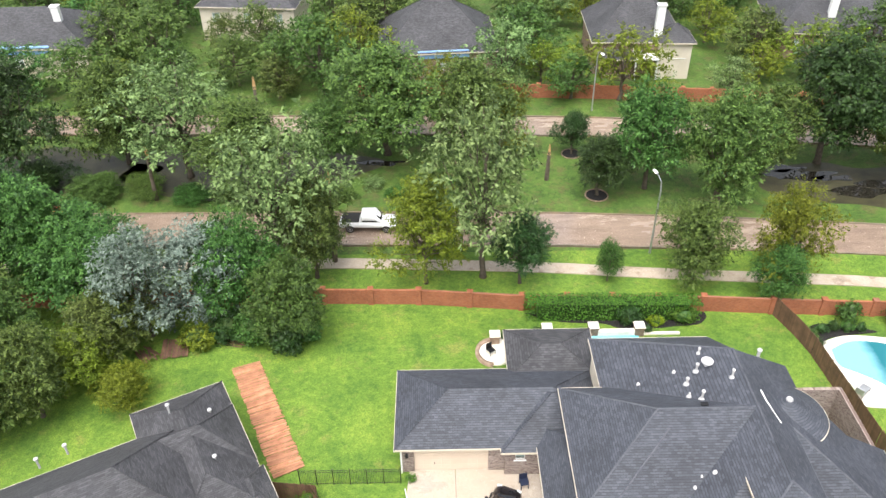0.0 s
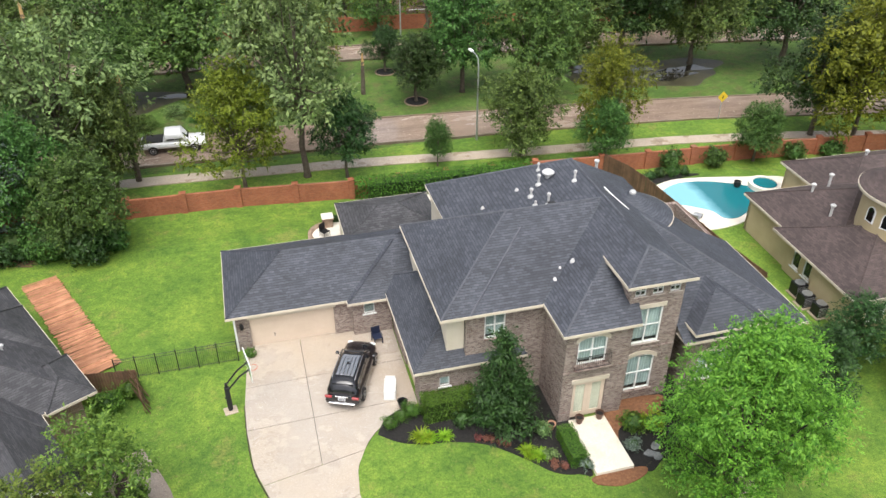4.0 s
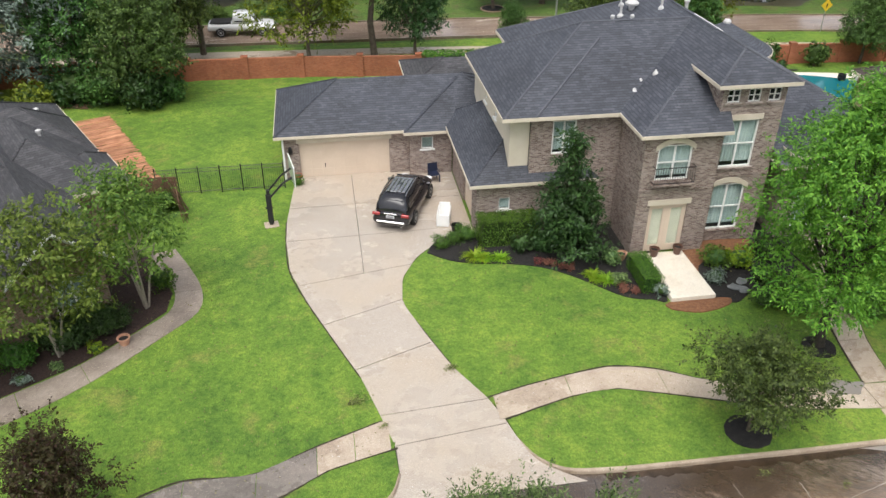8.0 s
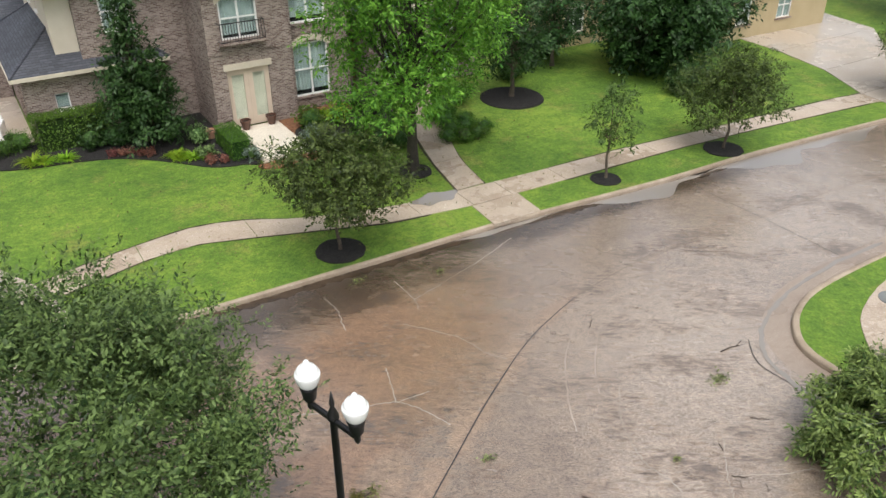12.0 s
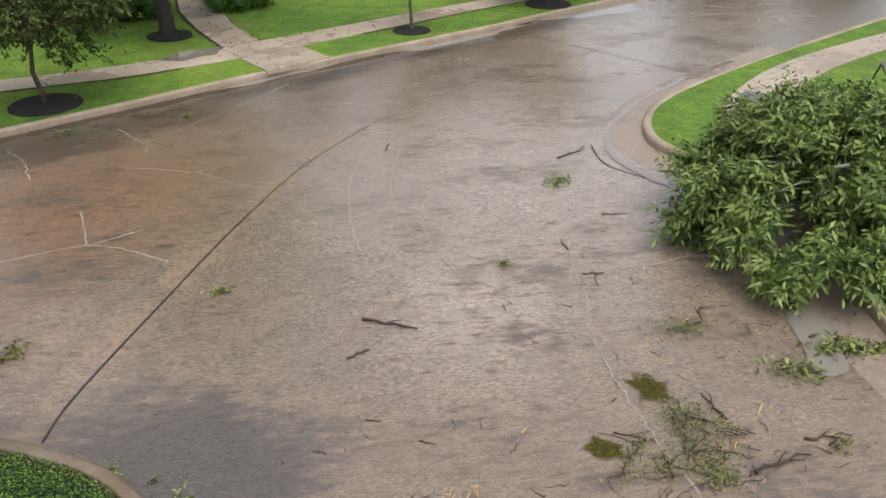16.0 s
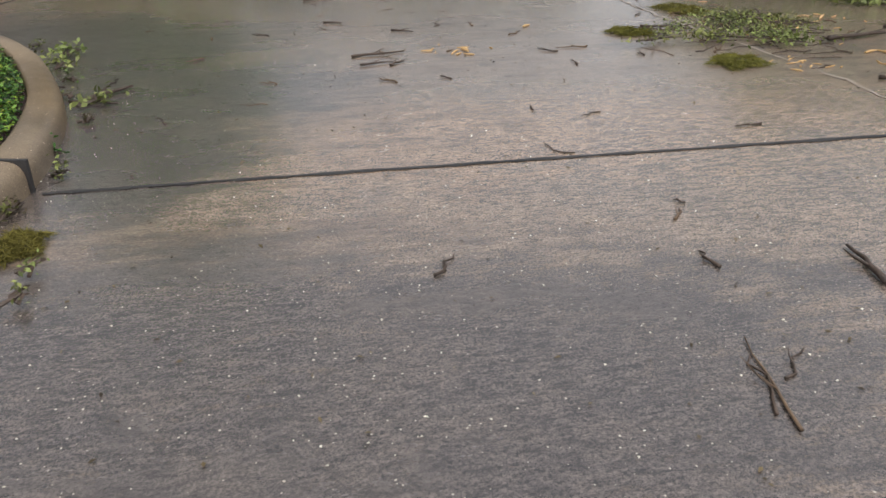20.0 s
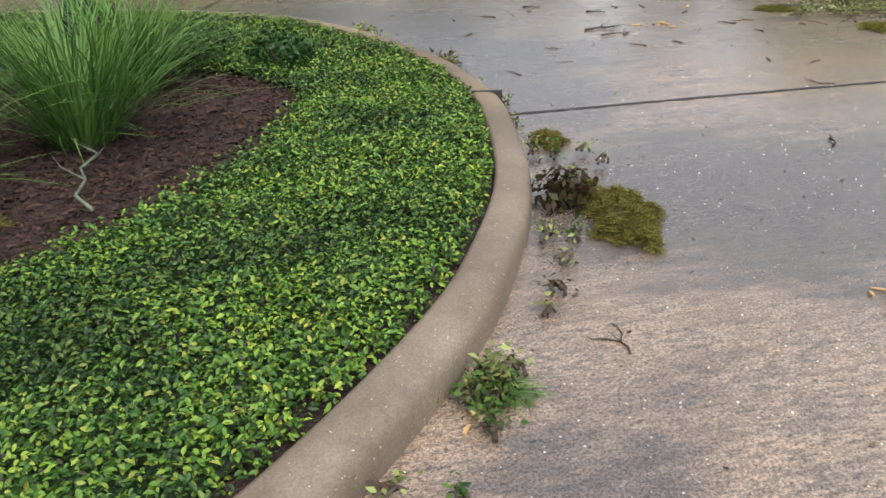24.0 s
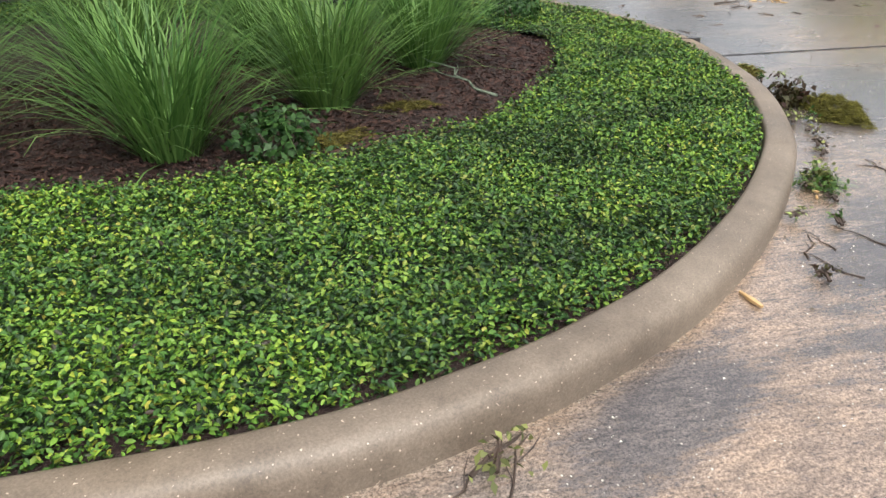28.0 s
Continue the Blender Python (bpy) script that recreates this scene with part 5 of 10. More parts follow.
def build_main_house():
    house = thing("brick_house", pose(0, 0, 0), "two-storey brown brick house with charcoal shingle hip roofs", "house")
    g = 0.30
    # Garage and its connector.
    part("garage_wall", walled(bmesh.new(), "y", 40.75, -4.95, 1.95, g, 3.15, [(-4.08, 0.86, g - 1, 2.62)]), BRICK, house)
    part("garage_wall", walled(bmesh.new(), "x", -4.95, 41.0, 47.2, g, 3.15, []), BRICK, house)
    part("garage_wall", walled(bmesh.new(), "y", 46.95, -4.7, 6, g, 3.15, []), BRICK, house)
    part("connector_wall", walled(bmesh.new(), "y", 40.35, 1.95, 4.3, g, 3.15, [(2.6, 3.25, 2.05, 2.75)]), BRICK, house)
    part("connector_wall", walled(bmesh.new(), "x", 1.95, 40.6, 40.75, g, 3.15, []), BRICK, house)
    window_unit(house, 2.6, 40.35, 2.05, 0.65, 0.7, panes=(1, 1), lower_dark=False, head=False)
    door = part("garage_door", boxed(-4.08, 0.86, 40.90, 40.96, g, 2.62), GARAGE_DOOR, house, "beige sectional garage door")
    for j in range(4):
        for i in range(8):
            part("door_panel", boxed(-4.04 + 0.61 * i, -3.48 + 0.61 * i, 40.893, 40.905, 0.50 + 0.53 * j, 1.0 + 0.53 * j, bevel=0.005), GARAGE_DOOR, door)
    part("door_handle", boxed(-2.75, -2.70, 40.84, 40.88, 1.1, 1.3), BLACK_METAL, door)
    part("door_head", boxed(-4.2, 0.98, 40.70, 40.80, 2.62, 2.86), TRIM, house, "cream board over the garage door")
    roofed(house, -5.35, 9.0, 40.35, 47.6, 3.05, 0.5, SHINGLE)
    roofed(house, 1.62, 9.0, 39.95, 47.0, 3.06, 0.5, SHINGLE)
    # Low side wing.
    part("wing_wall", walled(bmesh.new(), "y", 33.42, 4.35, 6.85, g, 3.25, [(5.45, 6.0, 1.75, 2.4)]), BRICK, house)
    part("wing_wall", walled(bmesh.new(), "x", 4.35, 33.67, 40.35, g, 3.25, [(34.6, 37.0, g - 1, 2.5)]), BRICK, house)
    window_unit(house, 5.45, 33.42, 1.75, 0.55, 0.65, panes=(1, 1), lower_dark=False, head=False)
    sd = part("side_garage_door", boxed(4.48, 4.54, 34.6, 37.0, g, 2.5), GARAGE_DOOR, house, "beige single garage door")
    for j in range(4):
        part("door_panel", boxed(4.455, 4.485, 34.7, 36.9, 0.5 + 0.5 * j, 0.92 + 0.5 * j, bevel=0.012), GARAGE_DOOR, sd)
    roofed(house, 3.95, 10.2, 33.0, 42.0, 3.2, 0.72, SHINGLE)
    # Main block.
    part("front_wall", walled(bmesh.new(), "y", 33.40, 6.85, 11.24, g, 6.6, [(7.85, 9.0, 4.55, 6.25)]), BRICK, house)
    window_unit(house, 7.85, 33.40, 4.55, 1.15, 1.7, panes=(2, 2))
    part("stucco_wall", walled(bmesh.new(), "x", 5.9, 34.0, 42.3, 3.0, 6.6, [(38.9, 39.4, 5.2, 6.1), (36.6, 37.1, 5.0, 6.0)]), STUCCO, house, "cream stucco upper wall")
    part("stucco_wall", walled(bmesh.new(), "y", 33.75, 5.9, 6.85, 3.0, 6.6, []), STUCCO, house, "cream stucco upper wall")
    for yy in (39.4, 37.1):
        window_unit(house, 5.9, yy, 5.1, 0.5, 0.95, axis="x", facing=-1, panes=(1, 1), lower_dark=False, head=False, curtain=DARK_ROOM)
    r = part("roof", faces_of([[(5.35, 32.9, 6.66), (16.2, 32.9, 6.66), (16.2, 37.9, 9.45), (10.35, 37.9, 9.45)], [(5.35, 42.3, 6.66), (5.35, 32.9, 6.66), (10.35, 37.9, 9.45)], [(16.2, 42.3, 6.66), (5.35, 42.3, 6.66), (10.35, 37.9, 9.45), (16.2, 37.9, 9.45)]]), SHINGLE, house)
    for q in ((5.32, 10.85, 32.87, 32.9), (5.32, 5.35, 32.9, 42.3), (5.32, 8.2, 42.3, 42.33)):
        part("fascia", boxed(*q, 6.5, 6.67), TRIM, r, "cream painted fascia")
    for q in ((5.35, 11.2, 32.9, 33.42), (5.35, 5.92, 33.42, 42.2)):
        part("soffit", boxed(*q, 6.51, 6.54), TRIM, r)
    for a, b in (((5.35, 32.9, 6.67), (10.35, 37.9, 9.46)), ((5.35, 42.3, 6.67), (10.35, 37.9, 9.46)), ((10.35, 37.9, 9.46), (15.9, 37.9, 9.46)), ((6.9, 32.9, 6.68), (10.9, 36.9, 8.91))):
        part("hip_cap", tube(bmesh.new(), [a, b], 0.055, 6), SHINGLE_CAP, r)
    # Rear part with its own hips.
    rr = part("rear_roof", faces_of([[(8.1, 47.1, 6.46), (8.1, 38.0, 6.46), (16.2, 38.0, 9.49), (16.2, 42.7, 9.49)], [(16.4, 47.1, 6.46), (8.1, 47.1, 6.46), (16.2, 42.7, 9.49)]]), SHINGLE, house)
    part("fascia", boxed(8.07, 8.1, 42.6, 47.1, 6.3, 6.47), TRIM, rr, "cream painted fascia")
    part("fascia", boxed(8.07, 16.4, 47.1, 47.13, 6.3, 6.47), TRIM, rr, "cream painted fascia")
    part("hip_cap", tube(bmesh.new(), [(8.1, 47.1, 6.47), (16.2, 42.7, 9.5)], 0.055, 6), SHINGLE_CAP, rr)
    part("gable_wall", faces_of([[(16.38, 47.0, g), (16.38, 42.75, g), (16.38, 42.75, 9.3), (16.38, 47.0, 6.4)]]), STUCCO, house, "cream stucco gable wall")
    part("rear_wall", walled(bmesh.new(), "y", 42.9, 16.4, 20.0, g, 7.2, []), STUCCO, house, "cream stucco rear wall")
    part("rear_wall", walled(bmesh.new(), "x", 19.75, 40.0, 42.9, g, 7.2, []), STUCCO, house, "cream stucco rear wall")
    part("rear_wall", walled(bmesh.new(), "x", 8.45, 42.3, 46.9, 3.0, 6.4, []), STUCCO, house, "cream stucco rear wall")
    part("rear_wall", walled(bmesh.new(), "y", 46.65, 8.7, 16.35, g, 6.4, []), STUCCO, house, "cream stucco rear wall")
    # Front bay.
    z0 = 0.42
    bay = part("bay_wall", walled(bmesh.new(), "y", 30.50, 11.2, 14.75, g, 6.7, [(11.85, 13.70, z0 - 1, 3.05), (11.85, 13.45, 4.32, 6.04)]), BRICK, house)
    part("bay_wall", walled(bmesh.new(), "x", 11.2, 30.75, 33.40, g, 6.7, []), BRICK, house)
    for zz in (3.75, 0.95):
        part("brick_band", boxed(11.16, 14.74, 30.46, 30.50, zz, zz + 0.16) if zz > 1 else boxed(11.16, 11.80, 30.46, 30.50, zz, zz + 0.16), BRICK, bay)
    fd = new("french_door")
    fd.parent = house
    fd.matrix_basis = pose(11.85, 30.6, z0 + 0.1)
    for u in (0, 0.925):
        part("door_leaf", walled(bmesh.new(), "y", 0.0, u, u + 0.92, 0.0, 2.5, [(u + 0.2, u + 0.72, 0.34, 2.28)], 0.05), GARAGE_DOOR, fd, "cream painted glazed door leaf")
    for u in (0.2, 1.125):
        pn = part("pane", boxed(u, u + 0.52, 0.02, 0.026, 0.34, 2.28), GLASS, fd)
        pn.visible_shadow = False
        part("curtain", boxed(u - 0.05, u + 0.57, 0.08, 0.10, 0.25, 2.35), CURTAIN_WARM, fd, "cream curtain behind the glass")
    part("lintel", boxed(-0.12, 1.97, -0.16, 0.0, 2.535, 2.80), TRIM, fd, "cream cast lintel")
    window_unit(house, 11.85, 30.50, 4.32, 1.6, 1.72, arched=True)
    bal = new("balconette")
    bal.parent = house
    bm = boxed(11.65, 13.65, 30.14, 30.5, 4.16, 4.26, bevel=0.01)
    part("slab", bm, BRICK, bal)
    for zz in (5.06, 4.31):
        part("rail", tube(bmesh.new(), [(11.70, 30.5, zz), (11.70, 30.18, zz), (13.60, 30.18, zz), (13.60, 30.5, zz)], 0.02, 6), BLACK_METAL, bal, "black wrought iron rail")
    for k in range(17):
        x = 11.74 + k * 0.1155
        part("baluster", tube(bmesh.new(), [(x, 30.18, 4.26), (x, 30.12, 4.48), (x, 30.18, 4.76), (x, 30.18, 5.06)], 0.014, 5), BLACK_METAL, bal)
    pitch = 0.527
    ez = lambda x: 9.5 - (x - 16.2) * pitch
    r = part("roof", faces_of([[(10.85, 41.0, 6.68), (10.85, 30.15, 6.68), (16.2, 35.5, 9.5), (16.2, 41.0, 9.5)], [(10.85, 30.15, 6.68), (15.05, 30.15, 6.68), (16.2, 35.5, 9.5)]]), SHINGLE, house)
    eastr = part("east_roof", faces_of([[(x, y, ez(x)) for x, y in ((25.2, 30.15), (25.2, 38.4), (22.5, 38.4), (20.2, 41.2), (20.2, 43.2), (16.2, 42.7), (16.2, 39.15), (18.15, 37.2))], [(17.7, 30.15, ez(25.2)), (25.2, 30.15, ez(25.2)), (18.15, 37.2, ez(18.15)), (17.7, 37.2, ez(18.15))]]), SHINGLE, house)
    part("hip_cap", tube(bmesh.new(), [(25.2, 30.15, ez(25.2)), (18.15, 37.2, ez(18.15))], 0.055, 6), SHINGLE_CAP, eastr)
    part("ridge_cap", tube(bmesh.new(), [(16.2, 35.5, 9.51), (16.2, 42.7, 9.51)], 0.055, 6), SHINGLE_CAP, eastr)
    part("fascia", boxed(17.8, 25.23, 30.12, 30.15, 4.6, ez(25.2) + 0.01), TRIM, eastr, "cream painted fascia")
    part("fascia", boxed(25.2, 25.23, 30.15, 38.4, 4.6, ez(25.2) + 0.01), TRIM, eastr, "cream painted fascia")
    part("soffit", boxed(17.8, 25.2, 30.15, 31.5, 4.61, 4.64), TRIM, eastr)
    part("flashing", tube(bmesh.new(), [(x, y, ez(x) + 0.03) for x, y in ((16.95, 39.5), (17.0, 38.8), (17.12, 38.0), (17.35, 37.1))], 0.05, 6), WHITE, eastr, "white curved flashing")
    part("fascia", box(box(bmesh.new(), 10.82, 15.05, 30.12, 30.15, 6.52, 6.68), 10.82, 10.85, 30.15, 33.2, 6.52, 6.68), TRIM, r, "cream painted fascia and soffit")
    part("soffit", box(box(bmesh.new(), 10.85, 15.05, 30.15, 30.5, 6.53, 6.56), 10.85, 11.2, 30.5, 33.2, 6.53, 6.56), TRIM, r)
    part("hip_cap", tube(bmesh.new(), [(10.85, 30.15, 6.69), (16.2, 35.5, 9.36)], 0.055, 6), SHINGLE_CAP, r)
    # Entry tower.
    tower = part("tower_wall", walled(bmesh.new(), "y", 31.15, 14.75, 17.75, g, 8.42, [(15.05, 16.75, 1.12, 3.55), (15.05, 16.75, 4.42, 6.75), (14.98, 15.58, 7.58, 8.18), (15.95, 16.55, 7.58, 8.18), (16.92, 17.52, 7.58, 8.18)]), BRICK, house)
    part("tower_wall", walled(bmesh.new(), "x", 14.70, 31.40, 33.4, 6.6, 8.42, []), BRICK, house)
    part("tower_wall", walled(bmesh.new(), "x", 17.55, 31.40, 36.0, g, 8.42, []), BRICK, house)
    part("tower_wall", walled(bmesh.new(), "x", 14.70, 30.75, 31.15, g, 6.7, []), BRICK, house)
    window_unit(house, 15.05, 31.15, 1.12, 1.7, 2.43, arched=True)
    window_unit(house, 15.05, 31.15, 4.42, 1.7, 2.33)
    for x in (14.98, 15.95, 16.92):
        window_unit(house, x, 31.15, 7.58, 0.6, 0.6, head=False, lower_dark=False, curtain=DARK_ROOM, sill=BRICK)
    part("brick_band", boxed(14.76, 17.75, 31.11, 31.15, 3.95, 4.12), BRICK, tower)
    tr = part("roof", faces_of([[(14.32, 30.75, 8.53), (18.15, 30.75, 8.53), (16.235, 32.665, 9.535)], [(18.15, 30.75, 8.53), (18.15, 37.25, 8.53), (16.235, 39.2, 9.535), (16.235, 32.665, 9.535)], [(14.32, 33.75, 8.53), (14.32, 30.75, 8.53), (16.235, 32.665, 9.535), (16.235, 35.65, 9.535)]]), SHINGLE, house)
    for q in ((14.29, 18.18, 30.72, 30.75), (14.29, 14.32, 30.75, 33.7)):
        part("fascia", boxed(*q, 8.37, 8.54), TRIM, tr, "cream painted fascia")
    part("fascia", boxed(18.15, 18.18, 30.75, 36.8, 8.37, 8.54), SHINGLE_CAP, tr, "shingled side edge")
    part("soffit", boxed(14.32, 18.15, 30.75, 31.2, 8.38, 8.41), TRIM, tr)
    for x in (14.32, 18.15):
        part("hip_cap", tube(bmesh.new(), [(x, 30.75, 8.54), (16.235, 32.665, 9.545)], 0.055, 6), SHINGLE_CAP, tr)
    # Single-storey entry and east wing.
    part("east_wall", walled(bmesh.new(), "y", 32.6, 17.8, 20.6, g, 5.2, [(18.6, 19.9, g - 1, 2.9)]), BRICK, house)
    part("east_wall", walled(bmesh.new(), "y", 31.5, 20.6, 25.0, g, 4.5, [(21.3, 22.2, 2.9, 4.0), (22.8, 23.7, 2.9, 4.0), (21.3, 23.7, 0.9, 2.4)]), BRICK, house)
    part("east_wall", walled(bmesh.new(), "x", 20.6, 31.75, 32.6, g, 4.5, []), BRICK, house)
    part("east_wall", walled(bmesh.new(), "x", 24.75, 31.75, 44, g, 4.5, []), BRICK, house)
    part("east_wall", walled(bmesh.new(), "y", 43.75, 17.8, 24.75, g, 4.5, []), BRICK, house)
    part("front_door", boxed(18.6, 19.9, 32.72, 32.78, g, 2.9), CEDAR_OLD, house, "dark stained front door")
    for x in (21.3, 22.8):
        window_unit(house, x, 31.5, 2.9, 0.9, 1.1, lower_dark=False)
    window_unit(house, 21.3, 31.5, 0.9, 2.4, 1.5, panes=(3, 2))
    roofed(house, 18.25, 22.6, 30.05, 35.6, 5.15, 0.527, SHINGLE)
    part("entry_wall", walled(bmesh.new(), "y", 31.0, 18.75, 22.2, g, 5.2, [(19.4, 21.5, 1.0, 3.0), (19.3, 20.0, 4.15, 4.8), (20.9, 21.6, 4.15, 4.8)]), BRICK, house)
    part("entry_wall", walled(bmesh.new(), "x", 18.75, 31.25, 32.6, g, 5.2, []), BRICK, house)
    window_unit(house, 19.4, 31.0, 1.0, 2.1, 2.0, arched=True, panes=(3, 2))
    for x in (19.3, 20.9):
        window_unit(house, x, 31.0, 4.15, 0.7, 0.65, head=False, lower_dark=False, curtain=DARK_ROOM, sill=BRICK)
    # Round stair bay with its conical roof, on the east side.
    part("round_wall", lathe(bmesh.new(), [(2.1, g), (2.1, 7.5)], 28, (18.58, 39.02)), STUCCO, house, "cream stucco round stair wall")
    part("round_roof", lathe(bmesh.new(), [(2.5, 7.42), (2.5, 7.55), (0.03, 8.86)], 40, (18.58, 39.02)), SHINGLE, house)
    part("round_fascia", lathe(bmesh.new(), [(2.52, 7.35), (2.54, 7.53), (2.3, 7.53)], 40, (18.58, 39.02)), TRIM, house)
    # Rear porch roof towards the pool.
    roofed(house, 2.6, 9.2, 46.4, 51.6, 3.2, 0.36, SHINGLE_GREY)
    for x, y in ((3.0, 51.2), (5.8, 51.2), (8.8, 51.2)):
        part("porch_post", boxed(x - 0.2, x + 0.2, y - 0.2, y + 0.2, g, 3.3, bevel=0.02), STUCCO, house)
    # Unseen plate added inside, so that no light leaks through.
    part("light_stop_plate", boxed(6.2, 17.4, 34.0, 47.6, 3.3, 3.45), DARK_ROOM, house)

    wz = lambda x: 6.46 + (x - 8.1) * 0.374
    bz = lambda x: 6.68 + (x - 10.85) * pitch
    for x, y, zz, h, r, kind in ((14.25, 43.1, wz(14.25), 0.55, 0.05, 1), (13.75, 41.7, wz(13.75), 0.75, 0.07, 1), (13.0, 40.9, wz(13.0), 0.6, 0.07, 1), (12.9, 39.9, wz(12.9), 0.45, 0.06, 0), (13.5, 39.45, wz(13.5), 0.85, 0.07, 1), (15.5, 40.5, wz(15.5), 0.75, 0.06, 1), (12.55, 42.1, wz(12.55), 0.22, 0.045, 0), (10.36, 41.9, wz(10.36), 0.25, 0.045, 0), (18.2, 43.2, 8.05, 0.95, 0.10, 1), (11.85, 34.05, bz(11.85), 0.26, 0.05, 0), (12.32, 34.57, bz(12.32), 0.28, 0.05, 0), (13.03, 34.6, bz(13.03), 0.28, 0.05, 0)):
        zz -= 0.05
        h *= 0.85
        v = new("roof_vent")
        v.parent = house
        part("pipe", tube(bmesh.new(), [(x, y, zz), (x, y, zz + h)], r, 10), PVC, v)
        part("flashing", lathe(bmesh.new(), [(r * 2.8, zz - 0.06), (r * 2.6, zz + 0.09), (r * 1.1, zz + 0.2)], 12, (x, y)), PVC, v)
        if kind:
            part("cap", lathe(bmesh.new(), [(r * 1.5, zz + h - 0.04), (r * 1.7, zz + h + 0.03), (r * 1.5, zz + h + 0.10), (0.02, zz + h + 0.14)], 12, (x, y)), PVC, v)
    dz = wz(14.45)
    part("dish_vent", lathe(bmesh.new(), [(0.16, dz - 0.1), (0.16, dz + 0.22), (0.36, dz + 0.26), (0.38, dz + 0.36), (0.25, dz + 0.46), (0.02, dz + 0.5)], 20, (14.45, 42.0)), PVC, house, "round pale roof turbine vent")
    part("slant_vent", boxed(11.2, 11.8, 39.75, 40.1, wz(11.5) - 0.05, wz(11.5) + 0.22, bevel=0.08), PVC, house)
    part("cone_cap", lathe(bmesh.new(), [(0.2, 8.70), (0.2, 8.87), (0.12, 8.95), (0.02, 8.97)], 14, (18.58, 39.02)), PVC, house)
    part("skylight_patch", boxed(13.0, 13.45, 38.25, 38.5, 9.20, 9.33, bevel=0.03), BLACK_METAL, house, "dark low roof vent")
    part("wall_lamp", lathe(bmesh.new(), [(0.05, 2.05), (0.12, 2.15), (0.10, 2.42), (0.02, 2.5)], 8, (-4.55, 40.62)), BLACK_METAL, house)
    part("downpipe", boxed(-4.98, -4.88, 40.62, 40.74, g, 3.0), WHITE, house)
    return house


build_main_house()


# ---- yard walls, fences, pools ----
def wall_line(name, line, h, thick, material, label, pier_step=4.0):
    w = thing(name, pose(0, 0, 0), label, "garden wall", kind="structure")
    for (x0, y0), (x1, y1) in zip(line, line[1:]):
        n = max(1, round(math.hypot(x1 - x0, y1 - y0) / pier_step))
        for i in range(n):
            a, b = i / n, (i + 1) / n
            p, q = Vector((x0 + (x1 - x0) * a, y0 + (y1 - y0) * a, 0)), Vector((x0 + (x1 - x0) * b, y0 + (y1 - y0) * b, 0))
            ang = math.degrees(math.atan2(q.y - p.y, q.x - p.x))
            length = (q - p).length
            m = pose(p.x, p.y, lot(p.y), 0, 0, ang)
            bm = boxed(0.23, length - 0.23, -thick / 2, thick / 2, -0.3, h, bevel=0.02)
            part("wall_panel", bm, material, w).matrix_basis = m
            bm = box(boxed(-0.23, 0.23, -0.23, 0.23, -0.3, h + 0.1), -0.26, 0.26, -0.26, 0.26, h + 0.1, h + 0.17)
            bmesh.ops.bevel(bm, geom=bm.edges[:], offset=0.012, segments=1, affect='EDGES')
            part("pier", bm, material, w).matrix_basis = m
    return w


wall_line("brick_wall", [(-62, 58.5), (-40, 59.2), (-12.2, 59.0), (-4.0, 58.7), (4.7, 57.75), (19.9, 57.2), (25.6, 56.7), (37.9, 55.8), (45.2, 54.8), (54, 53.4), (70, 49.5)], 1.55, 0.22, FENCE_BRICK, "orange brick garden wall with piers along the avenue")
wall_line("brick_wall", [(-12, 100.2), (7, 99.3), (18, 98.4), (32, 96.9), (50, 94.2)], 1.7, 0.22, FENCE_BRICK, "orange brick wall beyond the avenue")


def plank_fence(name, line, h, material, label, step=0.15):
    f = thing(name, pose(0, 0, 0), label, "fence", kind="structure")
    me = None
    bm = boxed(-step * 0.47, step * 0.47, -0.012, 0.012, 0.02, h, bevel=0.008)
    me = bpy.data.meshes.new("plank")
    bm.to_mesh(me)
    bm.free()
    me.materials.append(material)
    rng = np.random.default_rng(3)
    for (x0, y0), (x1, y1) in zip(line, line[1:]):
        d = math.hypot(x1 - x0, y1 - y0)
        ang = math.degrees(math.atan2(y1 - y0, x1 - x0))
        for i in range(int(d / step)):
            t = (i + 0.5) * step / d
            piece("plank", me, f, pose(x0 + (x1 - x0) * t, y0 + (y1 - y0) * t, lot(y0 + (y1 - y0) * t) + rng.uniform(-0.03, 0.02), 0, 0, ang + rng.uniform(-1, 1)))
        for k in range(int(d / 2.4) + 1):
            t = min(1, k * 2.4 / d)
            x, y = x0 + (x1 - x0) * t, y0 + (y1 - y0) * t
            part("post", boxed(-0.05, 0.05, 0.015, 0.115, -0.2, h - 0.05), material, f).matrix_basis = pose(x, y, lot(y), 0, 0, ang)
        for zz in (0.35, h - 0.35):
            part("rail", boxed(0, d, 0.014, 0.06, zz, zz + 0.09), material, f).matrix_basis = pose(x0, y0, lot((y0 + y1) / 2), 0, 0, ang)
    return f


plank_fence("plank_fence", [(25.7, 56.4), (26.8, 51.2), (27.6, 42.0), (28.3, 37.5)], 1.85, CEDAR_OLD, "weathered brown cedar board fence between two lots")

# The blown-down length of fence lies on the grass.
down = thing("fallen_fence", pose(-12.55, 40.75, lot(42) + 0.03, 0, 0, 115), "orange cedar fence panels blown flat on the grass", "fence")
bm = boxed(-0.066, 0.066, -1.1, 1.1, 0.0, 0.02, bevel=0.006)
plank_me = bpy.data.meshes.new("plank")
bm.to_mesh(plank_me)
bm.free()
plank_me.materials.append(CEDAR)
rng = np.random.default_rng(8)
for i in range(80):
    u = 0.1 + i * 0.143
    piece("plank", plank_me, down, pose(u, rng.uniform(-0.09, 0.09), 0.06 + rng.uniform(0, 0.03), rng.uniform(-1.5, 1.5), rng.uniform(-5, 5), rng.uniform(-2.5, 2.5)))
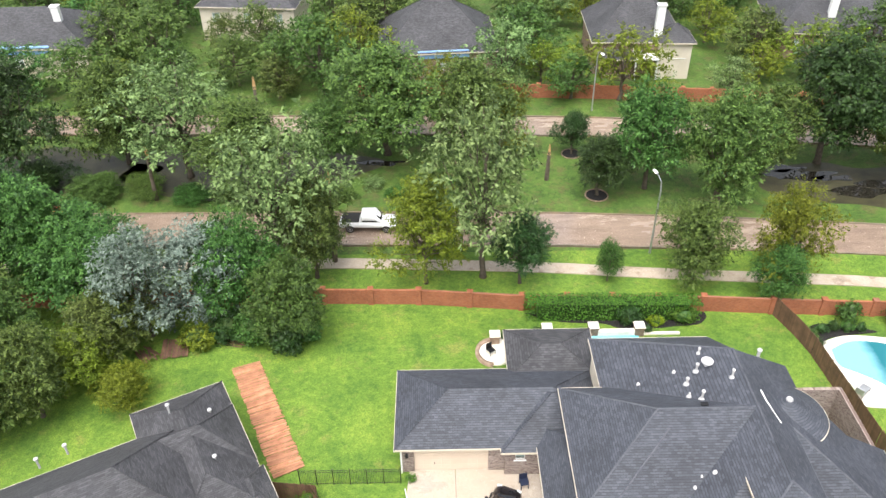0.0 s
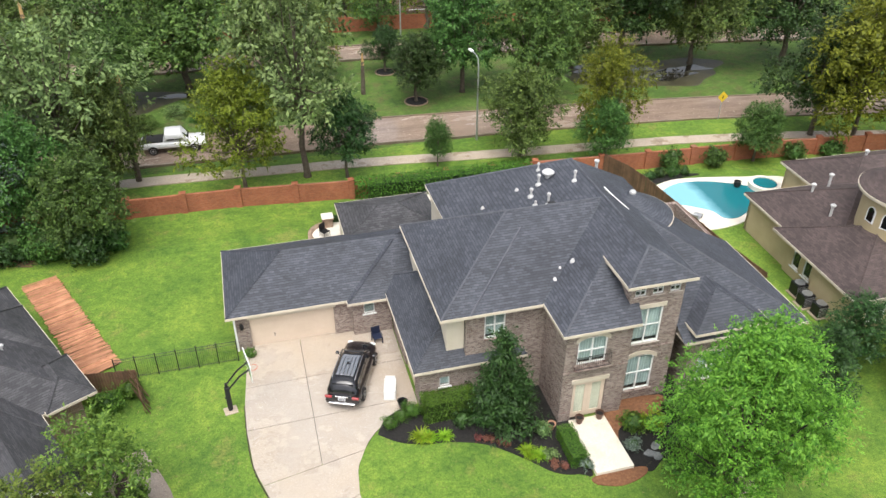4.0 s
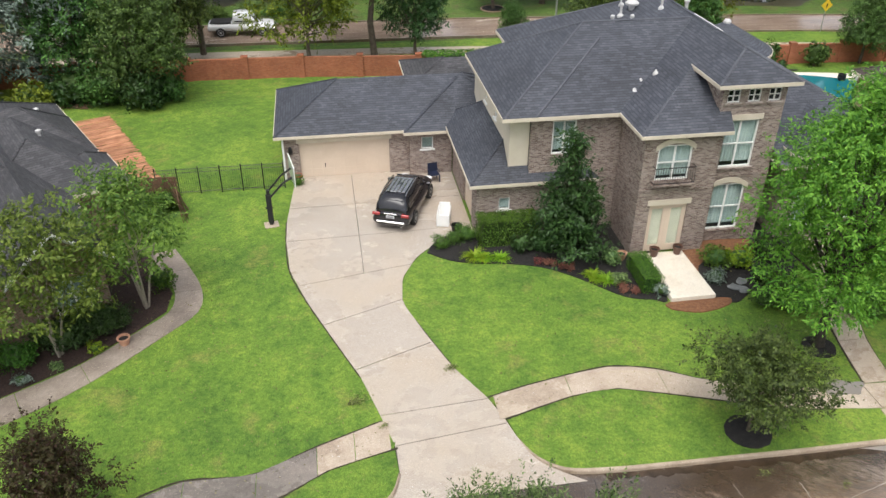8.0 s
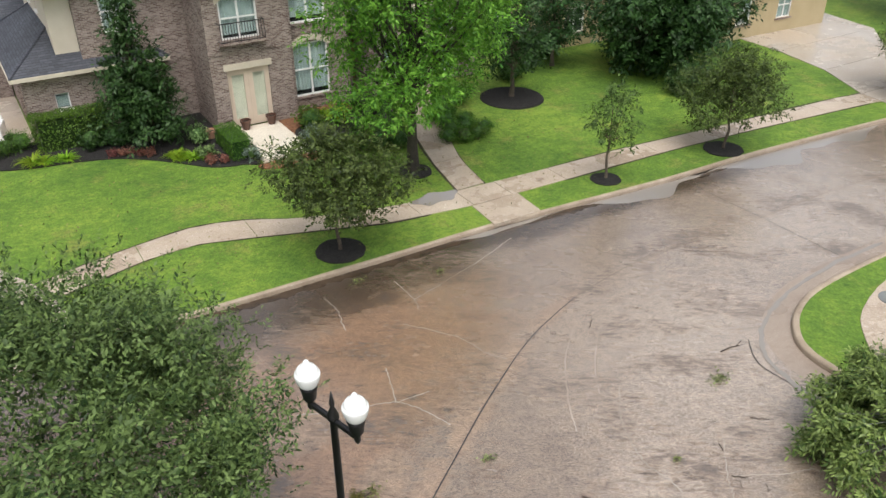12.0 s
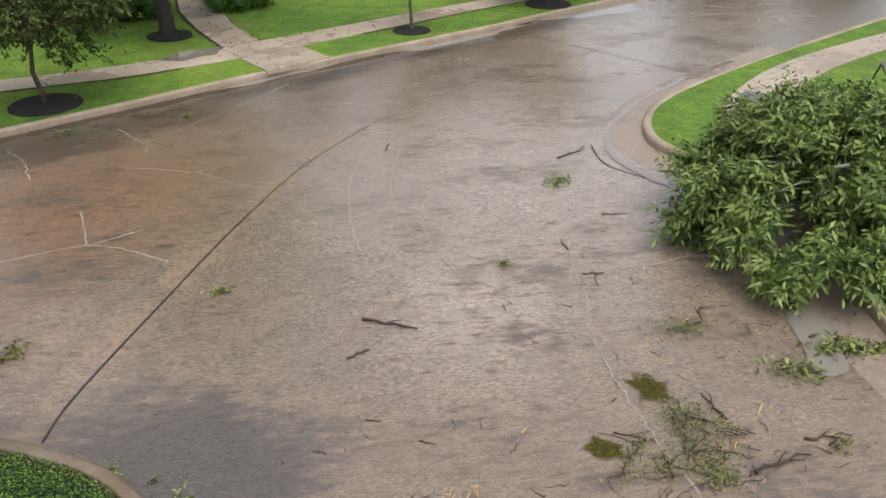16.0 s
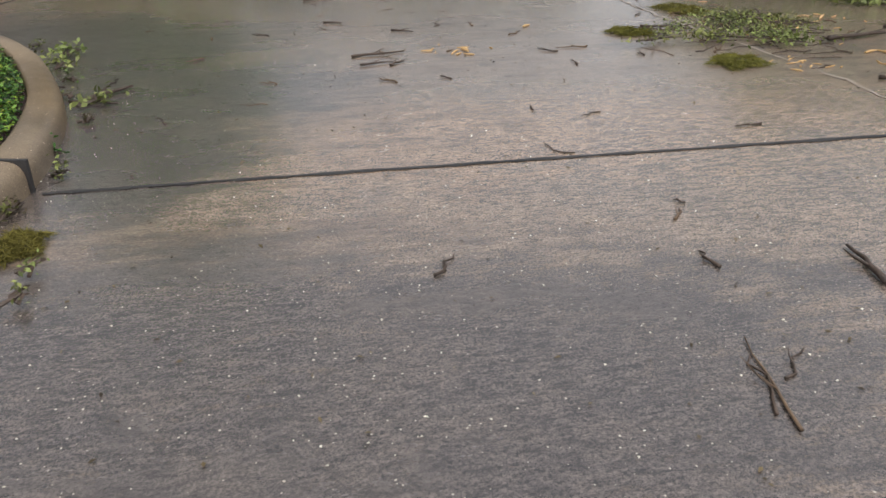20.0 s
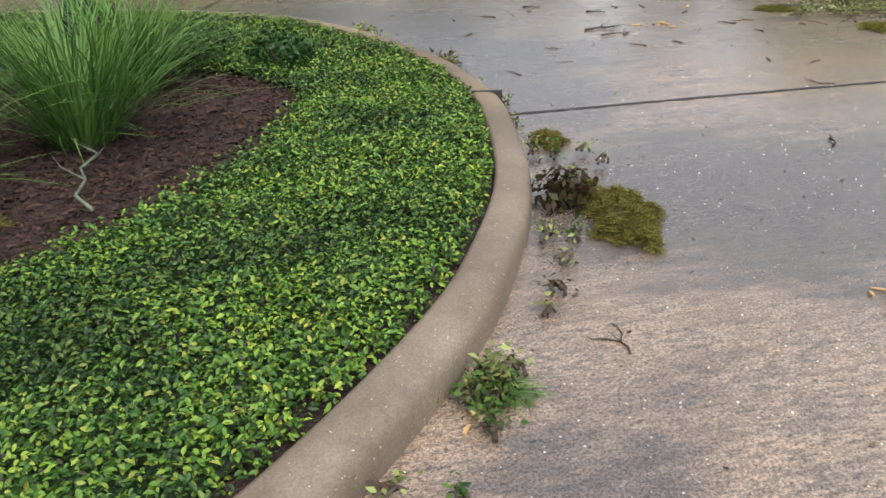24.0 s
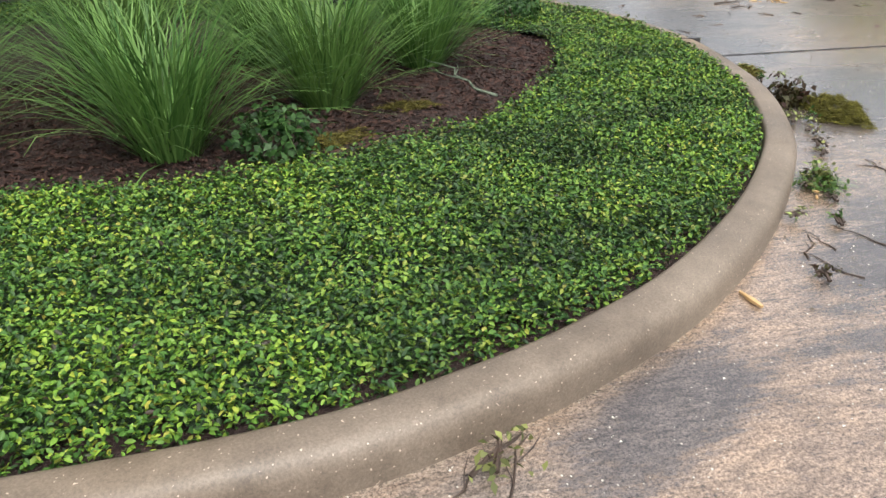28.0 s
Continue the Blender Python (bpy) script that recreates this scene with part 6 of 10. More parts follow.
for v in (-0.55, 0.0, 0.55):
    part("rail", boxed(0, 11.4, v - 0.045, v + 0.045, 0.0, 0.05), CEDAR_OLD, down)
for i in range(5):
    part("post", boxed(0.1 + i * 2.75, 0.2 + i * 2.75, -1.0, 0.95, -0.02, 0.05), CEDAR_OLD, down)
old_me = plank_me.copy()
old_me.materials[0] = CEDAR_OLD
gate = thing("broken_gate", pose(-10.2, 37.6, lot(37), 0, 0, 103), "splintered cedar fence panel leaning by the hedge", "fence")
for i in range(15):
    piece("plank", old_me, gate, pose(i * 0.14 - 1.0, 0.1 * math.sin(i), 0.85 + 0.05 * math.sin(i * 2), 78 + 8 * math.sin(i * 1.7), rng.uniform(-4, 4), rng.uniform(-3, 3)))
part("rail", boxed(-1.1, 1.1, 0.02, 0.07, 0.45, 0.54), CEDAR_OLD, gate)
part("rail", boxed(-1.1, 1.1, 0.02, 0.07, 1.25, 1.34), CEDAR_OLD, gate)
wreck = thing("fallen_fence", pose(-23.4, 53.1, lot(53) + 0.10, 0, 0, 8), "dark brown fence panel blown over in the west garden", "fence")
for i in range(15):
    piece("plank", old_me, wreck, pose(i * 0.143 - 1.0, 0.05 * math.sin(i * 3.1), 0.07 + 0.02 * (i % 3), 4 * math.sin(i), 3 * math.sin(i * 2.3), 2 * math.sin(i * 1.3)))
for v in (-0.55, 0.55):
    part("rail", boxed(-1.1, 1.15, v - 0.04, v + 0.04, -0.02, 0.04), CEDAR_OLD, wreck)
heaped = thing("fallen_fence", pose(-25.4, 52.3, lot(52) + 0.25, 0, 0, 38), "splintered dark brown fence boards heaped on the grass", "fence")
for i in range(10):
    piece("plank", old_me, heaped, pose(i * 0.13 - 0.6, 0.2 * math.sin(i * 2.1), 0.04 * (i % 4), -14 + 5 * math.sin(i), 12 * math.sin(i * 1.7), 9 * math.sin(i * 2.9)))
loose = thing("fallen_fence", pose(-18.9, 54.4, lot(54) + 0.12, 0, 0, 75), "brown fence boards lying under the trees", "fence")
for i in range(11):
    piece("plank", old_me, loose, pose(i * 0.2 - 1.0, 0.15 * math.sin(i * 2.4), 0.03 * (i % 3), 5 * math.sin(i), 6 * math.sin(i * 1.9), 7 * math.sin(i * 2.2)))
plank_fence("plank_fence", [(-13.6, 38.9), (-10.3, 38.5)], 1.7, CEDAR_OLD, "short weathered cedar fence beside the house")

iron = thing("iron_fence", pose(0, 0, 0), "black iron picket fence between lawn and back yard", "fence", kind="structure")
x0, x1 = -11.65, -4.98
yy = lambda x: 39.82
for k in range(7):
    x = x0 + (x1 - x0) * k / 6
    part("post", boxed(x - 0.03, x + 0.03, yy(x) - 0.03, yy(x) + 0.03, 0.3, lot(40) + 1.60, bevel=0.006), BLACK_METAL, iron)
for zz in (0.14, 1.28, 1.48):
    part("rail", tube(bmesh.new(), [(x, yy(x), lot(40) + zz) for x in np.linspace(x0, x1, 9)], 0.017, 4), BLACK_METAL, iron)
bm = boxed(-0.009, 0.009, -0.009, 0.009, 0.08, 1.5)
pk = bpy.data.meshes.new("picket")
bm.to_mesh(pk)
bm.free()
pk.materials.append(BLACK_METAL)
for k in range(1, 60):
    x = x0 + (x1 - x0) * k / 60
    piece("picket", pk, iron, pose(x, yy(x), lot(40)))

pool = thing("swimming_pool", pose(0, 0, 0), "blue garden pool with a raised stone wall and pillars", "pool")
part("back_wall", boxed(6.1, 14.2, 53.75, 54.15, 0.3, 0.98, bevel=0.03), POOL_RIM, pool, "pale raised stone wall")
part("back_wall", boxed(14.2, 17.2, 53.85, 54.1, 0.3, 0.62, bevel=0.03), POOL_RIM, pool)
part("coping", boxed(2.2, 13.9, 51.1, 51.5, 0.3, 0.60, bevel=0.03), POOL_RIM, pool)
part("water", boxed(5.85, 13.8, 51.5, 53.75, 0.3, 0.56), WATER_HOME, pool, "light blue rippled water")
part("shelf", boxed(2.1, 5.85, 51.5, 53.6, 0.3, 0.60, bevel=0.02), POOL_RIM, pool, "bare white stone shelf")
ring = [(2.15 + 1.62 * math.cos(a), 52.0 + 1.62 * math.sin(a)) for a in np.linspace(1.5, 4.5, 14)]
ribbon("curved_coping", ring, [(0, 0.3), (0, 0.78), (0.3, 0.78), (0.3, 0.3)], STONE, pool)
part("spa_floor", lathe(bmesh.new(), [(1.4, 0.3), (1.4, 0.58), (0.02, 0.58)], 24, (2.15, 52.0)), POOL_RIM, pool)
for x, y in ((2.15, 53.3), (6.4, 54.05), (10.15, 54.1), (13.85, 54.05)):
    pil = part("pillar", box(boxed(x - 0.36, x + 0.36, y - 0.36, y + 0.36, 0.3, 1.25, bevel=0.02), x - 0.43, x + 0.43, y - 0.43, y + 0.43, 1.25, 1.36), STONE, pool, "square rough-stone pillar")
    part("pillar_cap", boxed(x - 0.43, x + 0.43, y - 0.43, y + 0.43, 1.364, 1.42, bevel=0.02), POOL_RIM, pool)
for i, (x, y) in enumerate(((2.75, 53.75), (5.75, 54.25), (14.6, 54.2))):
    bush("shrub", x, y, lot(y), 0.42, 0.35, 0.42, LEAF_DARK, 0.09, 130, "small dark green shrub beside a stone pillar", group="shrubs by the pool", seed=880 + i)
seat = thing("patio_chair", pose(1.75, 51.9, 0.58, 0, 0, 35), "dark metal garden chair on the pool terrace", "chair")
part("seat", boxed(-0.28, 0.28, -0.28, 0.28, 0.40, 0.45, bevel=0.015), BLACK_METAL, seat)
part("backrest", boxed(-0.28, 0.28, 0.24, 0.30, 0.45, 0.98, bevel=0.02), BLACK_METAL, seat)
for x, y in ((-0.25, -0.25), (0.25, -0.25), (-0.25, 0.27), (0.25, 0.27)):
    part("leg", tube(bmesh.new(), [(x, y, 0), (x, y, 0.42)], 0.02, 6), BLACK_METAL, seat)

coping = smooth_line([(28.3, 52.6), (31.0, 53.3), (36.4, 52.3), (39.8, 51.2), (38.6, 48.2), (35.5, 47.2), (31.4, 45.7), (28.4, 45.9), (28.6, 47.6), (27.8, 50.0), (28.3, 52.6)], 5)[:-1]
sheet("pool_terrace", coping, lambda x, y: lot(y) + 0.06, POOL_RIM, "white stone terrace round the neighbouring pool", "terrace")
np_line = smooth_line([(28.6, 51.7), (30.6, 52.6), (33.5, 52.1), (36.3, 50.2), (35.2, 48.4), (32.6, 46.7), (31.3, 46.8), (30.9, 48.0), (29.6, 49.1), (28.5, 50.0), (28.6, 51.7)], 5)[:-1]
npool = thing("swimming_pool", pose(0, 0, 0), "turquoise kidney-shaped pool on a white terrace", "pool")
wat = sheet("water", np_line, lambda x, y: lot(y) + 0.09, WATER, "clear turquoise water", "water", skirt=0.05)
wat.parent = npool
del wat["category"], wat["kind"]
pool_bed = smooth_line([(26.9, 53.2), (28.6, 54.9), (31.5, 54.4), (33.2, 53.7), (31.0, 53.4), (28.6, 52.8), (27.7, 50.6), (26.9, 51.0), (26.9, 53.2)], 4)[:-1]
sheet("pool_flower_bed", pool_bed, lambda x, y: lot(y) + 0.045, MULCH, "dark planted bed round the end of the pool terrace", "flower bed")
for i, (x, y, r) in enumerate(((27.5, 52.0, 0.45), (27.6, 53.2, 0.55), (28.6, 53.9, 0.55), (29.7, 54.1, 0.5), (30.8, 54.0, 0.5), (31.8, 53.9, 0.4))):
    bush("shrub", x, y, lot(y), r, r, 0.5, (LEAF_DARK, LEAF_GREEN, LEAF_DARK)[i % 3], 0.10, 110, "low green shrub in the bed beside the pool terrace", group="shrubs by the neighbouring pool", seed=860 + i)
jar = thing("plant_pot", pose(34.9, 50.9, lot(51) + 0.06), "dark glazed plant pot on the pool terrace", "pot")
part("pot", lathe(bmesh.new(), [(0.18, 0), (0.30, 0.25), (0.27, 0.45), (0.30, 0.5), (0.24, 0.5), (0.2, 0.4), (0.02, 0.38)], 18), BLACK_METAL, jar)
lounger = thing("sun_lounger", pose(28.75, 46.9, lot(47) + 0.06, 0, 0, 130), "grey garden lounger at the edge of the pool terrace", "lounger")
part("mattress", boxed(-0.33, 0.33, -0.95, 0.35, 0.28, 0.36, bevel=0.03), GALV, lounger)
part("backrest", boxed(-0.33, 0.33, 0.32, 0.40, 0.30, 0.86, bevel=0.03), GALV, lounger)
for x, y in ((-0.28, -0.85), (0.28, -0.85), (-0.28, 0.3), (0.28, 0.3)):
    part("leg", boxed(x - 0.02, x + 0.02, y - 0.02, y + 0.02, 0, 0.29), BLACK_METAL, lounger)
spa = new("spa")
spa.parent = npool
part("rim", lathe(bmesh.new(), [(1.25, 0.4), (1.25, 0.95), (0.95, 0.95), (0.95, 0.85), (0.93, 0.8), (0.01, 0.8)], 28, (37.0, 50.3)), POOL_RIM, spa)
part("spa_water", lathe(bmesh.new(), [(0.94, 0.80), (0.94, 0.88), (0.01, 0.88)], 28, (37.0, 50.3)), WATER, spa)


# ---- neighbouring houses ----
def far_house(x, y, rot, w, d, h, slope, wall, roof, label, gable=None, chimney=None, windows=3, wing=None, tarp=False):
    e = thing("house", pose(x, y, 0, 0, 0, rot), label, "house")
    for q in (("y", -d / 2, -w / 2, w / 2), ("y", d / 2 - 0.25, -w / 2, w / 2), ("x", -w / 2, -d / 2 + 0.25, d / 2 - 0.25), ("x", w / 2 - 0.25, -d / 2 + 0.25, d / 2 - 0.25)):
        holes = [(-w / 2 + (k + 0.5) * w / windows - 0.6, -w / 2 + (k + 0.5) * w / windows + 0.6, h - 2.3, h - 0.8) for k in range(windows)] if q[0] == "y" and q[1] < 0 else []
        part("wall", walled(bmesh.new(), *q, 0.0, h + 0.1, holes), wall, e)
    for k in range(windows):
        window_unit(e, -w / 2 + (k + 0.5) * w / windows - 0.6, -d / 2, h - 2.3, 1.2, 1.5, head=False)
    roofed(e, -w / 2 - 0.45, w / 2 + 0.45, -d / 2 - 0.45, d / 2 + 0.45, h, slope, roof)
    if wing:
        wx, wy, ww, wd, wh = wing
        part("wall", boxed(wx - ww / 2, wx + ww / 2, wy - wd / 2, wy + wd / 2, 0, wh + 0.1), wall, e)
        roofed(e, wx - ww / 2 - 0.4, wx + ww / 2 + 0.4, wy - wd / 2 - 0.4, wy + wd / 2 + 0.4, wh, slope, roof)
    if chimney:
        cx, cy, ch = chimney
        part("chimney", box(boxed(cx - 0.5, cx + 0.5, cy - 0.4, cy + 0.4, h, ch, bevel=0.02), cx - 0.6, cx + 0.6, cy - 0.5, cy + 0.5, ch, ch + 0.15), WHITE, e, "white rendered chimney")
    if tarp:
        part("tarpaulin", boxed(-w * 0.2, w * 0.25, -d / 2 - 0.3, -d / 2 + 0.6, h - 0.6, h + 0.45, bevel=0.05), BLUE_TARP, e, "blue storm tarpaulin")
    return e


grey = far_house(24.6, 111.2, -2, 11.5, 11, 4.4, 0.95, BRICK_N, SHINGLE_GREY, "steep grey-roofed house with a white chimney and cream wing", chimney=(2.4, -5.2, 9.2))
part("wing_wall", boxed(2.6, 6.6, -7.2, -5.0, 0.0, 4.9), STUCCO, grey, "cream rendered two-storey wing")
roofed(grey, 2.2, 7.0, -7.6, -3.0, 4.9, 0.8, SHINGLE_GREY)
for x in (3.6, 4.4, 5.2):
    window_unit(grey, x, -7.2, 2.9, 0.7, 1.5, head=False)
part("room_wall", boxed(-4.6, -0.8, -7.0, -5.4, 0.0, 2.6), BRICK_N, grey, "brick garden room")
roofed(grey, -5.0, -0.4, -7.4, -5.0, 2.6, 0.8, SHINGLE_GREY)
for x in (-4.2, -3.1, -2.0):
    window_unit(grey, x, -7.0, 0.5, 0.9, 1.7, head=False)
part("porch_roof", boxed(-0.6, 2.6, -7.6, -5.4, 2.7, 2.85, bevel=0.02), WHITE, grey, "white flat porch roof")
for x in (-0.4, 2.4):
    part("porch_post", boxed(x - 0.1, x + 0.1, -7.5, -7.3, 0, 2.7), WHITE, grey)
far_house(-2.0, 111.0, 4, 15, 12, 3.6, 0.8, BRICK_N, SHINGLE_GREY, "grey-roofed house with a blue tarpaulin at its eave", chimney=(1, 1, 10), tarp=True)
far_house(-58, 113, 2, 18, 12, 4.2, 0.55, STUCCO, SHINGLE_GREY, "low grey-roofed house with a tarpaulin far behind the woods", chimney=(5, -2, 8.5), tarp=True)
far_house(-29, 125, -6, 14, 11, 5.0, 0.6, STUCCO, SHINGLE_GREY, "grey-roofed house far behind the woods")
far_house(54, 114.5, -8, 18, 12, 3.8, 0.75, BRICK_N, SHINGLE_GREY, "grey-roofed house with a tall white chimney", chimney=(-2, -4, 10.5))
far_house(82, 118, -14, 16, 12, 3.8, 0.7, BRICK_N, SHINGLE_BROWN, "brown-roofed house at the edge of the view")

west = thing("grey_roofed_house", pose(-12.7, 37.0, 0.25, 0, 0, 28), "one-storey house with a weathered grey shingle roof", "house")
for q, holes in ((("y", -0.6 + 0.0, -2.6, -0.4), []), (("x", -0.65, -0.35, 10.2), [(3.0, 4.0, 1.0, 2.3)]), (("y", 10.2, -6.0, -0.65), []), (("y", 7.8, -23, -6.0), []), (("x", -6.2, 7.8, 10.2), []), (("y", -7.0, -9.5, -2.9), [(-5.0, -3.4, 0.9, 2.4)]), (("x", -3.15, -6.75, -0.6), [])):
    part("wall", walled(bmesh.new(), *q, -0.2, 3.0, holes), BRICK_N, west)
window_unit(west, -5.0, -7.0, 0.9, 1.6, 1.5, head=False)
window_unit(west, -0.4, 3.0, 1.0, 1.0, 1.3, axis="x", facing=1, head=False)
roofed(west, -6.4, 0.0, -1.2, 11.0, 2.95, 0.58, SHINGLE_GREY)
roofed(west, -9.5, 0.03, 3.0, 8.4, 2.98, 0.78, SHINGLE_GREY)
roofed(west, -2.2, 0.25, -1.4, 2.4, 2.99, 0.7, SHINGLE_GREY)
roofed(west, -24.0, -2.4, -2.5, 8.6, 2.95, 0.75, SHINGLE_GREY)


def gable_roof(bm, x0, x1, y0, y1, z, slope):
    xm, t = (x0 + x1) / 2, 0.16
    zr = z + (x1 - x0) / 2 * slope
    v = [bm.verts.new(p) for p in ((x0, y0, z), (xm, y0, zr), (x1, y0, z), (x0, y1, z), (xm, y1, zr), (x1, y1, z), (x0, y0, z + t), (xm, y0, zr + t), (x1, y0, z + t), (x0, y1, z + t), (xm, y1, zr + t), (x1, y1, z + t))]
    for f in ((6, 7, 10, 9), (7, 8, 11, 10), (0, 3, 4, 1), (1, 4, 5, 2), (0, 1, 7, 6), (1, 2, 8, 7), (3, 9, 10, 4), (4, 10, 11, 5), (0, 6, 9, 3), (2, 5, 11, 8)):
        bm.faces.new([v[i] for i in f])
    bmesh.ops.recalc_face_normals(bm, faces=bm.faces)
    return bm


def gable_end(bm, x0, x1, y, z, slope, t=0.2):
    xm = (x0 + x1) / 2
    zr = z + (x1 - x0) / 2 * slope
    for a in (0, t):
        bm.verts.new((x0, y + a, z))
        bm.verts.new((x1, y + a, z))
        bm.verts.new((xm, y + a, zr))
    bm.verts.ensure_lookup_table()
    v = bm.verts
    for f in ((0, 1, 2), (3, 5, 4), (0, 3, 4, 1), (1, 4, 5, 2), (2, 5, 3, 0)):
        bm.faces.new([v[i] for i in f])
    return bm


for gx0, gx1, gy0 in ((-6.6, -2.5, -7.4), (-12.5, -7.0, -6.2)):
    part("gable_roof", gable_roof(bmesh.new(), gx0, gx1, gy0, 1.0, 2.95, 0.85), SHINGLE_GREY, west)
    part("gable", gable_end(bmesh.new(), gx0 + 0.3, gx1 - 0.3, gy0 + 0.35, 2.95, 0.85), BRICK_N, west)
    xm = (gx0 + gx1) / 2
    for sx in (gx0, gx1):
        part("bargeboard", tube(bmesh.new(), [(sx, gy0 - 0.02, 2.98), (xm, gy0 - 0.02, 2.98 + (gx1 - gx0) / 2 * 0.85)], 0.09, 4), WHITE, west, "white painted bargeboard")
for x, y, z in ((-2.0, 5.5, 4.2), (-2.4, 3.2, 4.4), (-1.6, 7.6, 3.9), (-4.0, 8.4, 4.9), (-10.5, 9.0, 4.1), (-12.2, 8.6, 4.2)):
    v = new("roof_vent")
    v.parent = west
    part("pipe", tube(bmesh.new(), [(x, y, z - 0.5), (x, y, z + 0.35)], 0.07, 8), PVC, v)
    part("cap", lathe(bmesh.new(), [(0.14, z + 0.3), (0.15, z + 0.4), (0.02, z + 0.46)], 10, (x, y)), PVC, v)

east = thing("yellow_house", pose(30.9, 45.6, 0.3, 0, 0, -2), "yellow stucco house with brown shingle roofs and a turret", "house")
for q, holes in ((("x", 1.0, -5.6, -0.3), []), (("x", 0.75, -9.0, -5.6), [(-8.3, -7.55, 1.0, 2.5), (-7.1, -6.35, 1.0, 2.5)]), (("x", 0.3, -12.6, -9.0), []), (("y", -12.85, 0.3, 9.0), [(1.4, 2.8, 0.9, 2.3)]), (("y", -0.55, 1.0, 18.0), []), (("x", 6.2, -0.5, 3.2), []), (("y", 3.0, 6.2, 20.0), []), (("y", -16.5, 9.0, 19.0), [(11.0, 12.2, 0.9, 2.4), (14.5, 15.7, 0.9, 2.4)]), (("x", 9.0, -16.5, -12.85), [])):
    part("wall", walled(bmesh.new(), *q, -0.2, 3.0, holes), STUCCO_Y, east)
for yy_ in (-7.55, -6.35):
    window_unit(east, 0.75, yy_, 1.0, 0.75, 1.5, axis="x", facing=-1, panes=(1, 1), head=False, lower_dark=False, curtain=DARK_ROOM)
window_unit(east, 1.4, -12.85, 0.9, 1.4, 1.4, arched=True, lower_dark=False, curtain=DARK_ROOM)
for xx in (11.0, 14.5):
    window_unit(east, xx, -16.5, 0.9, 1.2, 1.5, arched=True, lower_dark=False)
roofed(east, 0.55, 18.5, -10.0, -0.1, 2.95, 0.5, SHINGLE_BROWN)
roofed(east, 0.35, 9.0, -9.35, -5.3, 2.96, 0.5, SHINGLE_BROWN)
roofed(east, -0.1, 14.0, -13.25, -4.8, 2.94, 0.5, SHINGLE_BROWN)
roofed(east, 5.8, 20.5, -4.0, 3.5, 3.1, 0.5, SHINGLE_BROWN)
roofed(east, 8.6, 19.5, -16.9, -6.0, 2.95, 0.55, SHINGLE_BROWN)
tur = new("turret")
tur.parent = east
part("round_wall", lathe(bmesh.new(), [(2.5, 3.0), (2.5, 7.4)], 36, (5.9, -8.6)), STUCCO_Y, tur)
part("round_roof", lathe(bmesh.new(), [(2.95, 7.25), (2.95, 7.4), (0.03, 9.0)], 36, (5.9, -8.6)), SHINGLE_BROWN, tur)
part("round_fascia", lathe(bmesh.new(), [(2.97, 7.15), (3.0, 7.35), (2.8, 7.35)], 36, (5.9, -8.6)), TRIM, tur)
for k in range(7):
    a = math.pi * (1.02 + 0.14 * k)
    m = Matrix.Translation((5.9 + 2.5 * math.cos(a), -8.6 + 2.5 * math.sin(a), 5.45)) @ Matrix.Rotation(a + math.pi / 2, 4, 'Z')
    bm = bmesh.new()
    pts = [(-0.32, 0.0), (0.32, 0.0)] + [(0.32 * math.cos(b), 0.75 + 0.32 * math.sin(b)) for b in np.linspace(0, math.pi, 9)]
    vs = [[bm.verts.new((u, o, w_)) for u, w_ in pts] for o in (-0.04, 0.05)]
    bm.faces.new(vs[0])
    bm.faces.new(vs[1][::-1])
    for i in range(len(pts)):
        bm.faces.new((vs[0][i], vs[1][i], vs[1][(i + 1) % len(pts)], vs[0][(i + 1) % len(pts)]))
    bmesh.ops.recalc_face_normals(bm, faces=bm.faces)
    wf = part("window_frame", bm, WHITE, tur, "white arched window surround")
    wf.matrix_basis = m
    bm = bmesh.new()
    vs = [bm.verts.new((u * 0.75, -0.047, 0.08 + w_ * 0.88)) for u, w_ in pts]
    bm.faces.new(vs)
    bmesh.ops.recalc_face_normals(bm, faces=bm.faces)
    pn = part("pane", bm, CAR_GLASS, tur, "dark glass")
    pn.matrix_basis = m
for x, y in ((3.5, -3.2), (5.6, -2.2), (4.2, -8.0), (3.0, -6.0), (10.5, 0.5)):
    v = new("roof_vent")
    v.parent = east
    part("pipe", tube(bmesh.new(), [(x, y, 3.6), (x, y, 5.1)], 0.09, 8), PVC, v)
    part("cap", lathe(bmesh.new(), [(0.17, 5.05), (0.18, 5.15), (0.02, 5.25)], 10, (x, y)), PVC, v)


def air_conditioner(x, y):
    e = thing("air_conditioner", pose(x, y, lot(y)), "dark grey outdoor air conditioning unit beside the house", "air conditioner", "units beside the yellow house")
    part("pad", boxed(-0.5, 0.5, -0.5, 0.5, 0, 0.08, bevel=0.01), WALKWAY, e)
    part("casing", boxed(-0.4, 0.4, -0.4, 0.4, 0.08, 0.95, bevel=0.05), BLACK_METAL, e)
    part("fan_grille", lathe(bmesh.new(), [(0.33, 0.951), (0.33, 0.99), (0.28, 0.995), (0.05, 0.985)], 20), GALV, e)
    for k in range(6):
        part("louvre", boxed(-0.41, 0.41, -0.412, -0.40, 0.2 + 0.12 * k, 0.24 + 0.12 * k), GALV, e)
    return e


ac = air_conditioner(30.65, 37.15)
copy_thing(ac, pose(30.35, 36.0, lot(36.0)))
copy_thing(ac, pose(30.6, 34.9, lot(34.9)))


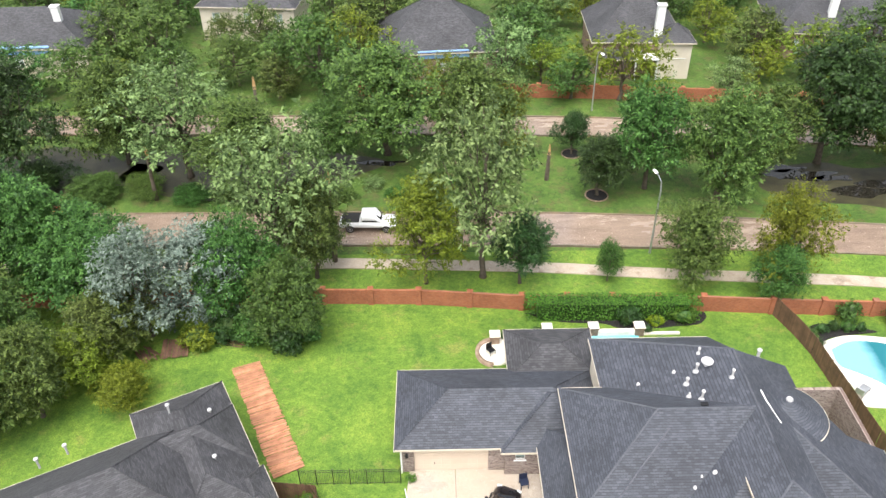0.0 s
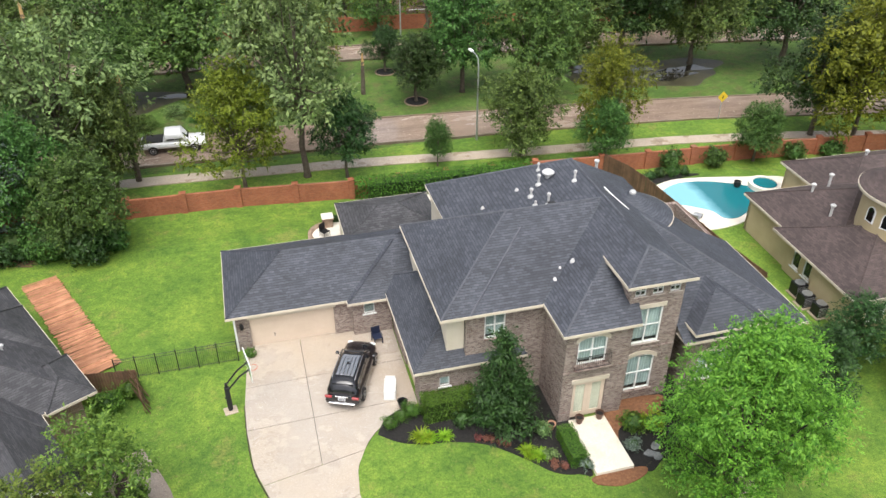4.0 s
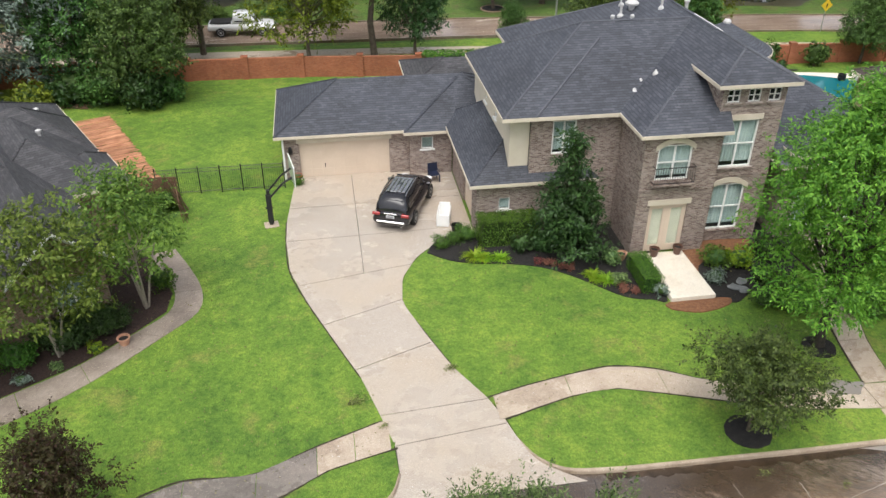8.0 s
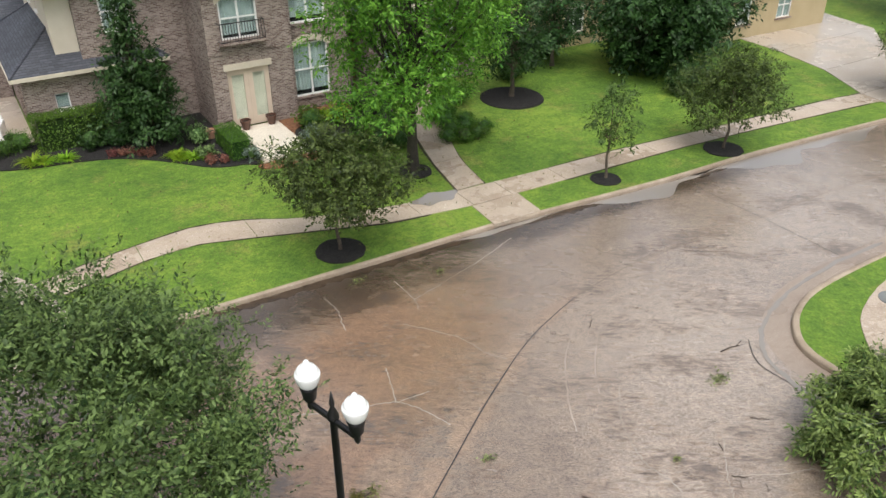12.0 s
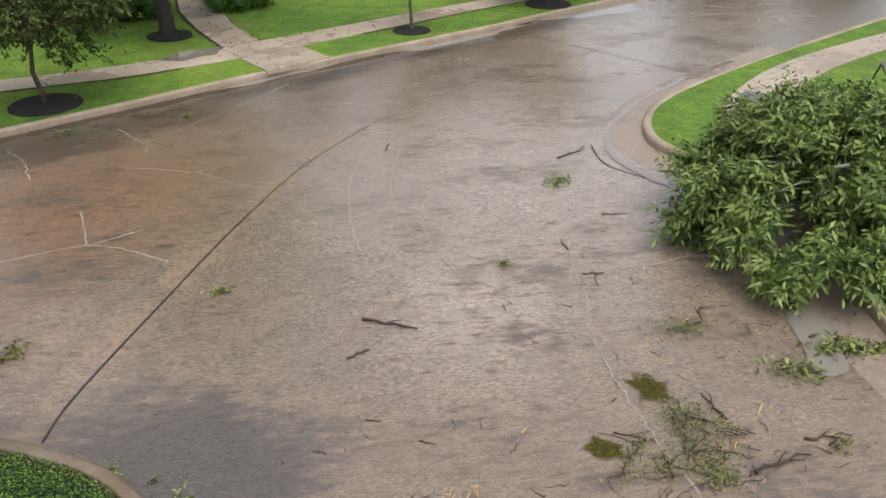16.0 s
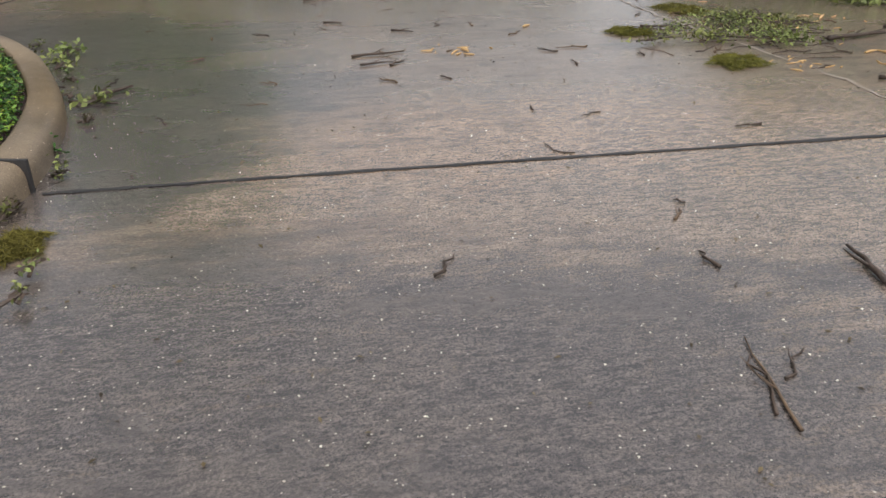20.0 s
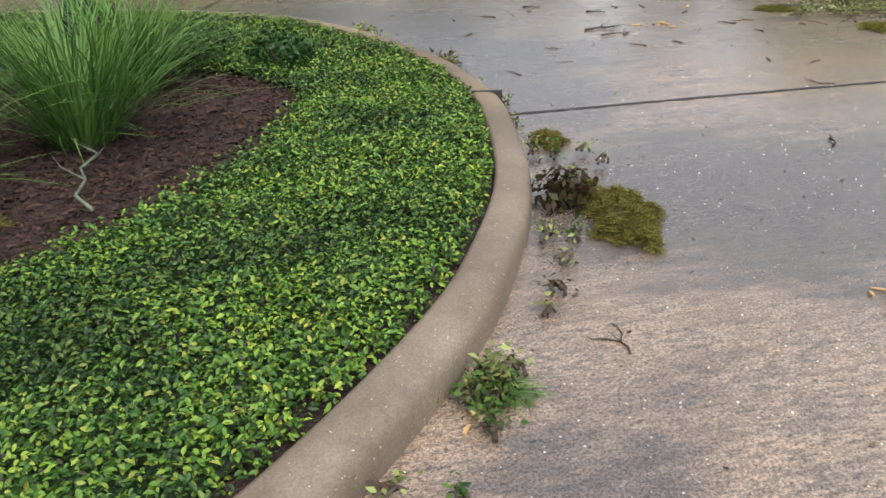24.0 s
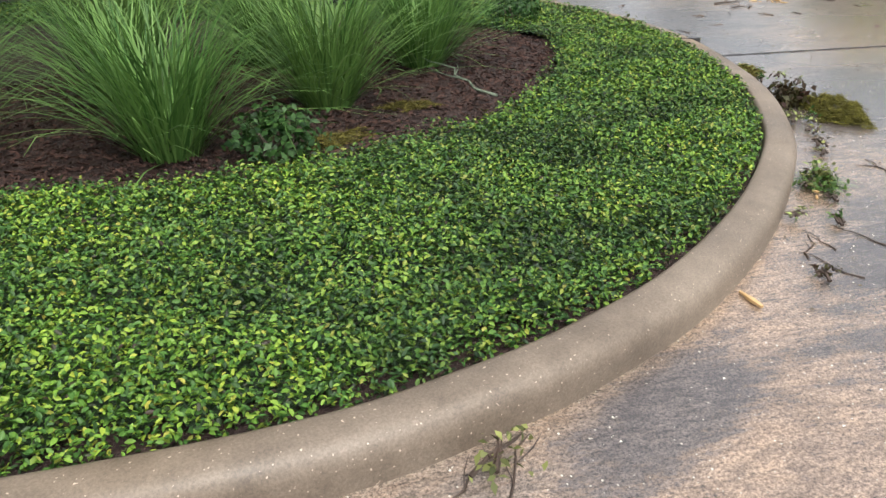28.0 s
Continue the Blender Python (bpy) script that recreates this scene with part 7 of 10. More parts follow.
# ---- trees ----
OAK_A = tree_meshes(11, 9.0, 9.0, 2.4, None, LEAF_GREEN, leaf_size=0.26, density=34, lumps=34, trunk_r=0.22)
OAK_B = tree_meshes(12, 9.0, 8.0, 2.4, None, LEAF_DARK, leaf_size=0.26, density=34, lumps=34, trunk_r=0.22)
OAK_C = tree_meshes(13, 9.0, 6.4, 2.4, None, LEAF_PALE, leaf_size=0.25, density=23, lumps=26, trunk_r=0.17, shape="vase")
OAK_D = tree_meshes(14, 9.0, 7.0, 1.6, None, LEAF_YELLOW, leaf_size=0.23, density=34, lumps=34, trunk_r=0.14, flat=0.85)
OAK_E = tree_meshes(15, 9.0, 6.0, 1.0, None, LEAF_SILVER, leaf_size=0.24, density=26, lumps=26, trunk_r=0.14)
OAK_F = tree_meshes(16, 9.0, 8.0, 1.8, None, LEAF_OAK, leaf_size=0.25, density=34, lumps=34, trunk_r=0.2)
FAR_A = tree_meshes(21, 9.0, 9.0, 1.6, None, LEAF_GREEN, leaf_size=0.42, density=8, lumps=26, trunk_r=0.25)
FAR_B = tree_meshes(22, 9.0, 9.0, 1.6, None, LEAF_OAK, leaf_size=0.41, density=8, lumps=22, trunk_r=0.25)
FAR_C = tree_meshes(23, 9.0, 8.0, 1.2, None, LEAF_PALE, leaf_size=0.41, density=8, lumps=20, trunk_r=0.22)
FAR_D = tree_meshes(24, 9.0, 9.0, 1.4, None, LEAF_YELLOW, leaf_size=0.41, density=8, lumps=20, trunk_r=0.22)
kinds = {"green": (OAK_A, "green leafy broadleaf tree"), "dark": (OAK_B, "dense dark green broadleaf tree"), "pale": (OAK_C, "tall pale green storm-ruffled tree"), "yellow": (OAK_D, "small tree with yellowing leaves"), "silver": (OAK_E, "bushy tree with silvery leaf undersides"), "oak": (OAK_F, "spreading live oak with olive leaves"),
         "fgreen": (FAR_A, "green broadleaf tree in the woods"), "foak": (FAR_B, "olive broadleaf tree in the woods"), "fpale": (FAR_C, "pale green broadleaf tree in the woods"), "fyellow": (FAR_D, "yellow-green tree in the woods")}
widths = {"green": 9.0, "dark": 8.0, "pale": 6.4, "yellow": 7.0, "silver": 6.0, "oak": 8.0, "fgreen": 9.0, "foak": 9.0, "fpale": 8.0, "fyellow": 9.0}
TREES = [("silver", -21.4, 56.9, 10.5, 8.0), ("green", -14.6, 54.6, 7.5, 7.5), ("pale", -16.2, 63.5, 15.6, 11.0), ("oak", -13.2, 62.6, 11.0, 7.0), ("yellow", -3.4, 61.5, 10.6, 8.4), ("pale", 1.7, 62.3, 18.0, 10.0), ("dark", 4.9, 61.3, 7.0, 5.2), ("green", 12.7, 61.4, 4.3, 2.9), ("oak", 20.0, 61.2, 8.4, 7.2), ("yellow", 27.5, 59.9, 10.0, 6.6), ("dark", 14.2, 75.6, 6.6, 6.2), ("dark", 12.8, 84.3, 5.0, 4.2), ("green", 19.4, 76.9, 11.5, 10.0), ("oak", 25.8, 73.9, 12.6, 10.0), ("dark", 39.4, 81.5, 13.6, 13.0), ("oak", -7.8, 85.0, 13.0, 14.0), ("oak", 1.5, 84.0, 12.0, 10.0), ("oak", -36.7, 84.0, 12.5, 10.5), ("dark", -46.8, 80.6, 14.0, 11.0), ("pale", -29.0, 80.8, 13.5, 12.0), ("green", -14.3, 81.9, 8.0, 8.0), ("green", -33.2, 59.9, 9.0, 12.0), ("oak", -31.3, 46.3, 8.5, 6.5), ("green", -35.0, 50.5, 9.0, 8.0), ("yellow", 49.3, 55.5, 13.5, 11.0), ("dark", 47.5, 58.6, 10.7, 8.5), ("dark", 59.5, 56.0, 13.9, 10.0), ("green", 26.5, 57.9, 6.0, 5.0), ("green", 39.1, 55.0, 5.4, 5.0), ("silver", -25.8, 55.0, 11.0, 8.0), ("green", -19.0, 57.0, 10.0, 8.5), ("dark", -41.0, 64.4, 11.0, 9.0), ("dark", -52.0, 64.5, 12.0, 10.0), ("oak", -22.0, 78.5, 10.0, 10.0), ("oak", 46.5, 78.5, 12.0, 11.0), ("dark", 56.0, 75.5, 13.0, 12.0), ("oak", 33.0, 80.5, 10.0, 9.0), ("oak", -60.0, 84.0, 14.0, 13.0), ("yellow", 5.0, 84.5, 8.0, 7.0), ("dark", 66.0, 71.5, 12.0, 12.0), ("oak", -28.0, 52.3, 6.5, 7.5), ("yellow", -25.6, 47.3, 3.4, 4.5), ("green", -37.5, 62.0, 11.0, 11.0), ("oak", -39.5, 54.0, 9.5, 9.5), ("green", -30.0, 56.8, 9.0, 9.0), ("oak", -34.0, 44.5, 8.0, 7.5), ("yellow", -29.0, 49.5, 5.0, 6.0)]
for i, (k, x, y, h, w) in enumerate(TREES):
    me, lab = kinds[k]
    tree(me, x, y, lot(y) - 0.05 if y < 66 else -0.02, lab, rot=(i * 77) % 360, scale=w / widths[k], tall=(h / 9.0) / (w / widths[k]), group="trees along the avenue")
rng = np.random.default_rng(5)
houses_at = ((24.8, 109.0), (-2.0, 111), (-58, 113), (-29, 125), (54, 114), (82, 116))
spot = []
for i in range(1500):
    x, y = rng.uniform(-88, 88), rng.uniform(97.5, 142)
    y = max(y, interp(x, AV2_FAR) + 5.5)
    if any(abs(x - q[0]) < 11 and -9.5 < y - q[1] < 8 for q in houses_at) or any(math.hypot(x - a, y - b) < 5.6 for a, b in spot):
        continue
    if len(spot) > 125:
        break
    spot.append((x, y))
    k = ("fgreen", "foak", "foak", "fgreen", "fpale", "fyellow")[i % 6]
    s = rng.uniform(0.75, 1.25)
    tree(kinds[k][0], x, y, -0.02, kinds[k][1], rot=(i * 53) % 360, scale=s, tall=rng.uniform(0.75, 1.0), group="trees beyond the avenue")
# Storm-felled brush in the median.
for i, (x, y, s, t_, k) in enumerate(((-44, 79, 0.8, .45, "dark"), (-38, 77, 0.75, .4, "green"), (-33, 78, 0.6, .4, "oak"), (-28, 76.2, 0.5, .4, "green"), (-24, 76.5, 0.45, .5, "oak"), (-50, 76.5, 0.8, .45, "green"), (-20, 77, 0.4, .5, "green"), (-9, 78, 0.4, .4, "fpale"), (-6.5, 76.6, 0.3, .4, "green"), (-12, 76, 0.4, .4, "oak"), (-57, 78, 0.8, .5, "dark"), (-1.5, 79, 0.25, .4, "green"))):
    tree(kinds[k][0], x, y, -0.4, "low heap of storm-felled leafy branches", rot=i * 41, scale=s, tall=t_, group="brush in the median", name="brush_heap", category="fallen branches")


def snapped_tree(x, y, h, lean, label):
    e = thing("snapped_tree", pose(x, y, lot(y) if y < 66 else 0), label, "tree", "snapped trunks")
    part("trunk", tube(bmesh.new(), [(0, 0, -0.2), (0.05, 0, h * 0.5), (lean * 0.4, 0, h)], [0.26, 0.2, 0.17], 8), BARK, e)
    bm = bmesh.new()
    rr = np.random.default_rng(int(abs(x) * 10))
    for k in range(7):
        a = k * 0.9
        tube(bm, [(lean * 0.4 + 0.1 * math.cos(a), 0.1 * math.sin(a), h - 0.35), (lean * 0.4 + 0.09 * math.cos(a), 0.09 * math.sin(a), h + rr.uniform(0.2, 1.1))], [0.10, 0.02], 4)
    part("torn_wood", bm, SPLIT, e, "raw splintered orange wood")
    return e


for x, y, h, ln in ((-31.5, 76.3, 5.2, 0.5), (9.4, 78.9, 3.4, 0.2), (25.8, 72.9, 4.2, 0.3), (-11.8, 64.9, 8.6, 0.4), (-21.5, 84, 9, 0.3)):
    snapped_tree(x, y, h, ln, "snapped tree trunk with raw torn wood")
for x, y, w, h in ((14.2, 75.6, 1.1, 0.08), (12.8, 84.3, 1.0, 0.08), (11.42, 19.05, 0.85, 0.06), (22.4, 18.55, 0.62, 0.06), (28.5, 18.15, 0.85, 0.06), (16.5, 23.0, 0.7, 0.08), (24.6, 27.7, 1.6, 0.08), (41.6, 17.7, 0.9, 0.06)):
    z = lot(y) if y < 60 else 0.0
    r = thing("mulch_ring", pose(x, y, z), "round bed of black mulch at the foot of a tree", "mulch bed", "mulch rings")
    bm = lathe(bmesh.new(), [(w, -0.08), (w * 0.95, h * 0.6), (w * 0.5, h), (0.05, h * 1.2)], 26)
    for v in bm.verts:
        v.co += Vector((noise.noise(v.co * 3), noise.noise(v.co * 3 + Vector((5, 0, 0))), 0)) * 0.05
    part("mulch", bm, MULCH, r)
    if y > 70:
        part("border", lathe(bmesh.new(), [(w + 0.13, -0.05), (w + 0.12, 0.08), (w + 0.02, 0.08), (w, -0.05)], 26), STONE, r, "grey-brown stone edging")

BARK_WET = surface("rain_dark_bark", (0.010, 0.008, 0.006), (0.050, 0.040, 0.030), 0.6, 5.0, 30.0, 0.9, 0.02)
ASH = tree_meshes(31, 12.2, 7.6, 1.8, None, LEAF_BRIGHT, bark=BARK_WET, leaf_size=0.19, density=50, lumps=64, trunk_r=0.23, flat=0.8, aspect=2.6, split=True)
tree(ASH, 16.5, 23.1, lot(23), "young ash with bright lime-green feathery leaves", rot=30, name="ash_tree")
STREET_A = tree_meshes(32, 4.3, 4.2, 1.4, None, LEAF_STREET, leaf_size=0.13, density=85, lumps=34, trunk_r=0.06, flat=0.75, split=True)
STREET_B = tree_meshes(33, 4.0, 2.5, 1.4, None, LEAF_STREET, leaf_size=0.12, density=85, lumps=24, trunk_r=0.05, split=True)
tree(STREET_A, 11.42, 19.05, lot(19.05), "young live oak with drooping olive twigs in black mulch", name="street_tree", group="street trees")
tree(STREET_B, 22.4, 18.55, lot(18.5), "slim young live oak in black mulch", name="street_tree", group="street trees")
tree(STREET_A, 28.5, 18.15, lot(18.1), "young live oak in black mulch beside the kerb", rot=140, scale=0.95, name="street_tree", group="street trees")
tree(STREET_A, 41.6, 17.7, lot(18), "young live oak in black mulch beside the kerb", rot=230, scale=0.95, name="street_tree", group="street trees")
CONE = tree_meshes(34, 6.8, 4.4, 0.3, None, LEAF_DARK, leaf_size=0.22, density=38, lumps=54, trunk_r=0.12, shape="cone", aspect=2.4, split=True)
tree(CONE, 8.35, 31.3, lot(31), "cone-shaped glossy dark green magnolia before the house", name="magnolia")
MAG = tree_meshes(35, 6.2, 4.4, 1.0, None, LEAF_DARK, leaf_size=0.20, density=34, lumps=40, trunk_r=0.12, aspect=2.2, split=True)
tree(MAG, 24.6, 27.7, lot(27), "dark magnolia in a ring of black mulch", name="magnolia")
EVER = tree_meshes(38, 6.2, 7.0, 0.2, None, LEAF_DARK, leaf_size=0.26, density=36, lumps=64, trunk_r=0.14, aspect=2.2)
tree(EVER, 33.2, 27.2, lot(27), "broad dark evergreen before the yellow house", rot=90, name="evergreen_tree")
tree(EVER, 38.6, 29.6, lot(29), "broad dark evergreen beside the drive", rot=190, name="evergreen_tree")
tree(MAG, 29.3, 30.5, lot(30), "dark evergreen between two houses", rot=250, scale=1.0, tall=0.8, name="evergreen_tree")
tree(kinds["dark"][0], 55.0, 26.0, lot(30), "dark tree beyond the second drive", rot=30, scale=1.0, name="tree")
tree(kinds["oak"][0], 62.0, 21.5, lot(22), "live oak beyond the second drive", rot=30, scale=0.9, name="tree")
CRAPE = tree_meshes(36, 6.0, 4.8, 1.6, None, LEAF_CRAPE, bark=BARK_PALE, leaf_size=0.17, density=34, lumps=30, trunk_r=0.05, flat=0.8, split=True)
for x, y, s, r_ in ((-13.6, 26.9, 1.15, 0), (-10.7, 29.6, 1.12, 120), (-16.2, 25.2, 1.1, 220)):
    e = tree(CRAPE, x, y, lot(y), "multi-stemmed crape myrtle with pale bark", rot=r_, scale=s, name="crape_myrtle", group="crape myrtles")
    for k in range(3):
        a = k * 2.1 + 0.5
        part("stem", tube(bmesh.new(), [(0.08 * math.cos(a), 0.08 * math.sin(a), -0.05), (0.35 * math.cos(a), 0.35 * math.sin(a), 1.3), (0.9 * math.cos(a), 0.9 * math.sin(a), 3.0)], [0.055, 0.045, 0.02], 6), BARK_PALE, e)
RED = tree_meshes(37, 4.4, 4.0, 0.3, None, LEAF_RED, leaf_size=0.13, density=85, lumps=44, trunk_r=0.08, split=True)
tree(RED, -11.3, 18.0, lot(18.0), "large shrub with dark red new leaves", name="red_tip_shrub", category="shrub")

# ---- hedges, beds and shrubs ----
hedge = bush("hedge", 12.1, 56.6, lot(57), 7.2, 0.75, 1.0, LEAF_HEDGE, 0.17, 34, "long clipped green hedge before the brick wall", "hedge", seed=3, box_like=1, rot=-1.5)
for i, (x, y, r, h, mt, lab) in enumerate(((-14.6, 52.9, 1.7, 1.5, LEAF_DARK, "dark dense shrub under the backyard trees"), (-17.0, 53.9, 1.8, 1.7, LEAF_GREEN, "green dense shrub under the backyard trees"), (-19.4, 54.4, 1.6, 1.4, LEAF_DARK, "dark dense shrub under the backyard trees"), (-21.6, 53.6, 1.5, 1.1, LEAF_YELLOW, "olive straggling shrub at the lawn's edge"), (-12.9, 54.2, 1.2, 1.2, LEAF_GREEN, "green dense shrub under the backyard trees"))):
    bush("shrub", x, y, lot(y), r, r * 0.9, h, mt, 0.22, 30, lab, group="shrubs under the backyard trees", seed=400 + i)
bush("shrub", 13.3, 55.6, lot(56), 1.0, 0.9, 0.9, LEAF_DARK, 0.16, 60, "dark rounded shrub beside the hedge", seed=4)
bush("shrub", 15.6, 55.4, lot(56), 0.7, 0.7, 0.5, LEAF_LIME, 0.14, 60, "lime green shrub in the hedge bed", seed=5)
bush("shrub", 17.9, 55.6, lot(56), 1.2, 0.8, 0.8, LEAF_HEDGE, 0.15, 55, "green shrub at the hedge's end", seed=6)
for i, (x, y, r, h) in enumerate(((31.4, 55.4, 1.0, 1.1), (35.1, 54.8, 0.95, 1.1), (45.7, 53.6, 1.0, 0.9), (42.5, 54.2, 1.0, 0.8))):
    bush("shrub", x, y, lot(y), r, r, h, LEAF_GREEN, 0.18, 45, "green shrub planted along the brick wall", group="shrubs along the wall", seed=10 + i)
sheet("hedge_bed", smooth_line([(4.9, 57.2), (8, 55.9), (11.2, 55.6), (12.5, 54.9), (14.5, 54.7), (17, 55.0), (19.4, 55.4), (19.6, 57.2), (12, 57.6), (4.9, 57.2)], 4)[:-1], lambda x, y: lot(y) + 0.03, MULCH, "black mulch bed along the hedge", "mulch bed")
bed = smooth_line([(1.75, 32.1), (2.8, 31.25), (4.0, 30.85), (5.4, 30.62), (6.9, 30.1), (8.0, 29.3), (8.9, 28.4), (9.9, 27.4), (11.0, 27.05), (11.75, 27.3), (11.75, 33.5), (4.3, 33.5), (3.4, 33.6), (2.3, 33.0), (1.75, 32.1)], 4)[:-1]
sheet("flower_bed", bed, lambda x, y: lot(y) + 0.045, MULCH, "black mulch bed curving before the house", "flower bed")
bed2 = smooth_line([(13.78, 26.7), (14.6, 26.3), (15.6, 26.85), (17.3, 26.7), (18.4, 28.0), (19.3, 30.0), (19.8, 32.5), (13.8, 31.5), (13.78, 26.7)], 4)[:-1]
sheet("flower_bed", bed2, lambda x, y: lot(y) + 0.045, MULCH, "dark mulch bed beside the patio", "flower bed")
sheet("leaf_mulch", smooth_line([(13.8, 28.4), (14.4, 29.4), (17.0, 29.9), (17.4, 31.0), (13.8, 30.9), (13.8, 28.4)], 4)[:-1], lambda x, y: lot(y) + 0.075, MULCH_RED, "rust-coloured fallen leaves under the windows", "mulch")
sheet("leaf_mulch", smooth_line([(11.6, 26.2), (12.8, 25.85), (14.2, 26.2), (14.2, 26.7), (11.6, 26.68), (11.6, 26.2)], 4)[:-1], lambda x, y: lot(y) + 0.05, MULCH_RED, "rust-coloured leaves round the patio edge", "mulch")
for i, (x, y, r) in enumerate(((2.45, 32.45, 0.42), (3.15, 32.75, 0.45), (3.75, 33.0, 0.5))):
    bush("boxwood", x, y, lot(y) + 0.03, r, r, r * 0.9, LEAF_HEDGE, 0.06, 260, "small clipped boxwood ball in the bed", group="boxwood balls", seed=30 + i, lumps=3)
bush("clipped_hedge", 5.7, 32.6, lot(32) + 0.03, 1.45, 0.55, 0.72, LEAF_HEDGE, 0.09, 120, "clipped square green hedge under the wall", "hedge", seed=41, box_like=1)
bush("clipped_hedge", 11.15, 28.5, lot(28) + 0.03, 0.45, 1.15, 0.42, LEAF_HEDGE, 0.07, 170, "low clipped green hedge beside the patio", "hedge", seed=42, box_like=1)
for i, (x, y, rx, rz, mat, lab) in enumerate(((6.2, 31.6, 0.55, 0.5, LEAF_DARK, "loose dark green shrub in the bed"), (7.2, 31.5, 0.55, 0.5, LEAF_DARK, "loose dark green shrub in the bed"), (10.1, 29.9, 0.45, 0.45, LEAF_PALE, "grey-green shrub in the bed"), (10.0, 28.4, 0.4, 0.3, LEAF_PALE, "grey-green shrub in the bed"), (11.5, 27.3, 0.35, 0.35, LEAF_SILVER, "pale silvery shrub at the patio corner"), (14.9, 29.2, 0.7, 0.5, LEAF_HEDGE, "green shrub beside the patio"), (15.9, 28.9, 0.7, 0.55, LEAF_LIME, "lime green shrub by the window"), (14.3, 27.9, 0.45, 0.35, LEAF_SILVER, "pale shrub at the patio edge"), (16.6, 27.6, 0.6, 0.4, LEAF_DARK, "dark shrub beneath the ash"), (17.6, 29.5, 0.8, 0.6, LEAF_DARK, "dark shrub near the entry"), (20.0, 27.0, 0.6, 0.45, LEAF_HEDGE, "round shrub beside the front walk"), (20.9, 27.9, 0.65, 0.5, LEAF_HEDGE, "round shrub beside the front walk"), (21.9, 28.4, 0.7, 0.5, LEAF_HEDGE, "round shrub beside the front walk"), (32.0, 23.8, 0.9, 0.9, LEAF_DARK, "round dark shrub on the lawn"), (27.5, 31.0, 1.1, 0.8, LEAF_DARK, "dark shrub between two houses"), (26.2, 30.0, 0.9, 0.6, LEAF_GREEN, "green shrub at the house corner"), (30.0, 32.2, 1.0, 0.8, LEAF_GREEN, "green shrub by the yellow house"))):
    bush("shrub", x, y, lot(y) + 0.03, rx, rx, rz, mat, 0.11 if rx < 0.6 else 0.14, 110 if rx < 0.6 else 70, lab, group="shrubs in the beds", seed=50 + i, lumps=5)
NEI = [(-12.3, 28.3, 1.3, 0.7, LEAF_DARK), (-13.6, 27.6, 1.2, 0.7, LEAF_DARK), (-15.2, 26.6, 0.9, 0.6, LEAF_HEDGE), (-10.2, 30.9, 0.65, 0.6, LEAF_HEDGE), (-16.6, 24.9, 0.8, 0.7, LEAF_DARK), (-12.2, 26.9, 0.35, 0.25, LEAF_LIME), (-13.5, 26.0, 0.3, 0.22, LEAF_PALE), (-14.6, 25.4, 0.35, 0.25, LEAF_SILVER), (-11.9, 37.4, 0.9, 0.8, LEAF_HEDGE), (-10.9, 38.3, 0.7, 0.6, LEAF_HEDGE), (-4.3, 40.0, 0.35, 0.35, LEAF_HEDGE)]
for i, (x, y, r, h, mat) in enumerate(NEI):
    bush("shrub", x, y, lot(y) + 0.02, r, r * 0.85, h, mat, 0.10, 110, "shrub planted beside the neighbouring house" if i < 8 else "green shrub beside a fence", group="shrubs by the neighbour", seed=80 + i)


def rosette(name, x, y, z, n, length, width, material, label, category="plant", group="", seed=0, droop=0.5, upright=0.6, spread=0.06):
    """A tuft of arching blades."""
    rng = np.random.default_rng(seed)
    seg = 5
    t = np.linspace(0, 1, seg + 1)
    a = rng.uniform(0, 2 * np.pi, n)
    ln = length * rng.uniform(0.55, 1.1, n)
    up = np.clip(upright + rng.normal(0, 0.18, n), 0.15, 0.98)
    r0 = spread * np.sqrt(rng.random(n))
    out = np.sqrt(1 - up ** 2)
    co = np.empty((n, seg + 1, 2, 3))
    drift = rng.normal(0, 0.35, n)
    a_base = a
    for k, s in enumerate(t):
        a = a_base + drift * s ** 1.5
        rad = r0 + ln * (out * s + 0.25 * droop * s ** 2.2)
        zz = ln * (up * s - droop * 0.55 * s ** 2.6)
        wdt = width * (1 - s ** 2.2) * 0.5 + 0.0006
        for j, sg in enumerate((-1, 1)):
            co[:, k, j, 0] = np.cos(a) * rad - np.sin(a) * wdt * sg
            co[:, k, j, 1] = np.sin(a) * rad + np.cos(a) * wdt * sg
            co[:, k, j, 2] = np.maximum(zz, 0.01)
    base = (np.arange(n) * (seg + 1) * 2)[:, None, None]
    q = np.arange(seg)[None, :, None] * 2
    quads = (base + q + np.array([0, 1, 3, 2])[None, None, :]).reshape(-1, 4)
    me = quick_mesh("blades", co.reshape(-1, 3), quads, material)
    e = thing(name, pose(x, y, z), label, category, group)
    piece("blade_tuft", me, e)
    return e


for i, (x, y, mat, s) in enumerate(((3.9, 31.3, LEAF_LIME, 0.75), (4.3, 31.15, LEAF_LIME, 0.6), (5.1, 31.05, LEAF_LIME, 0.55), (8.9, 29.1, LEAF_LIME, 0.55), (9.5, 28.6, LEAF_LIME, 0.6), (9.0, 28.75, LEAF_LIME, 0.5))):
    rosette("lime_plant", x, y, lot(y) + 0.05, 90, s, 0.06, mat, "lime green leafy plant in black mulch", group="lime plants", seed=i, droop=0.7)
for i, (x, y) in enumerate(((6.75, 30.45), (7.1, 30.3), (7.4, 30.15), (7.75, 29.85), (8.05, 29.7), (9.9, 27.75), (10.4, 27.6), (10.0, 28.0))):
    bush("pink_plant", x, y, lot(y) + 0.04, 0.2, 0.2, 0.17, LEAF_PINK, 0.07, 300, "small plant with dusty pink leaves", "plant", "pink plants", seed=120 + i, lumps=3)


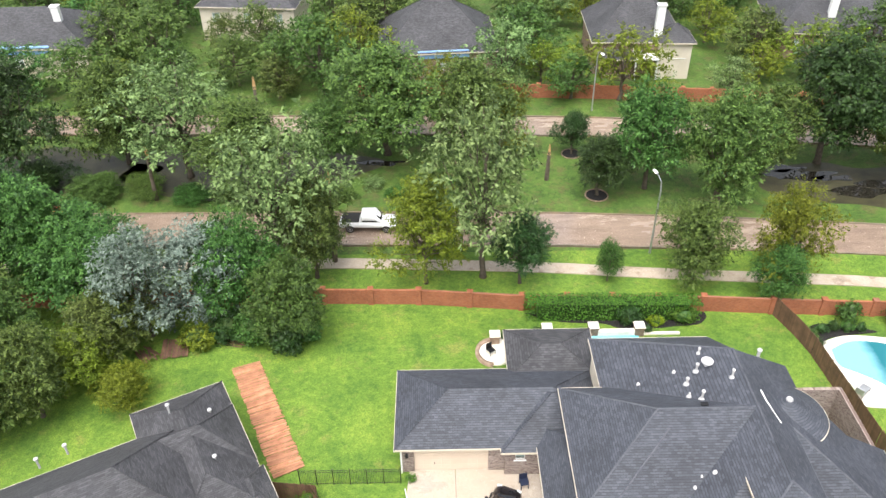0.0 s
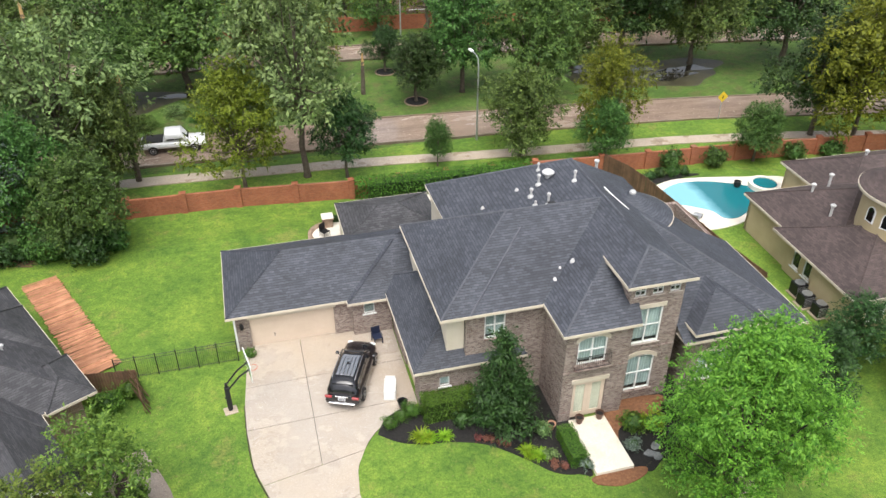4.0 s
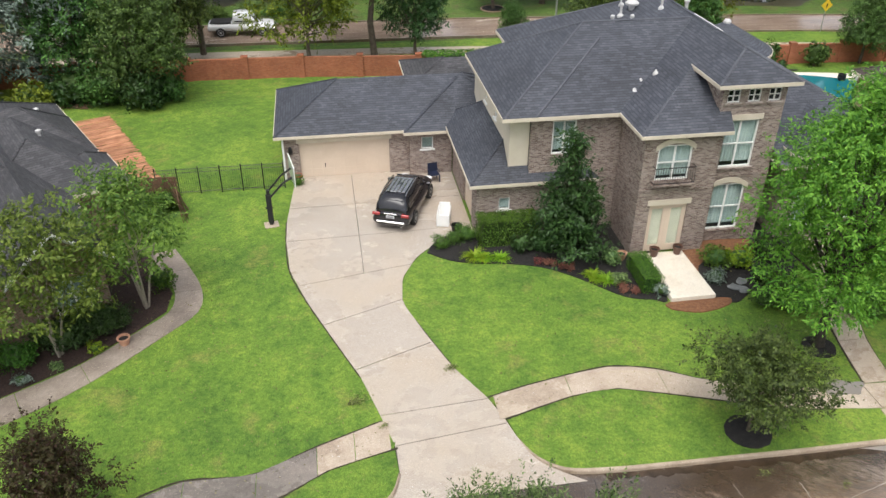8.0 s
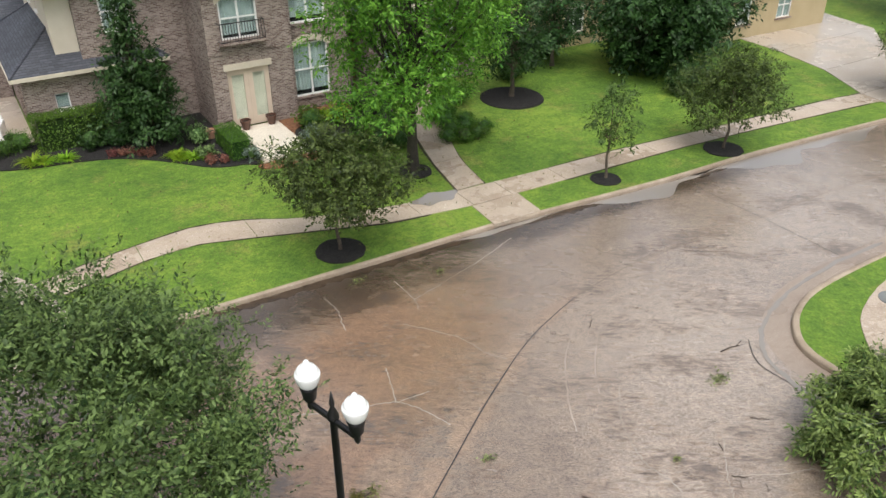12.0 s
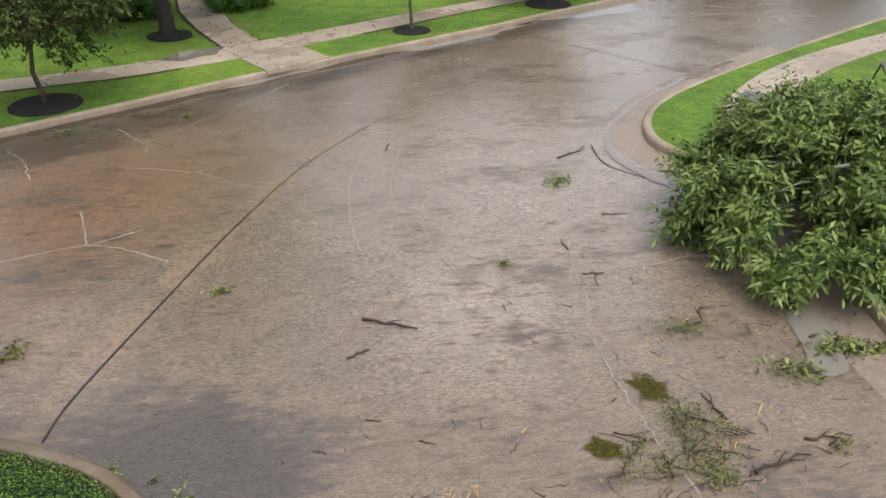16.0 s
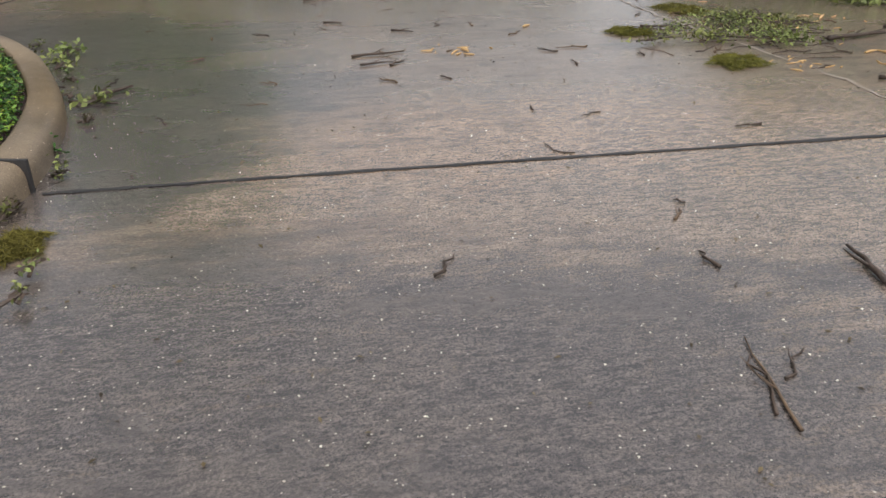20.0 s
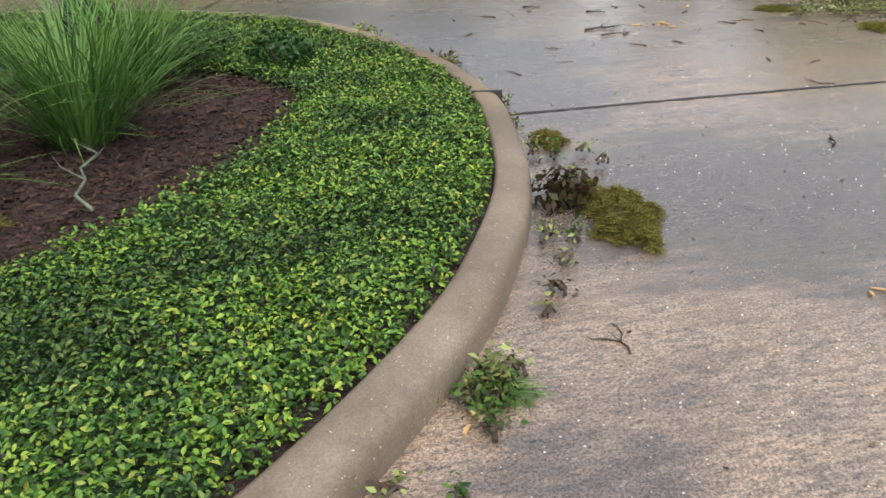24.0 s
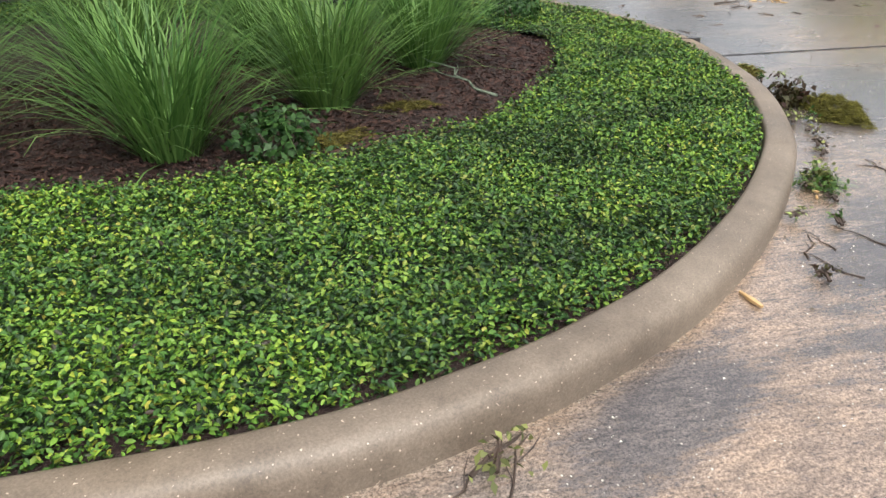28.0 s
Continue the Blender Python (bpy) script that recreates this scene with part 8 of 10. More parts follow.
def stone(x, y, z, s, seed, name="stone", label="flat brown garden stone", group="stones edging the bed", mat=None):
    bm = bmesh.new()
    bmesh.ops.create_icosphere(bm, subdivisions=2, radius=1.0)
    for v in bm.verts:
        v.co *= 1 + 0.55 * noise.noise(v.co * 1.5 + Vector((seed, 0, 0)))
        v.co.z *= 0.4
    bmesh.ops.scale(bm, vec=(s, s * 0.75, s * 0.8), verts=bm.verts)
    ob = part(name, bm, mat or STONE)
    ob.matrix_basis = pose(x, y, z + s * 0.1, 0, 0, seed * 47)
    return tagged(ob, label, "stone", group)


sheet("verge_bed", smooth_line([(-9.8, 17.3), (-8.6, 18.15), (-7.0, 18.38), (-5.3, 18.32), (-4.9, 17.4), (-5.3, 16.35), (-6.2, 16.0), (-7.3, 15.75), (-9.2, 15.3), (-9.8, 16.0), (-9.6, 17.0)], 4)[:-1], lambda x, y: 0.2, MULCH_BROWN, "brown mulch bed edged with stones in the verge", "flower bed")
rng = np.random.default_rng(21)
edge = smooth_line([(-8.2, 18.2), (-6.8, 18.36), (-5.4, 18.3), (-4.95, 17.3), (-5.3, 16.4), (-6.2, 16.05), (-7.3, 15.8), (-8.6, 15.45)], 5)
for i, p in enumerate(edge):
    stone(p[0] + rng.uniform(-0.12, 0.12), p[1] + rng.uniform(-0.10, 0.10), 0.19, rng.uniform(0.07, 0.20), i)
for i, (x, y) in enumerate(((-5.5, 17.4), (-5.6, 17.0), (-5.9, 17.5), (-5.4, 16.8))):
    stone(x, y, 0.2, 0.18, 60 + i)
for i, (x, y, s) in enumerate(((-8.37, 17.5, 0.6), (-7.29, 16.55, 0.7), (-6.5, 17.15, 0.55), (-8.2, 16.25, 0.65), (-7.1, 17.9, 0.4), (-9.0, 16.6, 0.65), (-7.8, 16.9, 0.5))):
    rosette("strap_leaf_plant", x, y, 0.21, 70, s, 0.055, LEAF_LIME, "yellow-green strap-leaved plant in brown mulch", group="strap-leaved plants", seed=i + 40, droop=0.8)
for i, (x, y) in enumerate(((15.0, 27.3), (15.5, 27.7), (15.3, 27.05))):
    stone(x, y, lot(27) + 0.05, 0.3, 80 + i, "stepping_stone", "grey stepping stone in the mulch", "stepping stones", SLATE)


def flower_pot(x, y, z, r, h, mat, label, plant=None):
    e = thing("flower_pot", pose(x, y, z), label, "flower pot", "flower pots")
    bm = lathe(bmesh.new(), [(r * 0.62, 0), (r * 0.9, h * 0.8), (r, h * 0.82), (r * 1.02, h), (r * 0.88, h), (r * 0.84, h * 0.8), (0.01, h * 0.78)], 18)
    part("pot", bm, mat, e)
    part("soil", lathe(bmesh.new(), [(r * 0.84, h * 0.79), (0.02, h * 0.85)], 14), MULCH, e)
    return e


flower_pot(12.25, 30.12, 0.54, 0.24, 0.42, CLAY_DARK, "dark glazed clay pot beside the french doors")
flower_pot(13.42, 30.16, 0.54, 0.24, 0.42, CLAY_DARK, "dark glazed clay pot beside the french doors")
flower_pot(10.7, 30.2, 0.45, 0.24, 0.36, TERRACOTTA, "terracotta pot at the house corner")
flower_pot(-11.2, 27.25, lot(27), 0.26, 0.38, TERRACOTTA, "empty pale terracotta pot on the path edge")


# ---- things on the drive ----
def loft(stations, material, name, parent, label="", smooth=True, close=True):
    """A skin through closed loops of points."""
    bm = bmesh.new()
    rows = [[bm.verts.new(p) for p in st] for st in stations]
    k = len(rows[0])
    for r0, r1 in zip(rows, rows[1:]):
        for i in range(k):
            bm.faces.new((r0[i], r0[(i + 1) % k], r1[(i + 1) % k], r1[i]))
    if close:
        bm.faces.new(rows[0][::-1])
        bm.faces.new(rows[-1])
    bmesh.ops.recalc_face_normals(bm, faces=bm.faces)
    ob = part(name, bm, material, parent, label)
    if smooth:
        for f in ob.data.polygons:
            f.use_smooth = True
        ob.data.set_sharp_from_angle(angle=radians(38))
    return ob


def oval(y, hw, z0, z1, tuck=0.86, n=3.2):
    """A rounded upright section of a car at y."""
    pts = []
    for k in range(20):
        a = 2 * math.pi * k / 20
        c, s = math.cos(a), math.sin(a)
        px = math.copysign(abs(c) ** (2 / n), c)
        pz = math.copysign(abs(s) ** (2 / n), s)
        shrink = tuck + (1 - tuck) * (1 - max(0, pz)) if pz > 0 else 1
        pts.append((hw * px * shrink, y, (z0 + z1) / 2 + (z1 - z0) / 2 * pz))
    return pts


def wheel_parts(parent, x, y, r):
    w = new("wheel")
    w.parent = parent
    w.matrix_basis = pose(x, y, r, 0, 90, 0)
    part("tyre", lathe(bmesh.new(), [(r * 0.62, -0.11), (r * 0.93, -0.12), (r, -0.08), (r, 0.08), (r * 0.93, 0.12), (r * 0.62, 0.11)], 24), RUBBER, w)
    part("rim", lathe(bmesh.new(), [(0.03, -0.125), (r * 0.2, -0.12), (r * 0.3, -0.10), (r * 0.63, -0.115), (r * 0.63, 0.115), (r * 0.3, 0.10), (r * 0.2, 0.12), (0.03, 0.125)], 20), GALV, w)


# Silver tone that paints the sky's reflection on the car's roof glass.
ROOF_SHEEN = plain("roof_sky_reflection", (0.30, 0.31, 0.33), 0.18, 0.7, 1.0)


def suv(x, y, z, rot):
    e = thing("suv", pose(x, y, z, 0, 0, rot), "wet black seven-seat suv parked on the driveway", "car")
    loft([oval(-2.46, 0.80, 0.42, 0.86), oval(-2.40, 0.93, 0.32, 1.02), oval(-2.0, 0.97, 0.26, 1.12), oval(-1.0, 0.985, 0.24, 1.12), oval(0.6, 0.985, 0.24, 1.10), oval(1.5, 0.97, 0.26, 1.06), oval(2.1, 0.93, 0.30, 0.96), oval(2.40, 0.82, 0.36, 0.82), oval(2.48, 0.68, 0.42, 0.70)], CAR_BLACK, "body", e, "glossy black bodywork")
    loft([oval(-2.34, 0.74, 0.95, 1.10), oval(-2.16, 0.80, 0.95, 1.55, 0.82), oval(-1.9, 0.83, 0.95, 1.73, 0.80), oval(-0.6, 0.84, 0.95, 1.78, 0.80), oval(0.3, 0.83, 0.95, 1.75, 0.79), oval(0.9, 0.80, 0.95, 1.45, 0.8), oval(1.35, 0.76, 0.95, 1.08, 0.9)], CAR_BLACK, "cabin", e)
    part("rear_window", loft_plate([(-0.62, -2.285, 1.14), (0.62, -2.285, 1.14), (0.56, -2.07, 1.60), (-0.56, -2.07, 1.60)], 0.03), CAR_GLASS, e, "dark rear window")
    part("windscreen", loft_plate([(-0.66, 1.26, 1.16), (0.66, 1.26, 1.16), (0.58, 0.55, 1.66), (-0.58, 0.55, 1.66)], 0.03), CAR_GLASS, e, "dark windscreen")
    for s in (-1, 1):
        for a, b in ((-1.95, -1.15), (-1.08, -0.2), (-0.12, 0.75)):
            part("side_window", loft_plate([(s * 0.845, a, 1.13), (s * 0.845, b, 1.13), (s * 0.735, b - (0.25 if b > 0.5 else 0.04), 1.58), (s * 0.735, a + (0.15 if a < -1.5 else 0.0), 1.58)], 0.02), CAR_GLASS, e, "dark side window")
        part("roof_rail", tube(bmesh.new(), [(s * 0.62, -1.85, 1.74), (s * 0.63, -1.6, 1.83), (s * 0.63, 0.0, 1.84), (s * 0.62, 0.25, 1.76)], 0.022, 6), CHROME, e, "silver roof rail")
        part("tail_light", boxed(s * 0.74 - 0.2, s * 0.74 + 0.2, -2.475, -2.36, 0.86, 1.02, bevel=0.03), TAIL_RED, e, "red tail light")
        part("headlight", boxed(s * 0.66 - 0.16, s * 0.66 + 0.16, 2.28, 2.42, 0.70, 0.82, bevel=0.03), GLOBE, e)
        mir = part("mirror", boxed(s * 1.06 - 0.1, s * 1.06 + 0.1, 0.78, 0.95, 1.08, 1.24, bevel=0.03), CAR_BLACK, e)
        part("arch_trim", tube(bmesh.new(), [(s * 0.985, -1.45 + 0.42 * math.cos(a), 0.36 + 0.42 * math.sin(a)) for a in np.linspace(0, math.pi, 9)], 0.03, 5), RUBBER, e)
        part("arch_trim", tube(bmesh.new(), [(s * 0.985, 1.45 + 0.42 * math.cos(a), 0.36 + 0.42 * math.sin(a)) for a in np.linspace(0, math.pi, 9)], 0.03, 5), RUBBER, e)
        for yy_ in (-1.45, 1.45):
            wheel_parts(e, s * 0.90, yy_, 0.37)
    for k in range(6):
        part("roof_rib", boxed(-0.50 + 0.2 * k - 0.015, -0.50 + 0.2 * k + 0.015, -1.7, -0.1, 1.765, 1.79), CAR_GLASS, e)
    # Plate added for the sky mirrored in the roof.
    part("roof_sheen_plate", boxed(-0.50, 0.50, -1.55, 0.10, 1.755, 1.775, bevel=0.008), ROOF_SHEEN, e, "silvery plate that stands for the sky reflected in the roof glass")
    part("bumper_step", boxed(-0.72, 0.72, -2.53, -2.40, 0.50, 0.60, bevel=0.03), CHROME, e, "chrome bumper strip")
    part("garnish", boxed(-0.34, 0.34, -2.49, -2.42, 0.98, 1.03, bevel=0.01), CHROME, e, "chrome garnish bar")
    pl = part("number_plate", boxed(-0.20, 0.20, -2.50, -2.46, 0.78, 0.92), PLATE, e)
    for k in range(3):
        part("plate_bar", boxed(-0.14 + 0.10 * k, -0.07 + 0.10 * k, -2.506, -2.50, 0.82, 0.88), CAR_BLACK, pl)
    part("exhaust", tube(bmesh.new(), [(0.55, -2.3, 0.33), (0.55, -2.5, 0.33)], 0.04, 8), CHROME, e)
    return e


def loft_plate(pts, t):
    bm = bmesh.new()
    a = [Vector(p) for p in pts]
    nrm = (a[1] - a[0]).cross(a[2] - a[0]).normalized()
    v = [[bm.verts.new(p + nrm * o) for p in a] for o in (-t, t)]
    bm.faces.new(v[0][::-1])
    bm.faces.new(v[1])
    for i in range(4):
        bm.faces.new((v[0][i], v[0][(i + 1) % 4], v[1][(i + 1) % 4], v[1][i]))
    bmesh.ops.recalc_face_normals(bm, faces=bm.faces)
    return bm


suv(1.2, 36.5, 0.50, -23)


def pickup(x, y, z, rot, paint, label):
    e = thing("pickup_truck", pose(x, y, z, 0, 0, rot), label, "truck", "vehicles on the avenue")
    loft([oval(-2.8, 0.9, 0.5, 1.02), oval(-2.7, 0.98, 0.42, 1.15), oval(0.9, 1.0, 0.40, 1.15), oval(2.3, 0.98, 0.42, 1.12), oval(2.75, 0.88, 0.46, 0.98)], paint, "body", e)
    loft([oval(-0.75, 0.84, 1.0, 1.2), oval(-0.6, 0.88, 1.0, 1.98, 0.86), oval(0.7, 0.88, 1.0, 2.0, 0.86), oval(1.35, 0.84, 1.0, 1.2)], paint, "cabin", e)
    for s in (-1, 1):
        for a, b in ((-0.5, 0.15), (0.22, 0.9)):
            part("side_window", loft_plate([(s * 0.868, a, 1.22), (s * 0.868, b, 1.22), (s * 0.755, b - (0.25 if b > 0.5 else 0), 1.68), (s * 0.755, a, 1.68)], 0.02), CAR_GLASS, e, "dark side window")
        for yy_ in (-1.75, 1.75):
            wheel_parts(e, s * 0.92, yy_, 0.4)
    part("windscreen", loft_plate([(-0.66, 1.30, 1.24), (0.66, 1.30, 1.24), (0.6, 0.85, 1.74), (-0.6, 0.85, 1.74)], 0.02), CAR_GLASS, e, "dark windscreen")
    part("load_bed", boxed(-0.8, 0.8, -2.6, -0.85, 1.10, 1.165), RUBBER, e, "dark load bed")
    part("bumper", boxed(-0.92, 0.92, 2.72, 2.85, 0.5, 0.72, bevel=0.03), CHROME, e)
    return e


pickup(-9.0, 70.4, 0.11, -92, CAR_WHITE, "white pickup truck on the wet avenue")
pickup(-39.5, 71.6, 0.11, 88, CAR_RED, "red utility truck on the wet avenue")

hoop = thing("basketball_hoop", pose(-5.6, 35.8, lot(36), 0, 0, 10), "black basketball hoop on a padded pole beside the drive", "basketball hoop")
part("base_plate", boxed(-0.35, 0.35, -0.3, 0.3, 0, 0.05, bevel=0.01), WALKWAY, hoop)
part("pole", boxed(-0.08, 0.08, -0.08, 0.08, 0.05, 2.0, bevel=0.02), BLACK_METAL, hoop)
part("padding", boxed(-0.13, 0.13, -0.13, 0.13, 0.12, 1.75, bevel=0.05), RUBBER, hoop, "black foam padding")
part("arm", tube(bmesh.new(), [(0, 0.06, 1.85), (0.7, 0.06, 2.6), (1.25, 0.06, 2.95)], 0.05, 6), BLACK_METAL, hoop)
part("arm", tube(bmesh.new(), [(0, -0.06, 1.5), (0.75, -0.06, 2.25), (1.25, -0.06, 2.5)], 0.05, 6), BLACK_METAL, hoop)
bb = part("backboard", boxed(1.25, 1.30, -0.85, 0.85, 2.35, 3.35, bevel=0.015), CLEAR_BOARD, hoop, "clear backboard with a pale rim")
part("board_rim", tube(bmesh.new(), [(1.275, -0.86, 2.34), (1.275, 0.86, 2.34), (1.275, 0.86, 3.36), (1.275, -0.86, 3.36), (1.275, -0.86, 2.34)], 0.03, 5), WHITE, bb)
part("rim", tube(bmesh.new(), [(1.53 + 0.23 * math.cos(a), 0.23 * math.sin(a), 2.55) for a in np.linspace(0, 2 * math.pi, 17)], 0.012, 5, cap=False), RED_RIM, hoop, "orange rim")
part("crank", boxed(-0.2, -0.08, -0.03, 0.03, 0.95, 1.05), BLACK_METAL, hoop)

cool = thing("plastic_chest", pose(3.0, 34.9, lot(35) + 0.03, 0, 0, -14) @ Matrix.Scale(0.9, 4), "open white plastic chest standing on the drive", "chest")
for nm, q in (("side_panel", (-0.36, -0.30, -0.62, 0.62, 0, 0.72)), ("side_panel", (0.30, 0.36, -0.62, 0.62, 0, 0.72)), ("end_panel", (-0.30, 0.30, -0.62, -0.56, 0, 0.72)), ("end_panel", (-0.30, 0.30, 0.56, 0.62, 0, 0.9)), ("floor_panel", (-0.30, 0.30, -0.56, 0.56, 0.02, 0.10))):
    part(nm, boxed(*q, bevel=0.012), WHITE, cool)
chair = thing("garden_chair", pose(3.15, 39.4, lot(39) + 0.03, 0, 0, 10), "dark blue plastic chair by the garage", "chair")
part("seat", boxed(-0.28, 0.28, -0.28, 0.28, 0.42, 0.47, bevel=0.015), PLASTIC_BLUE, chair)
part("backrest", boxed(-0.28, 0.28, 0.24, 0.29, 0.47, 1.0, bevel=0.015), PLASTIC_BLUE, chair)
for sx in (-0.25, 0.25):
    for sy in (-0.25, 0.25):
        part("leg", boxed(sx - 0.025, sx + 0.025, sy - 0.025, sy + 0.025, 0, 0.42), PLASTIC_BLUE, chair)
    part("armrest", boxed(sx - 0.03, sx + 0.03, -0.25, 0.25, 0.62, 0.66, bevel=0.01), PLASTIC_BLUE, chair)
for i, (x, y, r) in enumerate(((19.15, 24.75, 0.42), (19.75, 24.45, 0.44), (20.4, 24.4, 0.42), (20.95, 24.75, 0.45), (19.6, 25.3, 0.46), (20.3, 25.25, 0.46), (19.9, 26.1, 0.50), (20.7, 25.9, 0.48), (20.3, 26.9, 0.5))):
    bush("boxwood", x, y, lot(y) + 0.03, r, r, r * 0.85, LEAF_HEDGE, 0.07, 200, "clipped rounded boxwood beside the front walk", group="boxwoods by the front walk", seed=330 + i, lumps=3)
for i, (x, y, r) in enumerate(((17.1, 25.3, 0.55), (16.4, 25.7, 0.6), (17.3, 26.3, 0.6), (16.7, 26.8, 0.6), (15.6, 26.0, 0.55))):
    bush("shrub", x, y, lot(y) + 0.03, r, r, r * 0.8, LEAF_GREEN, 0.09, 150, "low leafy shrub in the bed beside the front walk", group="shrubs by the front walk", seed=350 + i, lumps=4)
binn = thing("black_tub", pose(3.45, 33.75, lot(34) + 0.04), "black plastic plant tub beside the boxwood", "tub")
part("tub", lathe(bmesh.new(), [(0.2, 0), (0.27, 0.4), (0.29, 0.4), (0.25, 0.36), (0.2, 0.08), (0.02, 0.07)], 16), BLACK_METAL, binn)

# ---- street furniture ----
def street_lamp(x, y, z, h, rot, label):
    e = thing("street_lamp", pose(x, y, z, 0, 0, rot), label, "street lamp", "avenue lamps")
    part("pole", tube(bmesh.new(), [(0, 0, 0), (0, 0, 0.4), (0, 0, h * 0.9), (0.15, 0, h)], [0.13, 0.10, 0.07, 0.05], 8), GALV, e)
    part("arm", tube(bmesh.new(), [(0.15, 0, h), (0.7, 0, h + 0.25), (1.3, 0, h + 0.3)], 0.04, 6), GALV, e)
    part("lamp_head", boxed(1.2, 1.85, -0.16, 0.16, h + 0.22, h + 0.38, bevel=0.06), WHITE, e)
    return e


street_lamp(17.4, 65.4, 0.1, 7.6, 100, "tall galvanised street lamp beside the avenue")
street_lamp(16.9, 95.0, 0, 7.6, -80, "tall galvanised street lamp beyond the avenue")
sign = thing("road_sign", pose(41.2, 63.9, 0.05), "yellow diamond warning sign on a thin post", "road sign")
part("post", tube(bmesh.new(), [(0, 0, 0), (0, 0, 2.6)], 0.035, 6), GALV, sign)
bm = boxed(-0.38, 0.38, -0.01, 0.01, -0.38, 0.38)
pl = part("sign_plate", bm, YELLOW_SIGN, sign)
pl.matrix_basis = pose(0, -0.045, 2.35, 0, 45, 0)
part("symbol", boxed(-0.05, 0.05, -0.062, -0.056, 2.15, 2.5), BLACK_METAL, sign)

lamp = thing("twin_globe_lamp", pose(5.74, 6.50, 0.08, 0, 0, -75), "black iron lamp post with two frosted globes", "lamp post")
part("pole", lathe(bmesh.new(), [(0.16, 0), (0.16, 0.25), (0.11, 0.4), (0.075, 0.7), (0.062, 3.0), (0.055, 5.25), (0.09, 5.28), (0.09, 5.34), (0.03, 5.5), (0.045, 5.56), (0.005, 5.78)], 14), BLACK_METAL, lamp, smooth=True)
part("crossarm", boxed(-0.54, 0.54, -0.035, 0.035, 5.20, 5.30, bevel=0.015), BLACK_METAL, lamp)
for s in (-1, 1):
    hd = new("lantern")
    hd.parent = lamp
    hd.matrix_basis = pose(s * 0.52, 0, 5.26)
    part("holder", lathe(bmesh.new(), [(0.02, -0.12), (0.05, -0.06), (0.045, 0.02), (0.10, 0.10), (0.12, 0.26), (0.135, 0.30), (0.12, 0.34)], 14), BLACK_METAL, hd, smooth=True)
    part("globe", lathe(bmesh.new(), [(0.105, 0.31), (0.145, 0.36), (0.172, 0.43), (0.187, 0.50), (0.192, 0.54), (0.185, 0.565), (0.165, 0.572), (0.163, 0.578), (0.155, 0.62), (0.132, 0.655), (0.105, 0.672), (0.09, 0.676), (0.086, 0.682), (0.075, 0.71), (0.05, 0.732), (0.042, 0.738), (0.04, 0.765), (0.025, 0.785), (0.005, 0.79)], 28), GLOBE, hd, "white frosted stepped acorn globe", smooth=True)


# ---- the street surface: joints, sealed cracks, standing water ----
def line_strip(name, pts, width, z, material, label, category, wob=0.0, seed=0, per=5, parent=None):
    rng = np.random.default_rng(seed)
    line = smooth_line(pts, per)
    if wob:
        line = [(x + rng.normal(0, wob), y + rng.normal(0, wob)) for x, y in line]
    bm = bmesh.new()
    rows = []
    n = len(line)
    for i, p in enumerate(line):
        a, b = Vector(line[max(i - 1, 0)]), Vector(line[min(i + 1, n - 1)])
        d = (b - a).normalized()
        w = width * (1 + (rng.uniform(-0.4, 0.4) if wob else 0)) / 2
        rows.append((bm.verts.new((p[0] - d.y * w, p[1] + d.x * w, z)), bm.verts.new((p[0] + d.y * w, p[1] - d.x * w, z))))
    for r0, r1 in zip(rows, rows[1:]):
        bm.faces.new((r0[1], r1[1], r1[0], r0[0]))
    bmesh.ops.recalc_face_normals(bm, faces=bm.faces)
    ob = part(name, bm, material, parent)
    return ob if parent else tagged(ob, label, category, kind="structure")


SEAL = surface("pale_crack_seal", (0.23, 0.195, 0.162), (0.34, 0.295, 0.250), 0.6, 3.0, 40.0, 0.2)
line_strip("road_joint", [(6.86, 3.06), (8.28, 2.13), (10.4, 0.72), (13.0, -1.0), (15.0, -2.4)], 0.034, 0.004, JOINT, "dark filled joint across the concrete street", "road joint", wob=0.0022, seed=2, per=30)
line_strip("road_joint", [(7.3, 7.55), (7.89, 8.12), (9.58, 9.34), (11.6, 10.75), (13.93, 12.15), (16.28, 13.07)], 0.035, 0.004, JOINT, "dark curving centre joint of the street", "road joint")
JOINT_WORN = surface("worn_brown_joint", (0.10, 0.078, 0.06), (0.22, 0.17, 0.13), 0.5, 0.6, 30.0, 0.2)
line_strip("road_joint", [(16.28, 13.07), (18.6, 13.5), (20.9, 13.62), (24.4, 13.5), (32.3, 13.3), (45, 11.6), (62, 7.5)], 0.04, 0.004, JOINT_WORN, "worn brown centre joint of the street", "road joint")
line_strip("road_joint", [(25.1, 17.0), (25.15, 13.5), (25.1, 10.1)], 0.03, 0.004, JOINT, "dark joint across the street", "road joint")
line_strip("road_joint", [(5.4, 17.9), (5.2, 14.0), (5.0, 10.2)], 0.03, 0.004, JOINT, "dark joint across the street", "road joint")
line_strip("road_joint", [(18.95, 8.9), (18.3, 8.0), (18.3, 6.6), (17.6, 4.6), (15.6, 2.4)], 0.03, 0.012, JOINT, "dark joint between gutter and street", "road joint")
